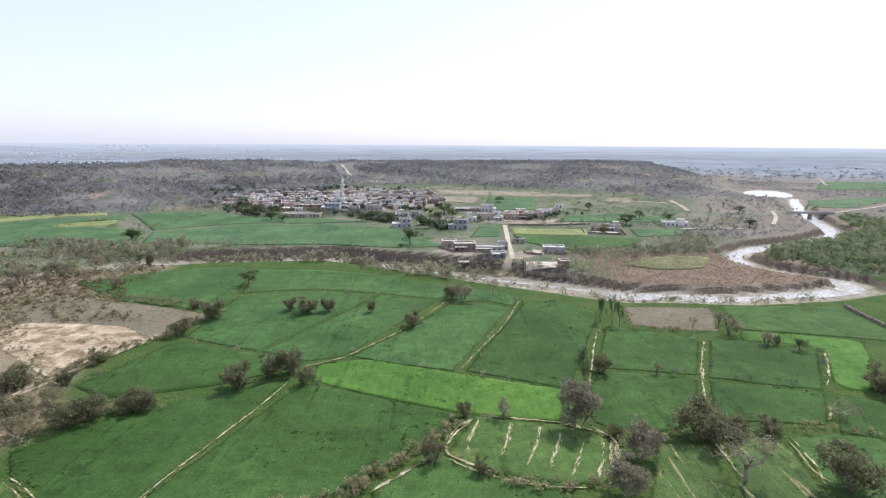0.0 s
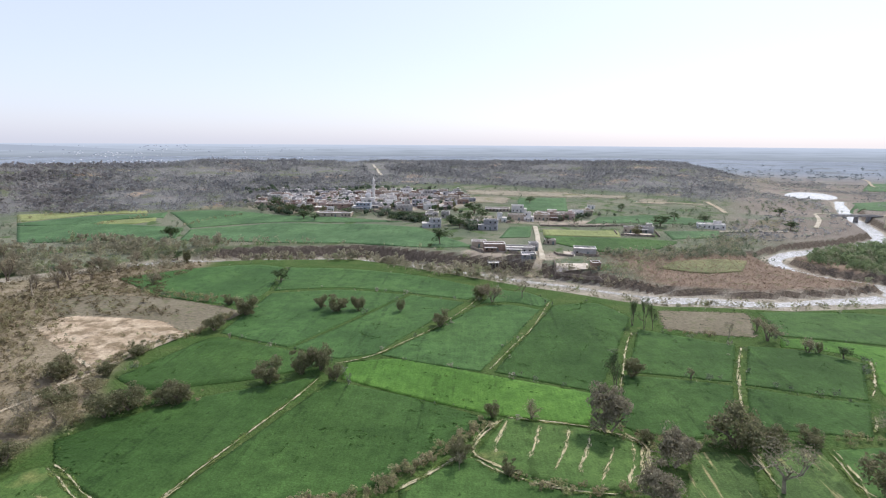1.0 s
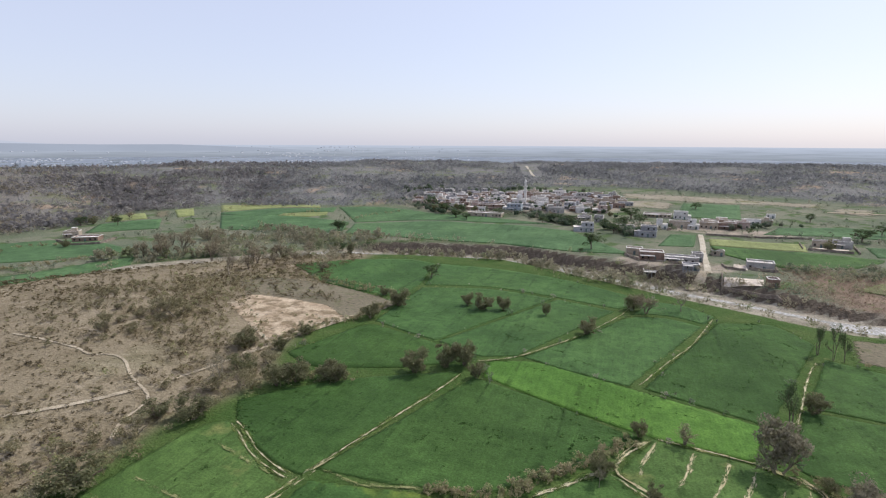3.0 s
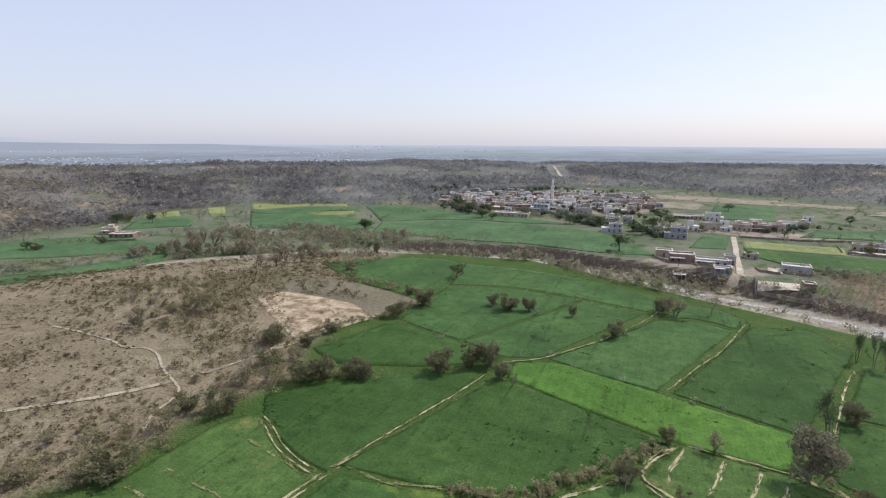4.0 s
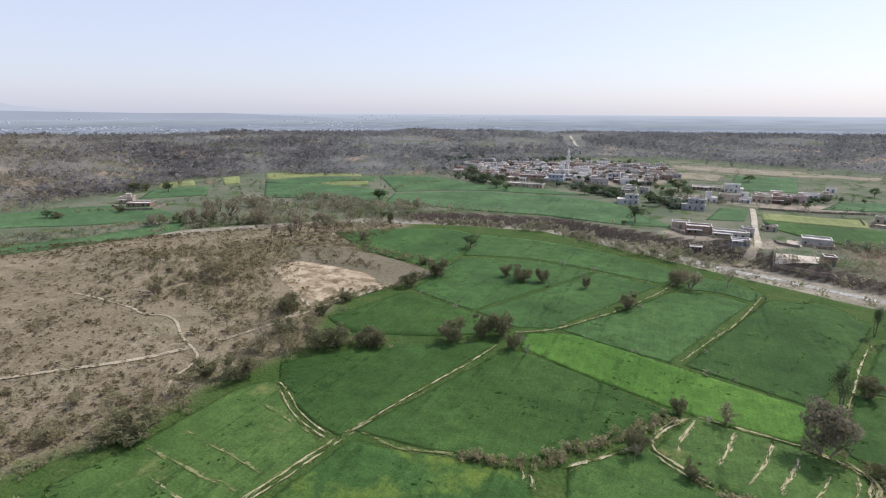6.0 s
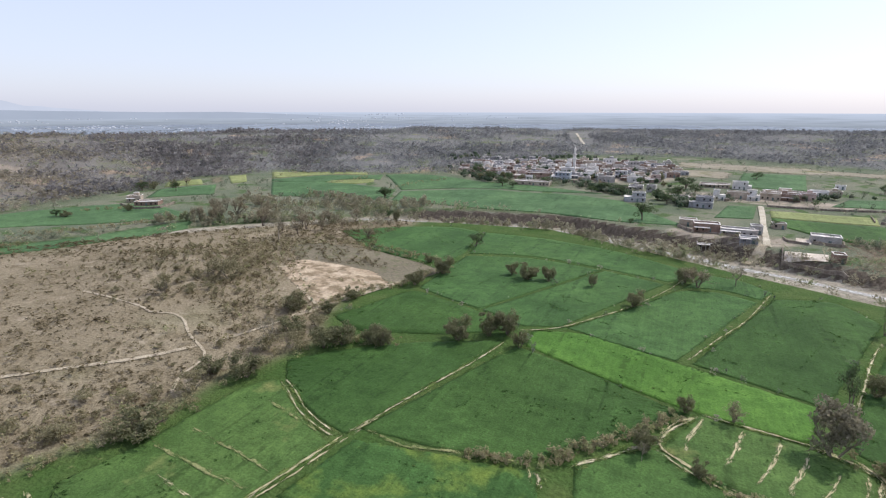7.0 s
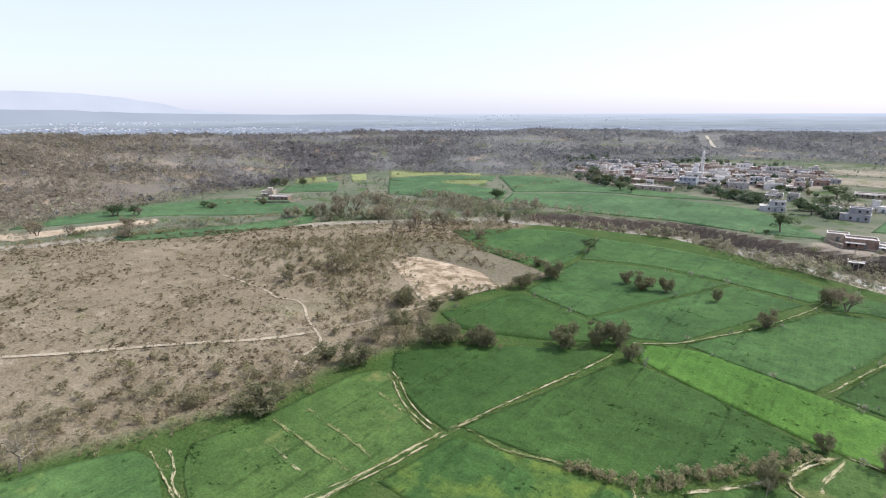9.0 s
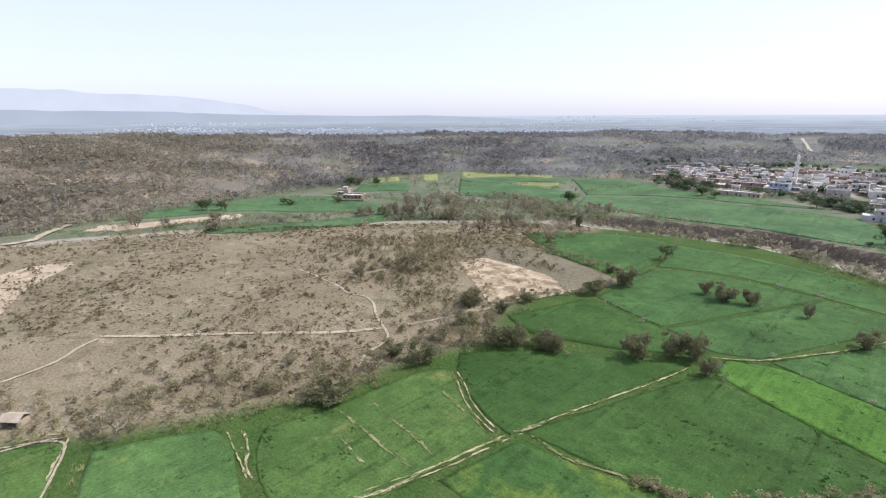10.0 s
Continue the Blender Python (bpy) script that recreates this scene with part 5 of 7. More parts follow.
# small shrubs on the bunds towards the river
spots = np.concatenate([along(e, 3, 1.5, rng) for e in EDGES if e[0][1] > 115])
h = rng.uniform(0.5, 1.9, len(spots)) * rng.choice([0.6, 1, 1.4], len(spots))
mass("bund_shrubs", "small green shrubs on the bunds towards the river", "shrubs", spots, h, h * rng.uniform(0.8, 1.5, len(h)), HEDGES, 90, "twiggy", 53)
# brush along both river banks
banks = [(-318, 60), (-280, 130), (-235, 200), (-180, 262), (-120, 290), (-60, 290), (-20, 275), (30, 255)]
spots = np.concatenate([along(banks, 260, 22, rng), along([(-228, 240), (-214, 266), (-200, 276), (-170, 262), (-152, 272), (-130, 268)], 340, 12, rng),
                        along([(-265, 308), (-235, 297), (-211, 293), (-175, 282), (-142, 288), (-96, 294)], 300, 9, rng),
                        along([(-126, 266), (-90, 273), (-52, 270), (-24, 252), (0, 240), (20, 228)], 230, 7, rng),
                        along([(-20, 262), (0, 258), (20, 252), (34, 254), (60, 242), (85, 250), (110, 270)], 300, 12, rng), along([(-12, 268), (5, 262), (22, 254)], 130, 8, rng),
                        along([(-40, 254), (-10, 238), (30, 221), (55, 210), (90, 200), (150, 202)], 220, 5, rng),
                        along([(-290, 130), (-252, 160), (-240, 185), (-228, 208), (-209, 226), (-173, 238), (-140, 244)], 420, 11, rng),
                        along([(74, 297), (84, 272), (98, 284), (131, 302), (165, 330)], 300, 13, rng)])
spots = off_crops(spots, 0.12)
spots = spots[line_distance(spots[:, 0], spots[:, 1], RIV_X, RIV_Y) > 4]
h = rng.uniform(1.0, 4.2, len(spots)) * rng.choice([0.6, 1, 1.25], len(spots))
mass("river_brush", "leafless tawny brush along the river banks", "brush", spots, h, h * rng.uniform(0.8, 1.5, len(h)), BRUSH, 46, "twiggy", 61)
# taller pale riverside trees without leaves
spots = np.concatenate([along([(-262, 262), (-228, 258), (-205, 280), (-180, 272), (-160, 274)], 70, 14, rng), along([(-262, 309), (-235, 300), (-211, 297), (-175, 287), (-140, 292)], 60, 8, rng),
                        along([(-120, 268), (-80, 276), (-45, 268), (-20, 252), (5, 236)], 60, 6, rng), along([(-250, 190), (-232, 212), (-205, 232), (-170, 242)], 60, 10, rng)])
spots = off_crops(spots, 0.3)
h = rng.uniform(3.5, 7.5, len(spots))
mass("riverside_trees", "pale grey-brown leafless trees along the river", "trees", spots, h, h * rng.uniform(0.8, 1.3, len(h)), BRUSH, 170, "twiggy", 63, rng.uniform(0, 0.9, len(h)))
# reddish scrub inside the river bend
x, y = rng.uniform(60, 190, 6500), rng.uniform(216, 300, 6500)
ok = (line_distance(x, y, RIV_X, RIV_Y) > 8) & (line_distance(x, y, LOOP_X, LOOP_Y) > 9) & (y > np.interp(x, RIV_X, RIV_Y)) & (x < 178)
spots = np.column_stack([x, y])[ok]
h = rng.uniform(0.3, 1.0, len(spots))
mass("bend_scrub", "rusty brown scrub inside the river bend", "scrub", spots, h, h * rng.uniform(1, 2, len(h)), RUST, 10, "low", 71, rng.uniform(0.0, 0.85, len(h)))
# green thicket beyond the bend
x, y = rng.uniform(170, 340, 4200), rng.uniform(225, 430, 4200)
ok = (line_distance(x, y, LOOP_X, LOOP_Y) > 12) & (line_distance(x, y, [195, 225, 260, 320], [258, 285, 325, 400]) < 34) & (y < np.interp(x, LOOP_X[5:], LOOP_Y[5:]))
spots = np.column_stack([x, y])[ok]
h = rng.uniform(2.0, 7.0, len(spots)) * np.clip(0.55 + line_distance(spots[:, 0], spots[:, 1], LOOP_X, LOOP_Y) / 60, 0.5, 1)
mass("green_thicket", "green riverside thicket beyond the bend", "thicket", spots, h, h * rng.uniform(0.8, 1.4, len(h)), REEDS, 90, "twiggy", 81)
# grey-brown brush over the eastern flats
n = 15000
b, r = rng.uniform(21, 46, n), rng.uniform(380, 1150, n)
x, y = r * np.sin(np.radians(b)), r * np.cos(np.radians(b))
ok = (line_distance(x, y, LOOP_X, LOOP_Y) > 16) & (np.hypot((x - 430) / 0.6, y - 703) > 75) & (wave(x, y, 60, 5) + rng.uniform(-0.8, 0.8, n) > 0.05) & (line_distance(x, y, [245, 271, 295, 307, 341, 450, 541], [390, 427, 475, 462, 461, 534, 619]) > 8)
spots = off_crops(np.column_stack([x, y])[ok])
h = rng.uniform(0.8, 2.4, len(spots)) * rng.choice([0.7, 1, 1, 1.8], len(spots))
mass("flats_brush", "grey-brown brush over the flats beyond the bridge", "brush", spots, h, h * rng.uniform(1.2, 2.6, len(h)), WOODS, 9, "low", 85, rng.uniform(0.1, 0.95, len(h)))
# hedges, orchards and thickets round the village and on the terrace
spots = np.concatenate([along([(-215, 470), (-165, 440), (-120, 425), (-60, 405), (-20, 385)], 260, 14, rng), along([(-10, 395), (10, 380), (35, 395)], 90, 16, rng),
                        along([(60, 385), (110, 400), (170, 420)], 36, 18, rng), along([(100, 290), (150, 310), (160, 350)], 160, 20, rng),
                        along([(70, 285), (110, 290), (150, 300)], 130, 14, rng), along([(-300, 250), (-240, 300), (-200, 330), (-330, 330)], 150, 30, rng),
                        along([(180, 420), (260, 480), (330, 560)], 90, 50, rng), along([(70, 372), (130, 378), (200, 400), (250, 420)], 60, 5, rng), along([(70, 420), (120, 440), (190, 450)], 40, 12, rng), along([(120, 350), (170, 360), (230, 380)], 60, 8, rng), along([(-180, 560), (-60, 580), (60, 590), (160, 560)], 90, 40, rng)])
spots = off_crops(spots)
h = rng.uniform(1.2, 4.4, len(spots))
mass("terrace_thickets", "mixed olive hedges and thickets round the village", "thickets", spots, h, h * rng.uniform(1, 1.7, len(h)), HEDGES, 70, "twiggy", 91)
# hedgerows between the plots behind the village
spots = np.concatenate([along([(-20, 478), (35, 482), (95, 470)], 26, 4, rng), along([(-15, 540), (60, 540), (130, 535)], 34, 4, rng), along([(-15, 602), (60, 605), (120, 610)], 40, 6, rng),
                        along([(60, 440), (120, 455), (190, 470)], 40, 4, rng), along([(100, 500), (180, 520), (240, 560)], 40, 4, rng), along([(-330, 300), (-260, 330), (-200, 380)], 60, 5, rng),
                        along([(-300, 395), (-220, 400), (-150, 405)], 60, 3, rng), along([(-279.3, 139.7), (-265.7, 164.1), (-249.0, 203.5), (-245, 225)], 90, 3, rng), along([(-360, 176), (-348, 207), (-326, 230), (-300, 240)], 60, 4, rng), along([(-345, 245), (-357, 285), (-337.8, 349.3), (-320, 375)], 90, 6, rng), along([(-170, 345), (-90, 340)], 26, 3, rng), along([(-360, 420), (-270, 425), (-205, 450)], 90, 12, rng)])
spots = off_crops(spots)
h = rng.uniform(0.6, 2.6, len(spots)) * rng.choice([0.6, 1, 1.5], len(spots))
mass("hedgerows", "thin olive hedgerows between far plots", "hedges", spots, h, h * rng.uniform(1, 2.2, len(h)), HEDGES, 40, "twiggy", 95)
# dark trees between and before the village houses
spots = np.concatenate([along([(-79, 410), (-62, 399), (-40, 377), (-33, 374)], 60, 7, rng), along([(-190, 455), (-159, 432), (-129, 396), (-118, 398)], 60, 12, rng),
                        along([(-16, 376), (-4, 362), (4, 346)], 26, 8, rng), along([(-227, 555), (-178, 575), (-116, 585), (-52, 575)], 80, 22, rng),
                        along([(-200, 500), (-120, 470), (-60, 470), (0, 430)], 70, 30, rng), along([(60, 400), (90, 415), (125, 430)], 30, 10, rng)])
spots = off_crops(spots)
h = rng.uniform(2.5, 6.5, len(spots))
mass("village_trees", "dark green garden trees between the houses", "trees", spots, h, h * rng.uniform(0.9, 1.4, len(h)), VILLAGETREES, 60, "full", 99)

# ---- buildings ----
def part(name, verts, faces, material, parent, label=""):
    ob = new(name, mesh_of(name, verts, faces, material))
    ob.parent = parent
    return tagged(ob, label)


def box(x0, x1, y0, y1, z0, z1):
    v = [(x0, y0, z0), (x1, y0, z0), (x1, y1, z0), (x0, y1, z0), (x0, y0, z1), (x1, y0, z1), (x1, y1, z1), (x0, y1, z1)]
    return v, [(0, 3, 2, 1), (4, 5, 6, 7), (0, 1, 5, 4), (1, 2, 6, 5), (2, 3, 7, 6), (3, 0, 4, 7)]


def boxes(*items):
    v, f = [], []
    for b in items:
        bv, bf = box(*b)
        f += [tuple(i + len(v) for i in q) for q in bf]
        v += bv
    return v, f


PLASTER = {
    "white": earthy("whitewashed_plaster", (0.52, 0.5, 0.47), (0.7, 0.68, 0.65), 4, 0.7, 0.85, 0.2, 0.02, (0.42, 0.38, 0.33), 3.0, 0.58, 0.2),
    "cement": earthy("bare_cement", (0.3, 0.285, 0.265), (0.43, 0.41, 0.385), 4, 0.7, 0.9, 0.2, 0.02, (0.25, 0.22, 0.2), 3.0, 0.58, 0.3),
    "grey": earthy("weathered_cement", (0.24, 0.24, 0.25), (0.34, 0.34, 0.35), 4, 0.7, 0.9, 0.2, 0.02, (0.18, 0.17, 0.16), 3.0, 0.58, 0.3),
    "brick": earthy("old_brick", (0.2, 0.14, 0.11), (0.31, 0.22, 0.175), 3, 0.5, 0.9, 0.4, 0.03, (0.15, 0.12, 0.1), 3.0, 0.56, 0.4),
    "tan": earthy("mud_plaster", (0.34, 0.285, 0.225), (0.46, 0.395, 0.32), 4, 0.7, 0.9, 0.3, 0.02, (0.26, 0.2, 0.15), 3.0, 0.57, 0.3),
    "pink": earthy("faded_pink_plaster", (0.36, 0.265, 0.23), (0.48, 0.385, 0.34), 4, 0.7, 0.9, 0.2, 0.02, (0.33, 0.25, 0.21), 3.0, 0.58, 0.3),
    "blue": earthy("faded_blue_plaster", (0.29, 0.295, 0.3), (0.4, 0.405, 0.41), 4, 0.7, 0.9, 0.2, 0.02, (0.28, 0.28, 0.28), 3.0, 0.58, 0.3),
    "bluewash": earthy("pale_blue_wash", (0.24, 0.28, 0.32), (0.34, 0.385, 0.42), 4, 0.7, 0.85, 0.2, 0.02, (0.35, 0.36, 0.36), 3.0, 0.6, 0.2),
}
ROOF = earthy("flat_roof_mud_and_screed", (0.5, 0.47, 0.44), (0.78, 0.75, 0.71), 3, 0.6, 0.9, 0.3, 0.03, (0.28, 0.24, 0.2), 2.5, 0.56, 0.3)
# near-black tone painted for the shade inside window and arch openings
SHADE = earthy("unlit_opening_dark", (0.03, 0.028, 0.026), (0.06, 0.055, 0.05), 1.0, 0.2, 0.7)
DOORS = earthy("painted_door", (0.1, 0.13, 0.12), (0.16, 0.2, 0.2), 1.0, 0.2, 0.6)
HOUSE_WORDS = {"white": "whitewashed", "cement": "bare cement", "grey": "weathered grey cement", "brick": "old brick", "tan": "mud-plastered",
               "pink": "faded pink", "blue": "faded blue-grey", "bluewash": "pale blue-washed"}
HOUSES = [0]


def house(x, y, w, d, h, yaw, tint, storeys):
    HOUSES[0] += 1
    rng = np.random.default_rng(HOUSES[0])
    z = float(min(land(x + a * w / 2, y + b * d / 2) for a in (-1, 1) for b in (-1, 1)))
    root = new("house")
    root.matrix_basis = pose(x, y, z, 0, 0, yaw)
    word = "two-storey" if storeys == 2 else "single-storey"
    tagged(root, f"{HOUSE_WORDS[tint]} {word} village house with a flat parapet roof", "house", "village houses")
    m = PLASTER[tint]
    hw, hd, q = w / 2, d / 2, 0.25
    # shells with thick walls, the roof slab set below the parapet; an upper storey covers only part of the lower roof
    low = h * 0.52 if storeys == 2 else h
    up0, up1 = -hw, hw
    if storeys == 2:
        share = w * rng.uniform(0.45, 0.85)
        up0, up1 = (-hw, -hw + share) if rng.uniform() < 0.5 else (hw - share, hw)
    blocks = [(-hw, hw, -hd, hd, -1, low)] + ([(up0, up1, -hd + (1.6 if rng.uniform() < 0.4 else 0.02), hd - 0.02, low + 0.145, h)] if storeys == 2 else [])
    for x0, x1, y0, y1, z0, z1 in blocks:
        part("wall", *boxes((x0, x1, y0, y0 + q, z0, z1), (x0, x1, y1 - q, y1, z0, z1), (x0, x0 + q, y0 + q, y1 - q, z0, z1), (x1 - q, x1, y0 + q, y1 - q, z0, z1)), m, root)
        drop = 0.05 if z1 == low and storeys == 2 else 0.6
        part("roof", *box(x0 + q, x1 - q, y0 + q, y1 - q, z1 - drop - 0.25, z1 - drop), ROOF, root, "pale screed flat roof")
        part("parapet", *boxes((x0 - 0.12, x1 + 0.12, y0 - 0.12, y0 + q, z1, z1 + 0.14), (x0 - 0.12, x1 + 0.12, y1 - q, y1 + 0.12, z1, z1 + 0.14),
                               (x0 - 0.12, x0 + q, y0 + q, y1 - q, z1, z1 + 0.14), (x1 - q, x1 + 0.12, y0 + q, y1 - q, z1, z1 + 0.14)), ROOF, root)
    n = max(2, int(w / 2.6))
    for s in range(storeys):
        z0, face = (0.9, -hd) if s == 0 else (low + 0.95, blocks[1][2])
        for i in range(n):
            cx = -hw + (i + 0.5) * w / n
            if s == 0 and i == n // 2:
                part("door", *boxes((cx - 0.55, cx + 0.55, face - 0.04, face - 0.003, 0, 2.1)), DOORS, root, "painted double door")
                continue
            if rng.uniform() < 0.25 or (s == 1 and not up0 + 0.8 < cx < up1 - 0.8):
                continue
            tall = min(1.3, (h if s else low) - z0 - 0.35)
            win = part("window", *boxes((cx - 0.6, cx - 0.5, face - 0.06, face - 0.003, z0, z0 + tall), (cx + 0.5, cx + 0.6, face - 0.06, face - 0.003, z0, z0 + tall),
                                        (cx - 0.7, cx + 0.7, face - 0.2, face - 0.003, z0 + tall, z0 + tall + 0.12)), m, root)
            # flat dark panel in place of the unlit window opening
            part("shutter", *box(cx - 0.5, cx + 0.5, face - 0.03, face - 0.003, z0, z0 + tall), SHADE, win, "dark closed shutter")
    if storeys == 1 and rng.uniform() < 0.4 and w > 6:
        rw = w * rng.uniform(0.25, 0.4)
        rx = rng.uniform(-hw + q, hw - q - rw)
        part("stair_head", *box(rx, rx + rw, hd - q - 2.4, hd - q - 0.02, h - 0.6, h + 1.7), m, root)
        part("stair_roof", *box(rx - 0.15, rx + rw + 0.15, hd - q - 2.55, hd - 0.1, h + 1.7, h + 1.85), ROOF, root)
    if rng.uniform() < 0.4:
        part("verandah_roof", *box(-hw, -hw + w * 0.6, -hd - 2.2, -hd - 0.01, 2.5, 2.68), ROOF, root, "pale cement verandah slab")
        for i in range(4):
            px = -hw + 0.2 + i * (w * 0.6 - 0.4) / 3
            part("pillar", *box(px - 0.13, px + 0.13, -hd - 2.1, -hd - 1.84, -0.5, 2.5), m, root)
    return root


def lathe(profile, sides):
    v, f = [], []
    for r, z in profile:
        v += [(r * math.cos(2 * math.pi * i / sides), r * math.sin(2 * math.pi * i / sides), z) for i in range(sides)]
    for k in range(len(profile) - 1):
        f += [(k * sides + i, k * sides + (i + 1) % sides, (k + 1) * sides + (i + 1) % sides, (k + 1) * sides + i) for i in range(sides)]
    f.append(tuple(range((len(profile) - 1) * sides, len(profile) * sides)))
    return v, f


def mosque(x, y, mx, my):
    z = float(land(x, y))
    root = new("mosque")
    root.matrix_basis = pose(x, y, z, 0, 0, 6)
    tagged(root, "white village mosque with a small dome", "mosque")
    m = PLASTER["white"]
    part("prayer_hall", *box(-6, 6, -4, 4, -1, 5.2), m, root)
    part("cornice", *box(-6.3, 6.3, -4.3, 4.3, 5.2, 5.6), m, root)
    part("dome", *lathe([(2.6, 5.6), (2.7, 6.2), (2.9, 7.0), (2.7, 8.0), (2.1, 8.9), (1.2, 9.5), (0.35, 9.8), (0.12, 10.5), (0.02, 11.2)], 20), m, root, "white onion dome")
    for i in (-5.6, 5.6):
        turret = part("turret", *lathe([(0.45, 5.6), (0.45, 7.2), (0.6, 7.3), (0.5, 7.8), (0.2, 8.3), (0.02, 8.8)], 10), m, root)
        turret.location = (i, -3.6, 0)
    for i in range(5):
        cx = -4.6 + i * 2.3
        part("arch", *boxes((cx - 0.6, cx + 0.6, -4.04, -4.004, 0.1, 2.6), (cx - 0.4, cx + 0.4, -4.04, -4.004, 2.6, 3.0)), SHADE, root, "dark arched opening")
    tower = new("minaret")
    tower.matrix_basis = pose(mx, my, float(land(mx, my)))
    tagged(tower, "tall white minaret with two ringed balconies", "minaret")
    part("shaft", *lathe([(1.5, -1), (1.5, 3), (1.25, 3.2), (1.2, 15.5)], 12), m, tower)
    part("balcony", *lathe([(1.2, 12.0), (1.9, 12.4), (1.9, 13.3), (1.75, 13.3), (1.75, 12.6)], 12), m, tower)
    part("balcony", *lathe([(1.2, 15.5), (2.0, 16.0), (2.0, 17.0), (1.85, 17.0), (1.85, 16.2)], 12), m, tower)
    part("lantern", *lathe([(0.9, 16.2), (0.85, 19.5), (1.2, 19.7), (1.2, 20.0)], 12), m, tower)
    part("cap", *lathe([(1.0, 20.0), (1.05, 20.8), (0.8, 21.8), (0.3, 22.6), (0.08, 23.4), (0.02, 24.5)], 12), m, tower, "small white cap dome")


WALLSTONE = earthy("dry_stone", (0.16, 0.13, 0.11), (0.3, 0.26, 0.21), 1.5, 0.4, 0.95, 0.8, 0.08)


def boundary_wall(points, h):
    c = resample(points, max(2, int(np.sum(np.hypot(*np.diff(np.array(points), axis=0).T)) / 3) + 2))
    d = np.gradient(c, axis=0)
    d /= np.hypot(d[:, 0], d[:, 1])[:, None]
    s = np.stack([-d[:, 1], d[:, 0]], 1) * 0.22
    g0 = land(c[:, 0], c[:, 1])
    v, f = [], []
    for i in range(len(c)):
        for off, top in ((-1, 0), (1, 0), (1, 1), (-1, 1)):
            v.append((c[i, 0] + off * s[i, 0], c[i, 1] + off * s[i, 1], g0[i] + (h + 0.1 * math.sin(i * 2.1) if top else -1)))
    for i in range(len(c) - 1):
        a, b = 4 * i, 4 * i + 4
        f += [(a + k, a + (k + 1) % 4, b + (k + 1) % 4, b + k) for k in range(4)]
    k = len(v) - 4
    f += [(0, 3, 2, 1), (k, k + 1, k + 2, k + 3)]
    return tagged(new("boundary_wall", mesh_of("boundary_wall", v, f, WALLSTONE)), "rough low stone boundary wall", "wall", "boundary walls")


YARD = earthy("swept_yard", (0.5, 0.44, 0.37), (0.62, 0.56, 0.48), 5, 0.6, stain=(0.36, 0.3, 0.22), stain_size=3)


def yard(near, far):
    a, b = resample(near, 12), resample(far, 12)
    s = np.linspace(0, 1, 6)[:, None, None]
    g = (a[None] * (1 - s) + b[None] * s).reshape(-1, 2)
    v = np.column_stack([g, land(g[:, 0], g[:, 1]) + 0.3])
    return tagged(new("yard", mesh_of("yard", v, grid_faces(12, 6), YARD)), "pale swept earth courtyard", "yard", "yards", "structure")


def bridge(a, b, width=5.0):
    a, b = Vector(a), Vector(b)
    n = (b - a).length
    root = new("bridge")
    root.matrix_basis = pose((a.x + b.x) / 2, (a.y + b.y) / 2, max(a.z, b.z), 0, 0, math.degrees(math.atan2(b.y - a.y, b.x - a.x)))
    tagged(root, "low concrete road bridge over the river", "bridge")
    part("deck", *box(-n / 2, n / 2, -width / 2, width / 2, 0.0, 0.6), PLASTER["cement"], root)
    for s in (-1, 1):
        part("railing", *box(-n / 2, n / 2, s * width / 2 - 0.15, s * width / 2 + 0.15, 0.6, 1.4), PLASTER["cement"], root)
    for i in range(3):
        cx = (i - 1) * n / 4
        part("pier", *box(cx - 0.6, cx + 0.6, -width / 2 + 0.4, width / 2 - 0.4, -6, 0.0), PLASTER["grey"], root)


# far town on the plain: houses too many and small to count
def plain_level(r):
    """The hazy far plain, rising gently to the horizon."""
    s = np.clip((r - 2300) / 2400, 0, 1)
    return 60 - r * np.tan(np.radians(1.52 - 1.3 * s ** 0.62))


rng = np.random.default_rng(77)
v, f = [], []
quarters = [(rng.uniform(-74, -24), 1500 * math.exp(rng.uniform(0, 1.0))) for _ in range(34)]
for i in range(760):
    b, r = quarters[int(rng.integers(0, 34))] if rng.uniform() < 0.75 else (rng.uniform(-74, -15), 1500 * math.exp(rng.uniform(0, 1.0)))
    b, r = radians(b + rng.normal(0, 1.3)), r * (1 + rng.normal(0, 0.035))
    x, y = r * math.sin(b), r * math.cos(b)
    z = float(plain_level(r) if r > 2300 else land(x, y))
    w, h = r * 0.0032 * rng.uniform(0.4, 1.5), r * 0.0008 * rng.uniform(0.6, 1.4)
    bv, bf = box(x - w / 2, x + w / 2, y - 4, y + 4, z - 1, z + h)
    f += [tuple(k + len(v) for k in q) for q in bf]
    v += bv
tagged(new("far_town", mesh_of("far_town", v, f, earthy("far_limewash", (0.42, 0.44, 0.47), (0.68, 0.69, 0.72), 30, 9))), "far town of small pale houses on the plain", "town", kind="stuff")

# hazy trees and hedgerows of the far plain
n = 2600
b, r = rng.uniform(-90, 48, n), 1150 * np.exp(rng.uniform(0, 0.48, n))
x, y = r * np.sin(np.radians(b)), r * np.cos(np.radians(b))
ok = wave(x, y, 120, 3) + rng.uniform(-1, 1, n) > 0.1
spots = np.column_stack([x, y])[ok]
h = rng.uniform(4, 9, len(spots))
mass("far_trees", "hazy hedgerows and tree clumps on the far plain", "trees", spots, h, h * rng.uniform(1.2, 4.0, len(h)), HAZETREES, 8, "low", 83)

bridge((300, 458, 2.2), (340, 459, 1.8))


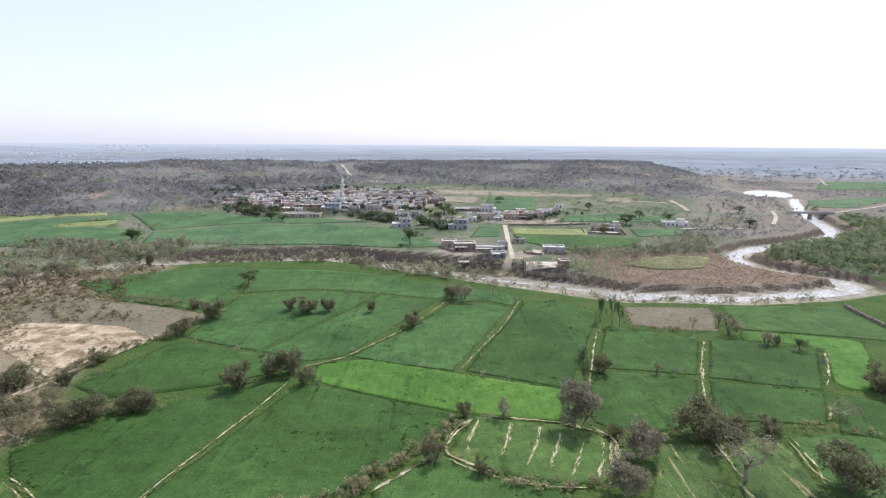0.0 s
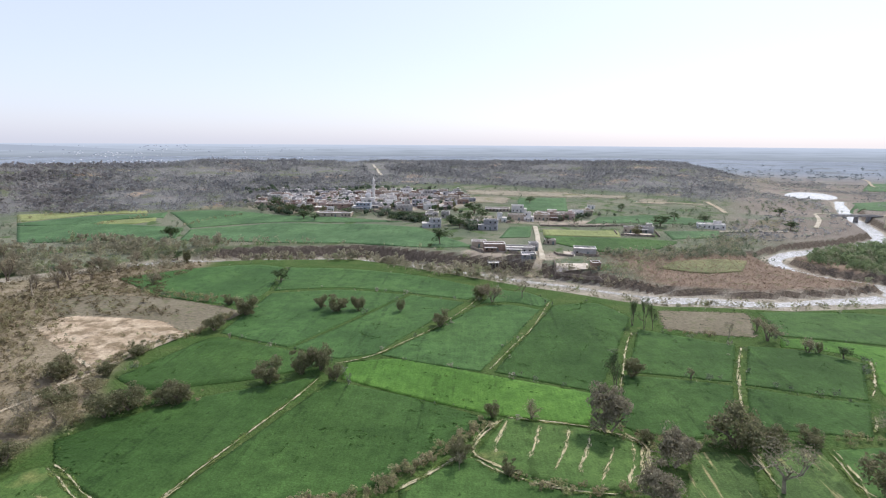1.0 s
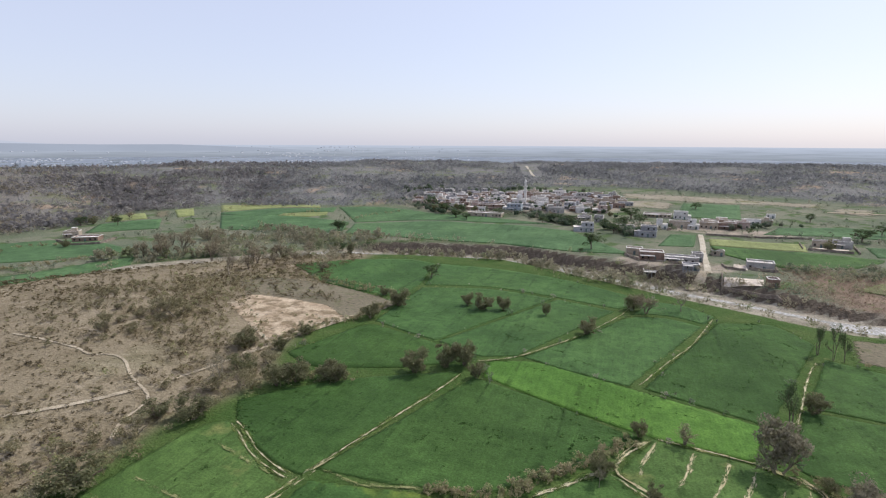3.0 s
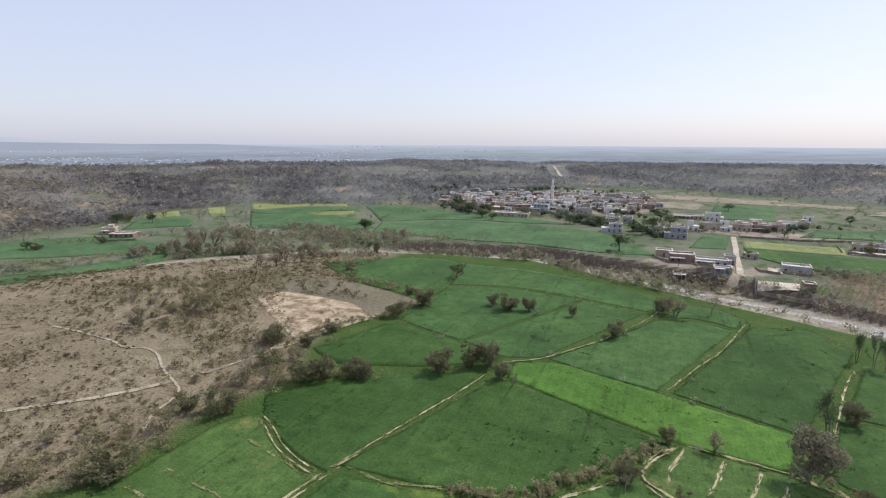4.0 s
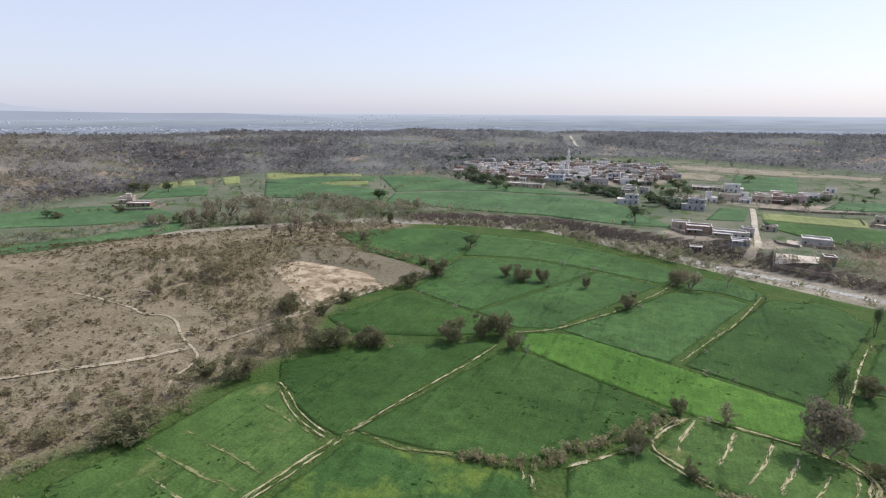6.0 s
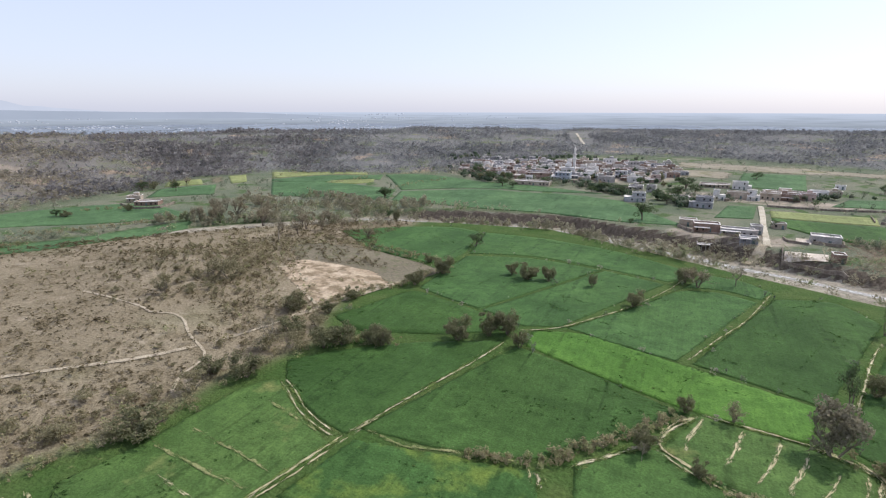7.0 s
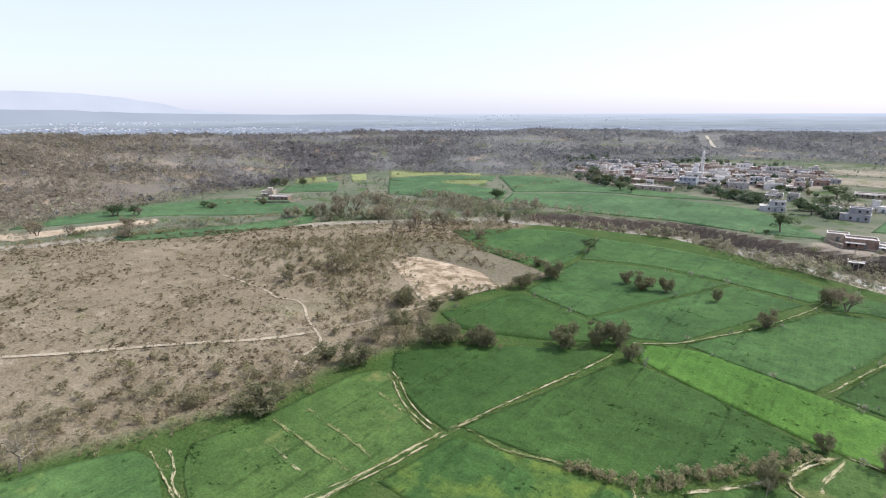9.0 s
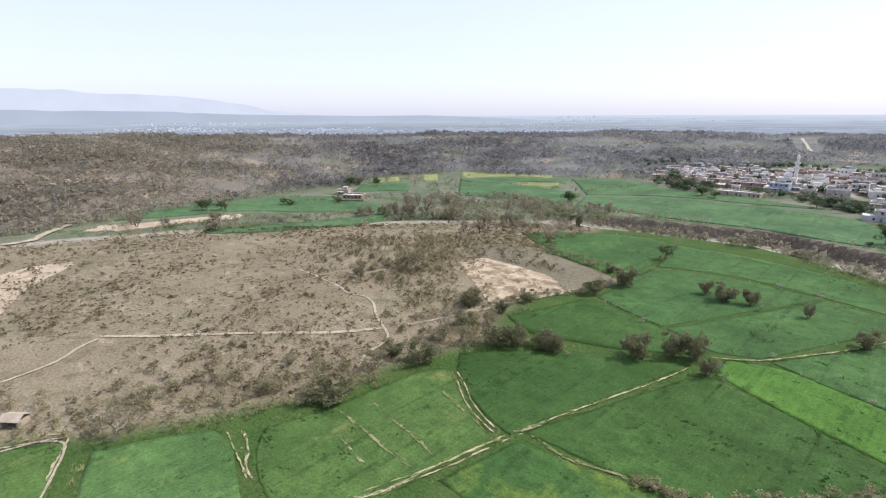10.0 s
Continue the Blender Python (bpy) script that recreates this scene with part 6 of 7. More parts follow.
def hut(x, y, yaw):
    """A small pale shelter: cloth roof on poles over a low earth wall."""
    root = new("field_hut")
    root.matrix_basis = pose(x, y, float(land(x, y)), 0, 0, yaw)
    tagged(root, "small tan shelter of cloth and mud at the waste edge", "hut")
    part("wall", *boxes((-1.9, 1.9, 1.3, 1.55, -0.3, 1.5), (-1.9, -1.65, -1.3, 1.3, -0.3, 1.4), (1.65, 1.9, -1.3, 1.3, -0.3, 1.4)), PLASTER["tan"], root)
    ridge = [(-2.3, -1.8, 1.5), (2.3, -1.8, 1.55), (2.3, 0, 2.4), (-2.3, 0, 2.35), (-2.3, 1.9, 1.6), (2.3, 1.9, 1.55)]
    under = [(a, b, c - 0.06) for a, b, c in ridge]
    part("roof", ridge + under, [(0, 1, 2, 3), (3, 2, 5, 4), (7, 6, 9, 8), (8, 9, 10, 11), (0, 6, 7, 1), (4, 5, 11, 10)], PLASTER["tan"], root, "sagging tan cloth roof")
    for px in (-2.0, 2.0):
        part("pole", *box(px - 0.06, px + 0.06, -1.7, -1.58, -0.3, 1.55), BARK, root)


hut(-127.0, 8.2, 40)
# ---- single trees ----
plant("dark", -51.1, 122.0, 7.2, 7.8)
plant("dark", -44.7, 128.6, 7.6, 5.4)
plant("dark", -40.2, 131.0, 7.4, 6.6)
plant("dark", -34.7, 124.6, 4.9, 4.1)
plant("dark", -10.3, 168.1, 6.3, 6.3)
plant("dark", -55.5, 184.4, 5.6, 4.6)
plant("dark", -48.8, 181.8, 7.0, 7.2)
plant("dark", -41.5, 183.3, 5.5, 4.9)
plant("dark", -25.7, 182.9, 4.9, 3.2)
plant("dark", -82.9, 158.6, 6.8, 6.7)
plant("dark", -79.6, 174.6, 8.0, 8.3)
plant("dark", -91.1, 186.5, 4.3, 4.0)
plant("dark", -68.0, 110.8, 5.4, 5.4)
plant("dark", -81.0, 103.0, 6.2, 6.5)
plant("dark", -77.4, 106.6, 7.6, 7.4)
plant("shrub", -105.7, 120.6, 6.6, 6.6)
plant("shrub", -90.9, 113.7, 4.6, 5.0)
plant("dark", -94.7, 123.4, 4.8, 4.5)
plant("dark", -95.1, 137.3, 4.6, 5.2)
plant("dark", -70.6, 110.4, 5.0, 6.0)
plant("dark", -94.6, 107.2, 4.9, 8.1)
plant("dark", 5.1, 108.6, 4.9, 3.4)
plant("sparse", 13.7, 108.7, 4.9, 4.4)
plant("dark", -1.7, 92.0, 5.4, 4.6)
plant("dark", 7.5, 88.0, 3.7, 2.9)
plant("dark", 54.3, 100.6, 8.4, 11.0)
plant("greybush", 38.6, 92.6, 8.6, 8.6)
plant("greybush", 33.0, 82.2, 6.8, 7.4)
plant("dark", 72.3, 83.4, 9.6, 10.4)
plant("bare", 56.2, 86.0, 10.6, 12.0)
plant("round", 106.9, 148.9, 4.1, 4.8)
plant("sparse", 99.6, 153.3, 5.1, 6.0)
plant("dark", 102.8, 153.3, 4.0, 2.0)
plant("sparse", 57.5, 131.7, 3.8, 2.3)
plant("tall", 36.2, 124.1, 10.1, 6.5)
plant("dark", 42.9, 133.0, 6.1, 5.4)
plant("greybush", 29.4, 104.4, 10.8, 8.4)
plant("tall", 54.5, 173.6, 9.3, 5.6)
plant("tall", 57.5, 170.7, 11.4, 5.9)
plant("tall", 59.8, 169.6, 9.4, 2.8)
plant("bare", 81.8, 164.0, 5.8, 4.0)
plant("sparse", 92.8, 162.0, 7.5, 6.9)
plant("sparse", 94.2, 171.3, 6.0, 4.2)
plant("bare", 90.1, 107.7, 5.0, 7.0)
plant("dark", 110.2, 122.4, 7.9, 8.7)
plant("dark", 61.6, 101.2, 4.4, 5.5)
plant("dark", 69.9, 102.6, 3.9, 5.4)
plant("dark", 36.6, 101.0, 3.5, 3.1)
plant("dark", 42.9, 98.9, 3.0, 5.1)
plant("round", -83.1, 219.2, 6.7, 8.5)
plant("round", -189.2, 317.8, 6.3, 11.7)
plant("round", -18.8, 297.4, 10.5, 12.0)
plant("round", 52.4, 496.0, 6.4, 9.4)
plant("round", 135.0, 385.6, 8.8, 12.9)
plant("dark", 108.1, 351.0, 7.3, 6.2)
plant("round", 221.8, 378.8, 7.0, 10.1)
plant("round", 43.3, 308.5, 4.4, 4.6)
plant("round", -23.4, 285.6, 2.9, 3.0)
plant("sparse", 8.2, 197.5, 7.5, 9.4)
plant("bare", 20.3, 204.7, 8.5, 7.6)
plant("dark", 3.9, 201.2, 6.5, 6.5)
plant("bare", -1.7, 88.4, 4.1, 2.2)
plant("round", 251.1, 446.9, 7.7, 10.7)
plant("round", 74.1, 387.7, 4.6, 5.8)
plant("round", 127.0, 460.0, 6.9, 7.0)
plant("round", 172.2, 401.8, 7.0, 11.0)
plant("round", 154.2, 412.0, 7.2, 8.3)
plant("round", 7.2, 400.7, 6.5, 10.9)
plant("round", -3.4, 374.8, 9.4, 11.8)
plant("round", -8.9, 354.2, 7.0, 9.7)
plant("round", 0.7, 420.4, 9.1, 15.0)
plant("round", -15.2, 367.4, 8.0, 7.7)
plant("round", -38.4, 381.0, 7.0, 10.4)
plant("round", -52.0, 390.8, 5.9, 9.9)
plant("round", -58.9, 380.4, 5.0, 8.9)
plant("round", -97.7, 405.5, 6.1, 9.6)
plant("round", -126.6, 386.6, 6.7, 11.1)
plant("round", -149.8, 423.4, 8.2, 14.1)
plant("round", -170.3, 447.9, 10.6, 13.0)
plant("round", -115.9, 378.8, 4.9, 7.5)
plant("dark", -89.1, 57.0, 5.1, 9.9)
plant("shrub", -91.9, 52.4, 4.3, 5.1)
plant("shrub", -94.1, 72.7, 5.2, 6.9)
plant("dark", -87.9, 83.0, 6.1, 8.4)
plant("dark", -95.9, 80.6, 4.4, 6.6)
plant("shrub", -87.6, 99.6, 4.9, 7.6)
plant("shrub", -94.4, 95.6, 4.2, 7.0)
plant("dark", -105.6, 121.3, 6.2, 7.1)
plant("shrub", -143.7, 133.3, 8.6, 8.5)
plant("shrub", -150.7, 132.3, 6.9, 7.4)
plant("shrub", -152.5, 112.8, 7.6, 6.2)
plant("round", -337.9, 130.3, 7.2, 11.4)
plant("round", -330.4, 138.9, 6.5, 8.3)
plant("sparse", -292.7, 118.1, 9.0, 8.7)
plant("sparse", -322.7, 86.3, 8.3, 12.7)
plant("bare", -105.7, 19.9, 9.7, 9.0)
plant("bare", -93.3, 96.7, 10.0, 7.6)
plant("round", -326.0, 179.9, 4.7, 6.3)
plant("round", -189.1, 316.2, 7.8, 10.1)
plant("sparse", -228.8, 208.3, 11.6, 8.9)
plant("sparse", -226.0, 219.6, 13.3, 10.0)
plant("sparse", -240.5, 205.2, 10.3, 9.1)
plant("sparse", -204.4, 214.4, 12.6, 8.6)
plant("bare", -170.4, 188.8, 11.4, 12.5)
plant("sparse", -182.2, 220.4, 9.4, 10.3)
plant("sparse", -177.2, 234.3, 9.9, 8.5)
plant("sparse", -169.9, 251.4, 8.4, 8.8)
plant("round", -156.8, 266.6, 5.3, 5.2)
plant("dark", -142.7, 251.1, 7.8, 3.7)
plant("shrub", -117.5, 29.6, 3.3, 7.6)
plant("sparse", -280.5, 113.7, 7.1, 12.8)
plant("shrub", -102.4, 49.5, 3.4, 6.6)
plant("shrub", -112.5, 46.3, 2.8, 5.9)
plant("shrub", -102.6, 64.5, 2.7, 4.9)
plant("shrub", -111.3, 60.4, 2.6, 6.1)
plant("round", -374.1, 269.8, 7.0, 9.5)
plant("dark", -371.8, 277.8, 6.0, 6.8)
plant("round", -348.4, 278.5, 7.6, 8.2)
plant("sparse", -369.5, 307.1, 6.2, 8.8)
plant("sparse", -250.7, 224.2, 10.6, 7.5)
plant("sparse", -252.1, 234.9, 9.3, 7.1)
plant("sparse", -258.5, 253.6, 7.6, 6.8)
plant("sparse", -241.0, 252.3, 8.9, 7.5)
plant("sparse", -212.5, 226.1, 8.5, 6.1)
# more half-bare trees along the river bend and the western terrace
for kind, x, y, h, w in (("sparse", -235.4, 208.7, 8.2, 6.4), ("sparse", -245.8, 223.6, 8.8, 7.0), ("sparse", -216.5, 232.2, 10.5, 5.6), ("sparse", -178.5, 198.9, 7.6, 6.2), ("sparse", -170.4, 201.9, 8.4, 6.8),
                         ("sparse", -176.5, 215.7, 8.2, 6.6), ("sparse", -166.7, 216.0, 7.4, 6.4), ("sparse", -160.6, 224.8, 6.2, 5.4), ("sparse", -135.3, 211.2, 6.4, 6.4), ("round", -336.0, 132.2, 6.6, 8.8),
                         ("sparse", -327.2, 140.3, 6.4, 8.0), ("dark", -320.9, 182.3, 4.4, 6.2), ("dark", -307.6, 211.2, 5.0, 5.6), ("sparse", -315.3, 86.1, 7.6, 9.0), ("sparse", -304.7, 96.7, 7.0, 6.4),
                         ("sparse", -296.1, 122.2, 7.6, 6.8), ("sparse", -384.6, 276.7, 7.4, 6.0), ("dark", -364.0, 289.0, 7.2, 5.2)):
    plant(kind, x, y, h, w)
# ---- village houses and farmsteads ----
house(-201.7, 532.7, 15.8, 9.0, 3.1, 4, "white", 1)
house(-185.7, 514.6, 12.9, 7.7, 4.6, 7, "pink", 1)
house(-181.2, 532.8, 10.8, 6.5, 3.8, 17, "white", 1)
house(-160.4, 486.0, 15.3, 9.0, 5.0, 13, "white", 2)
house(-144.6, 444.3, 11.0, 6.6, 4.2, 3, "cement", 1)
house(-143.0, 461.3, 8.3, 5.0, 6.6, 9, "brick", 2)
house(-116.2, 437.6, 31.4, 9.0, 5.5, 9, "brick", 2)
house(-122.9, 487.7, 9.2, 5.5, 3.8, 2, "white", 1)
house(-116.8, 426.3, 5.7, 5.0, 3.3, 14, "white", 1)
house(-106.0, 398.7, 26.5, 9.0, 3.3, 1, "tan", 1)
house(-109.0, 489.7, 15.0, 9.0, 5.4, 5, "white", 2)
house(-87.2, 493.1, 9.1, 5.5, 5.7, 6, "white", 2)
house(-72.6, 450.4, 13.2, 7.9, 4.0, 4, "white", 1)
house(-66.5, 539.9, 15.7, 9.0, 6.6, 6, "white", 2)
house(-47.1, 526.2, 13.5, 8.1, 6.6, 8, "cement", 2)
house(-57.0, 434.5, 12.7, 7.6, 4.6, 14, "cement", 1)
house(-47.3, 461.3, 11.9, 7.1, 5.5, -1, "blue", 2)
house(-23.2, 445.0, 11.4, 6.9, 6.1, 5, "pink", 2)
house(-28.2, 357.5, 12.7, 7.6, 5.8, 7, "blue", 2)
house(-31.4, 402.3, 9.5, 5.7, 3.6, -1, "cement", 1)
house(-20.8, 399.6, 6.0, 5.0, 4.8, -8, "cement", 1)
house(-2.1, 371.1, 11.2, 6.7, 3.0, 10, "cement", 1)
house(10.2, 352.3, 12.9, 7.7, 6.6, -5, "grey", 2)
house(20.1, 437.9, 19.7, 9.0, 2.9, -5, "tan", 1)
house(21.0, 383.0, 6.6, 5.0, 6.6, 6, "white", 2)
house(32.6, 396.5, 12.8, 7.0, 4.6, -1, "tan", 1)
house(41.4, 394.2, 7.2, 6.0, 6.4, -4, "white", 2)
house(51.6, 402.0, 11.6, 7.0, 4.6, -3, "tan", 1)
house(63.4, 404.5, 10.8, 7.0, 4.8, -5, "brick", 1)
house(61.3, 421.5, 23.2, 9.0, 3.7, 0, "tan", 1)
house(37.8, 438.5, 12.2, 8.0, 5.6, -4, "white", 2)
house(74.0, 414.0, 9.6, 7.0, 4.6, -8, "pink", 1)
house(84.7, 436.5, 10.0, 6.0, 3.6, -2, "white", 1)
house(95.0, 443.2, 8.3, 5.0, 2.9, -10, "tan", 1)
house(104.3, 474.5, 6.3, 5.0, 2.9, -16, "white", 1)
house(3.6, 293.5, 8.0, 6.0, 3.4, 2, "tan", 1)
house(11.7, 282.5, 11.3, 7.0, 4.2, 4, "brick", 1)
house(24.9, 280.5, 14.2, 6.5, 3.4, -2, "cement", 1)
house(33.4, 288.0, 5.0, 5.0, 4.4, 2, "cement", 1)
house(12.5, 267.6, 9.0, 5.0, 2.9, 3, "cement", 1)
house(28.5, 266.0, 7.3, 5.0, 2.9, 0, "grey", 1)
house(45.5, 309.5, 6.1, 5.0, 2.9, 1, "tan", 1)
house(60.6, 284.2, 11.4, 7.5, 3.8, -6, "cement", 1)
house(58.5, 249.1, 4.2, 5.0, 3.5, -0, "brick", 1)
house(107.2, 361.8, 9.3, 5.6, 4.0, -18, "tan", 1)
house(117.0, 362.8, 10.2, 6.1, 4.3, -4, "cement", 1)
house(169.3, 383.5, 17.9, 9.0, 3.3, -16, "white", 1)
house(-315.6, 230.9, 14.3, 8.6, 2.9, 32, "brick", 1)
house(-336.0, 236.5, 8.5, 5.5, 4.2, 34, "tan", 1)
boundary_wall([(-331.0, 222.0), (-308.4, 216.2), (-296.1, 224.6), (-303.0, 240.0)], 1.5)
house(-92.2, 433.9, 15.2, 9.0, 6.2, 0, "bluewash", 2)
house(-69.5, 521.1, 11.1, 6.6, 3.5, 3, "tan", 1)
house(-87.4, 532.7, 7.4, 5.0, 4.8, 11, "tan", 1)
house(-77.2, 481.3, 10.8, 6.5, 4.1, -3, "cement", 1)
house(-139.6, 555.8, 7.9, 5.0, 3.9, 16, "brick", 1)
house(-17.8, 471.3, 6.6, 5.0, 3.7, -8, "grey", 1)
house(-71.5, 510.4, 9.3, 5.6, 4.3, 8, "brick", 1)
house(-95.5, 485.9, 6.9, 5.0, 3.8, 6, "brick", 1)
house(-103.3, 531.3, 10.7, 6.4, 3.9, 4, "white", 1)
house(-29.3, 508.6, 7.9, 5.0, 3.7, -6, "tan", 1)
house(-108.0, 511.4, 7.6, 5.0, 4.2, 4, "tan", 1)
house(-114.5, 468.2, 6.1, 5.0, 3.1, 6, "cement", 1)
house(-164.0, 553.8, 8.5, 5.1, 4.2, 4, "tan", 1)
house(-176.5, 520.7, 10.4, 6.2, 5.0, 4, "grey", 2)
house(-23.4, 490.8, 5.8, 5.0, 2.9, -0, "grey", 1)
house(-136.9, 472.8, 7.4, 5.0, 3.5, 10, "tan", 1)
house(-50.6, 492.3, 6.7, 5.0, 3.7, 11, "brick", 1)
house(-86.8, 474.2, 10.2, 6.1, 3.9, 7, "tan", 1)
house(-36.5, 478.5, 9.0, 5.4, 3.4, -0, "tan", 1)
house(-33.2, 453.3, 10.0, 6.0, 2.9, 10, "brick", 1)
house(-125.4, 522.4, 8.5, 5.1, 4.5, 1, "white", 1)
house(-99.3, 473.9, 9.4, 5.7, 2.9, 6, "brick", 1)
house(-154.7, 501.8, 7.1, 5.0, 4.3, 18, "brick", 1)
house(-36.6, 544.4, 10.1, 6.0, 5.0, 1, "grey", 2)
house(-59.9, 466.5, 7.8, 5.0, 3.8, 8, "cement", 1)
house(-174.4, 551.1, 6.9, 5.0, 5.4, 5, "cement", 2)
house(-157.8, 547.3, 10.4, 6.2, 4.4, 16, "grey", 1)
house(-43.3, 448.9, 7.7, 5.0, 3.6, -3, "brick", 1)
house(-32.5, 562.0, 10.6, 6.4, 4.0, -5, "tan", 1)
house(-36.1, 496.1, 9.4, 5.6, 4.3, 7, "cement", 1)
house(-36.0, 530.0, 6.5, 5.0, 4.0, -1, "brick", 1)
house(-25.2, 547.8, 12.0, 7.2, 3.2, -2, "grey", 1)
house(-69.2, 562.8, 9.4, 5.6, 4.8, 7, "grey", 1)
house(-51.1, 540.6, 8.7, 5.2, 4.5, 10, "white", 1)
house(-147.3, 483.3, 6.2, 5.0, 3.4, 6, "white", 1)
house(-103.5, 501.7, 9.5, 5.7, 4.4, 16, "tan", 1)
house(-189.2, 554.9, 11.9, 7.1, 3.4, 2, "white", 1)
house(-20.7, 463.2, 7.3, 5.0, 2.9, 7, "white", 1)
house(-107.6, 547.8, 7.0, 5.0, 4.6, 11, "grey", 1)
house(-74.0, 465.4, 7.0, 5.0, 3.3, 3, "tan", 1)
house(-132.7, 458.7, 6.4, 5.0, 3.1, 14, "cement", 1)
house(-123.7, 512.8, 11.7, 7.0, 4.7, 1, "grey", 1)
house(-200.5, 552.9, 7.3, 5.0, 3.8, 18, "cement", 1)
house(-39.2, 515.3, 8.4, 5.0, 3.5, 7, "cement", 1)
house(-56.0, 556.4, 7.4, 5.0, 4.4, 8, "brick", 1)
house(-95.8, 556.0, 8.3, 5.0, 4.9, -0, "tan", 1)
house(-56.5, 510.4, 10.4, 6.3, 4.8, 1, "cement", 1)
house(-150.8, 564.6, 8.4, 5.0, 5.2, 19, "grey", 2)
house(-119.5, 460.8, 10.0, 6.0, 2.9, 9, "grey", 1)
house(-13.7, 537.7, 7.1, 5.0, 4.2, 7, "brick", 1)
house(-84.4, 552.2, 6.6, 5.0, 5.2, 1, "white", 2)
house(-49.2, 478.5, 10.7, 6.4, 3.5, 10, "tan", 1)
house(-162.8, 518.4, 10.2, 6.1, 3.7, 5, "brick", 1)
house(-62.9, 481.4, 6.0, 5.0, 4.4, 8, "white", 1)
house(-151.3, 533.3, 7.5, 5.0, 4.2, 1, "tan", 1)
house(-197.2, 526.3, 12.6, 7.5, 4.7, 6, "brick", 1)
house(-132.4, 499.2, 7.0, 5.0, 4.2, -0, "cement", 1)
house(-115.4, 535.7, 9.3, 5.6, 3.6, 6, "brick", 1)
house(-173.5, 510.7, 8.1, 5.0, 3.3, 9, "white", 1)
house(-190.1, 547.5, 11.9, 7.2, 5.3, 21, "grey", 2)
house(-171.5, 538.1, 11.9, 7.2, 3.3, 19, "cement", 1)
house(-139.2, 524.8, 6.9, 5.0, 4.3, 16, "brick", 1)
house(-19.2, 518.7, 6.8, 5.0, 4.7, 10, "brick", 1)
house(-134.1, 542.8, 9.8, 5.9, 4.7, 15, "cement", 1)
house(-17.7, 564.7, 7.4, 5.0, 3.6, -5, "cement", 1)
# smaller houses crowded between the larger ones
rng = np.random.default_rng(5)
taken = [tuple(o.location[:2]) for o in bpy.data.objects if o.parent is None and o.name.startswith("house")]
for _ in range(900):
    a, q = rng.uniform(0, 2 * math.pi), math.sqrt(rng.uniform(0, 1))
    x, y = -104 + 100 * q * math.cos(a), 490 + 66 * q * math.sin(a)
    if min(math.hypot(x - u, (y - w) * 1.3) for u, w in taken) < 10.5 or y < 425 - 0.35 * (x + 60) or math.hypot(x + 93, y - 471) < 13 or len(taken) > 205:
        continue
    taken.append((x, y))
    house(x, y, rng.uniform(6.5, 12.5), rng.uniform(5, 8), rng.uniform(2.9, 5.0), rng.uniform(-4, 18), str(rng.choice(["white", "tan", "brick", "cement", "grey", "pink"])), 1)
mosque(-94.2, 470.6, -89.9, 474.5)
boundary_wall([(153.0, 193.3), (151.1, 183.1), (149.6, 169.3), (147.7, 155.8)], 1.3)
boundary_wall([(39.9, 250.2), (54.0, 242.6), (58.7, 240.1), (60.1, 237.7)], 1.6)
boundary_wall([(39.9, 250.2), (40.6, 258.6)], 1.8)
boundary_wall([(17.4, 265.1), (24.0, 264.6), (31.5, 264.0)], 1.9)
boundary_wall([(97.0, 348.1), (118.2, 345.8)], 1.4)
for run, tall in (([(-1, 287), (4, 279), (6, 275)], 1.5), ([(18.5, 275.5), (33.5, 274.5)], 1.3), ([(55, 279), (66.5, 277.5), (68, 287)], 1.4), ([(44, 283), (45, 276), (53, 274.8)], 1.2),
                  ([(-150, 446), (-128, 438), (-100, 424), (-78, 420)], 1.8), ([(-60, 424), (-40, 410), (-30, 394)], 1.7), ([(24, 376), (30, 388)], 1.6), ([(47, 372), (80, 378), (110, 386)], 1.2), ([(95, 350), (97, 366)], 1.3), ([(121, 345), (124, 364)], 1.3)):
    boundary_wall(run, tall)
yard([(40.5, 250.4), (54.7, 246.2)], [(41.3, 256.2), (57.4, 258.9)])
yard([(47.9, 275.1), (54.1, 276.2)], [(49.9, 287.7), (55.8, 288.8)])
yard([(7.6, 278.6), (18.8, 277.3)], [(9.1, 289.7), (19.4, 286.7)])
yard([(18.8, 277.3), (33.0, 276.8)], [(19.2, 283.5), (33.9, 284.6)])
yard([(98.8, 346.3), (116.5, 347.6)], [(101.6, 356.6), (119.2, 356.0)])
plant("dark", -159.1, 426.1, 5.7, 6.5)
plant("round", -132.9, 481.8, 5.1, 5.0)
plant("round", -123.1, 529.7, 7.4, 7.6)
plant("sparse", -149.9, 431.9, 5.3, 5.0)
plant("dark", -121.9, 420.5, 5.1, 4.8)
plant("sparse", -59.2, 417.7, 4.2, 4.7)
plant("dark", -14.1, 427.0, 4.4, 4.3)
plant("sparse", -161.2, 448.8, 5.4, 4.8)
plant("round", -136.2, 532.7, 4.1, 4.9)
plant("dark", -129.8, 475.8, 5.2, 6.0)
plant("round", -131.3, 417.9, 7.4, 6.9)
plant("dark", -154.8, 440.1, 4.6, 5.0)
plant("round", -30.7, 428.7, 6.0, 6.7)
plant("dark", -139.1, 427.3, 7.0, 6.3)
plant("dark", -69.2, 441.1, 4.3, 3.5)
plant("dark", -162.4, 541.9, 5.7, 6.2)
plant("sparse", -74.2, 421.8, 5.6, 4.7)
plant("dark", -18.7, 450.0, 7.4, 8.7)
plant("sparse", -164.2, 469.7, 6.6, 5.4)

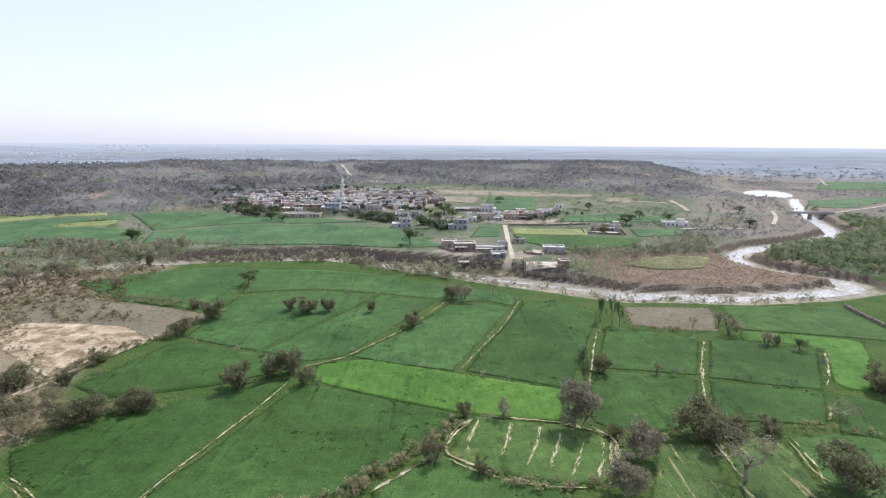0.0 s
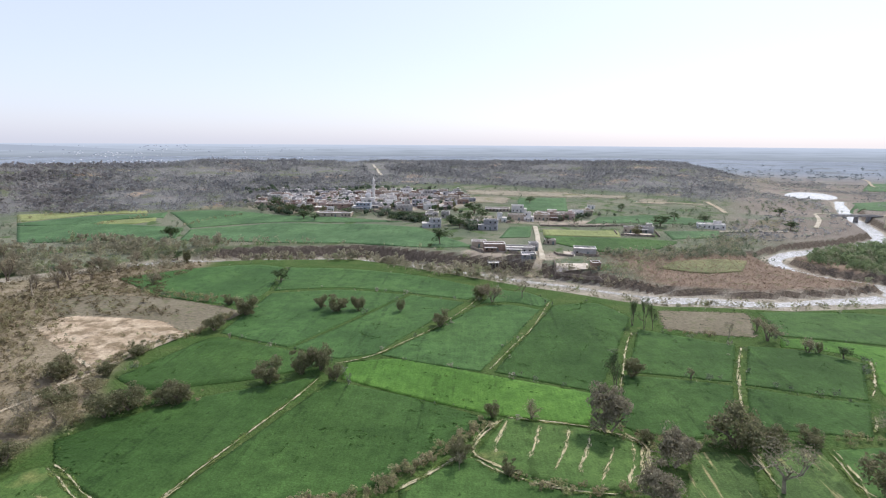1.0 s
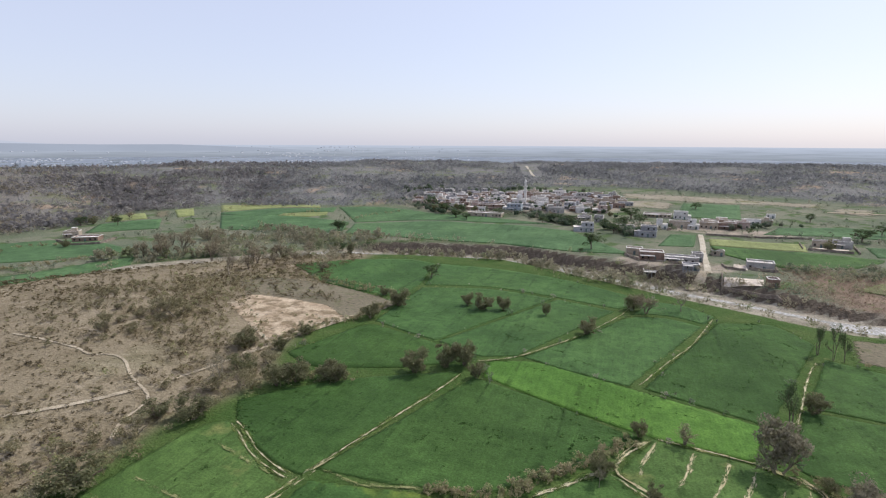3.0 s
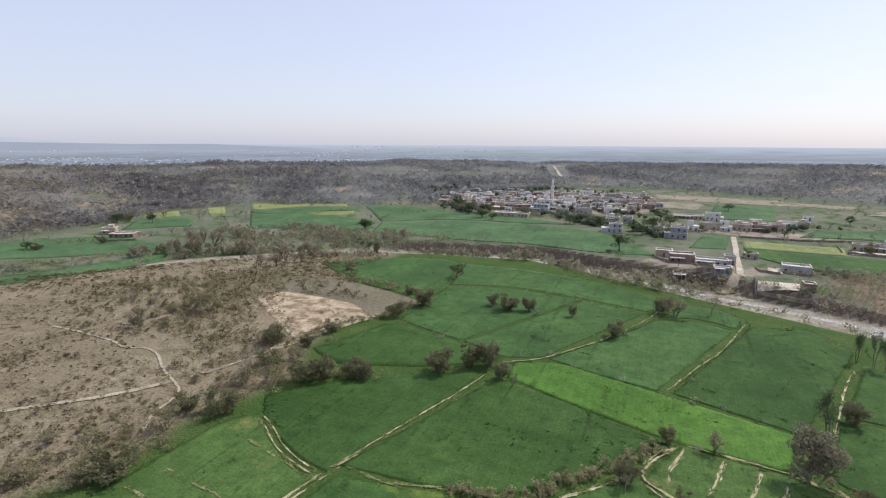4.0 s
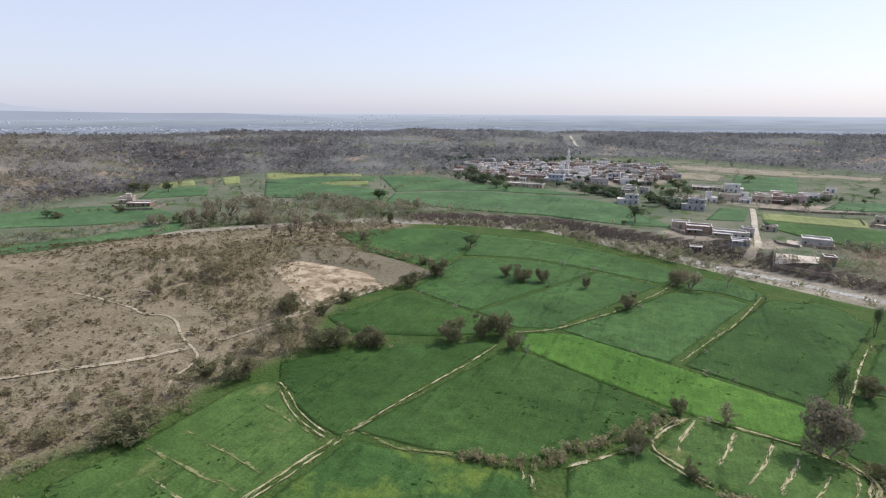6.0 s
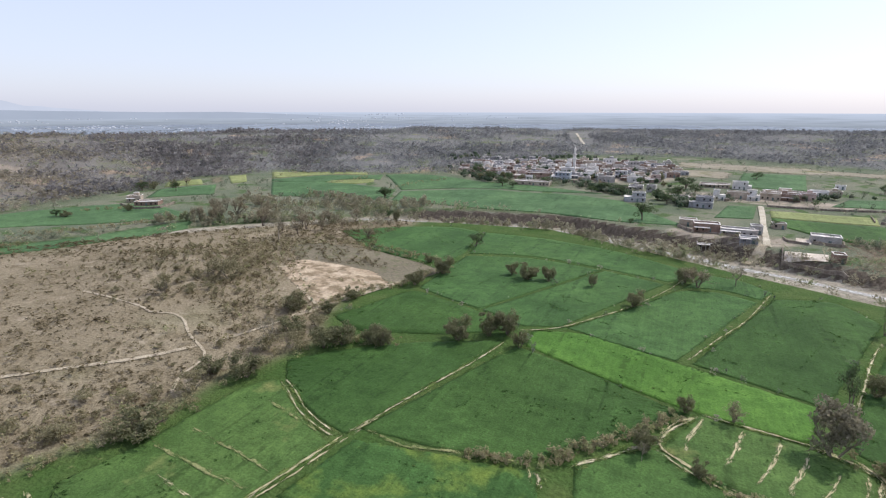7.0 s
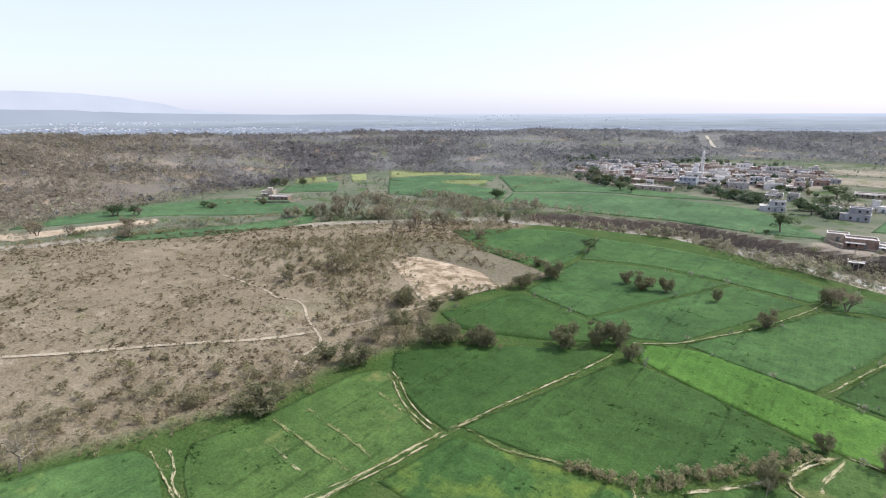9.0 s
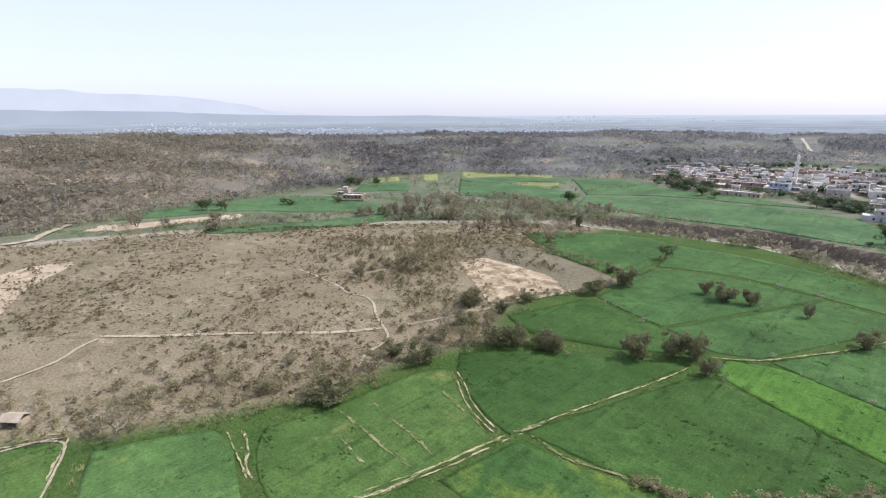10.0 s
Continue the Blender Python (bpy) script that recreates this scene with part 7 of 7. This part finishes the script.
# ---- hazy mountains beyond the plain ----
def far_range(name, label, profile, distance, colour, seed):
    # haze painted in: the range glows in one pale colour
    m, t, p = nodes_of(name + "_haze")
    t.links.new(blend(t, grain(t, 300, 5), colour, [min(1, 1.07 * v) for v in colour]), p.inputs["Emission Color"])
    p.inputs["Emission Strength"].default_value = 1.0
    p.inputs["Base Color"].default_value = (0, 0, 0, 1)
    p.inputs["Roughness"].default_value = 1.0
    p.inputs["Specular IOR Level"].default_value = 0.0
    rng = np.random.default_rng(seed)
    b = np.linspace(profile[0][0], profile[-1][0], 160)
    e = np.interp(b, [q[0] for q in profile], [q[1] for q in profile])
    e = e + np.interp(b, np.linspace(b[0], b[-1], 50), rng.normal(0, 0.05, 50)) * (e > 0.15)
    v = []
    for bb, ee in zip(np.radians(b), e):
        top = 60 + distance * math.tan(radians(ee))
        for k, (dd, zz) in enumerate(((-250, -60), (0, top), (200, -60))):
            v.append(((distance + dd) * math.sin(bb), (distance + dd) * math.cos(bb), zz))
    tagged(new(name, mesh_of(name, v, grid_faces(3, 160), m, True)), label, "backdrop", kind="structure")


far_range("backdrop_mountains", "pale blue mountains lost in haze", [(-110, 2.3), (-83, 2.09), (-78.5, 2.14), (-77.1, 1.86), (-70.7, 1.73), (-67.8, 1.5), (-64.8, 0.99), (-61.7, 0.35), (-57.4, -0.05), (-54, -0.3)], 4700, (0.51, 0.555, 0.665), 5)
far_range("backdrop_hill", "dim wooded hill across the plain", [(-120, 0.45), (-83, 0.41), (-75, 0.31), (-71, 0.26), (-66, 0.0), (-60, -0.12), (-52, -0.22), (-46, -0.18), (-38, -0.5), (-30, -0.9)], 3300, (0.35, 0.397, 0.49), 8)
# the far plain: it glows, with haze painted in as paling to the horizon
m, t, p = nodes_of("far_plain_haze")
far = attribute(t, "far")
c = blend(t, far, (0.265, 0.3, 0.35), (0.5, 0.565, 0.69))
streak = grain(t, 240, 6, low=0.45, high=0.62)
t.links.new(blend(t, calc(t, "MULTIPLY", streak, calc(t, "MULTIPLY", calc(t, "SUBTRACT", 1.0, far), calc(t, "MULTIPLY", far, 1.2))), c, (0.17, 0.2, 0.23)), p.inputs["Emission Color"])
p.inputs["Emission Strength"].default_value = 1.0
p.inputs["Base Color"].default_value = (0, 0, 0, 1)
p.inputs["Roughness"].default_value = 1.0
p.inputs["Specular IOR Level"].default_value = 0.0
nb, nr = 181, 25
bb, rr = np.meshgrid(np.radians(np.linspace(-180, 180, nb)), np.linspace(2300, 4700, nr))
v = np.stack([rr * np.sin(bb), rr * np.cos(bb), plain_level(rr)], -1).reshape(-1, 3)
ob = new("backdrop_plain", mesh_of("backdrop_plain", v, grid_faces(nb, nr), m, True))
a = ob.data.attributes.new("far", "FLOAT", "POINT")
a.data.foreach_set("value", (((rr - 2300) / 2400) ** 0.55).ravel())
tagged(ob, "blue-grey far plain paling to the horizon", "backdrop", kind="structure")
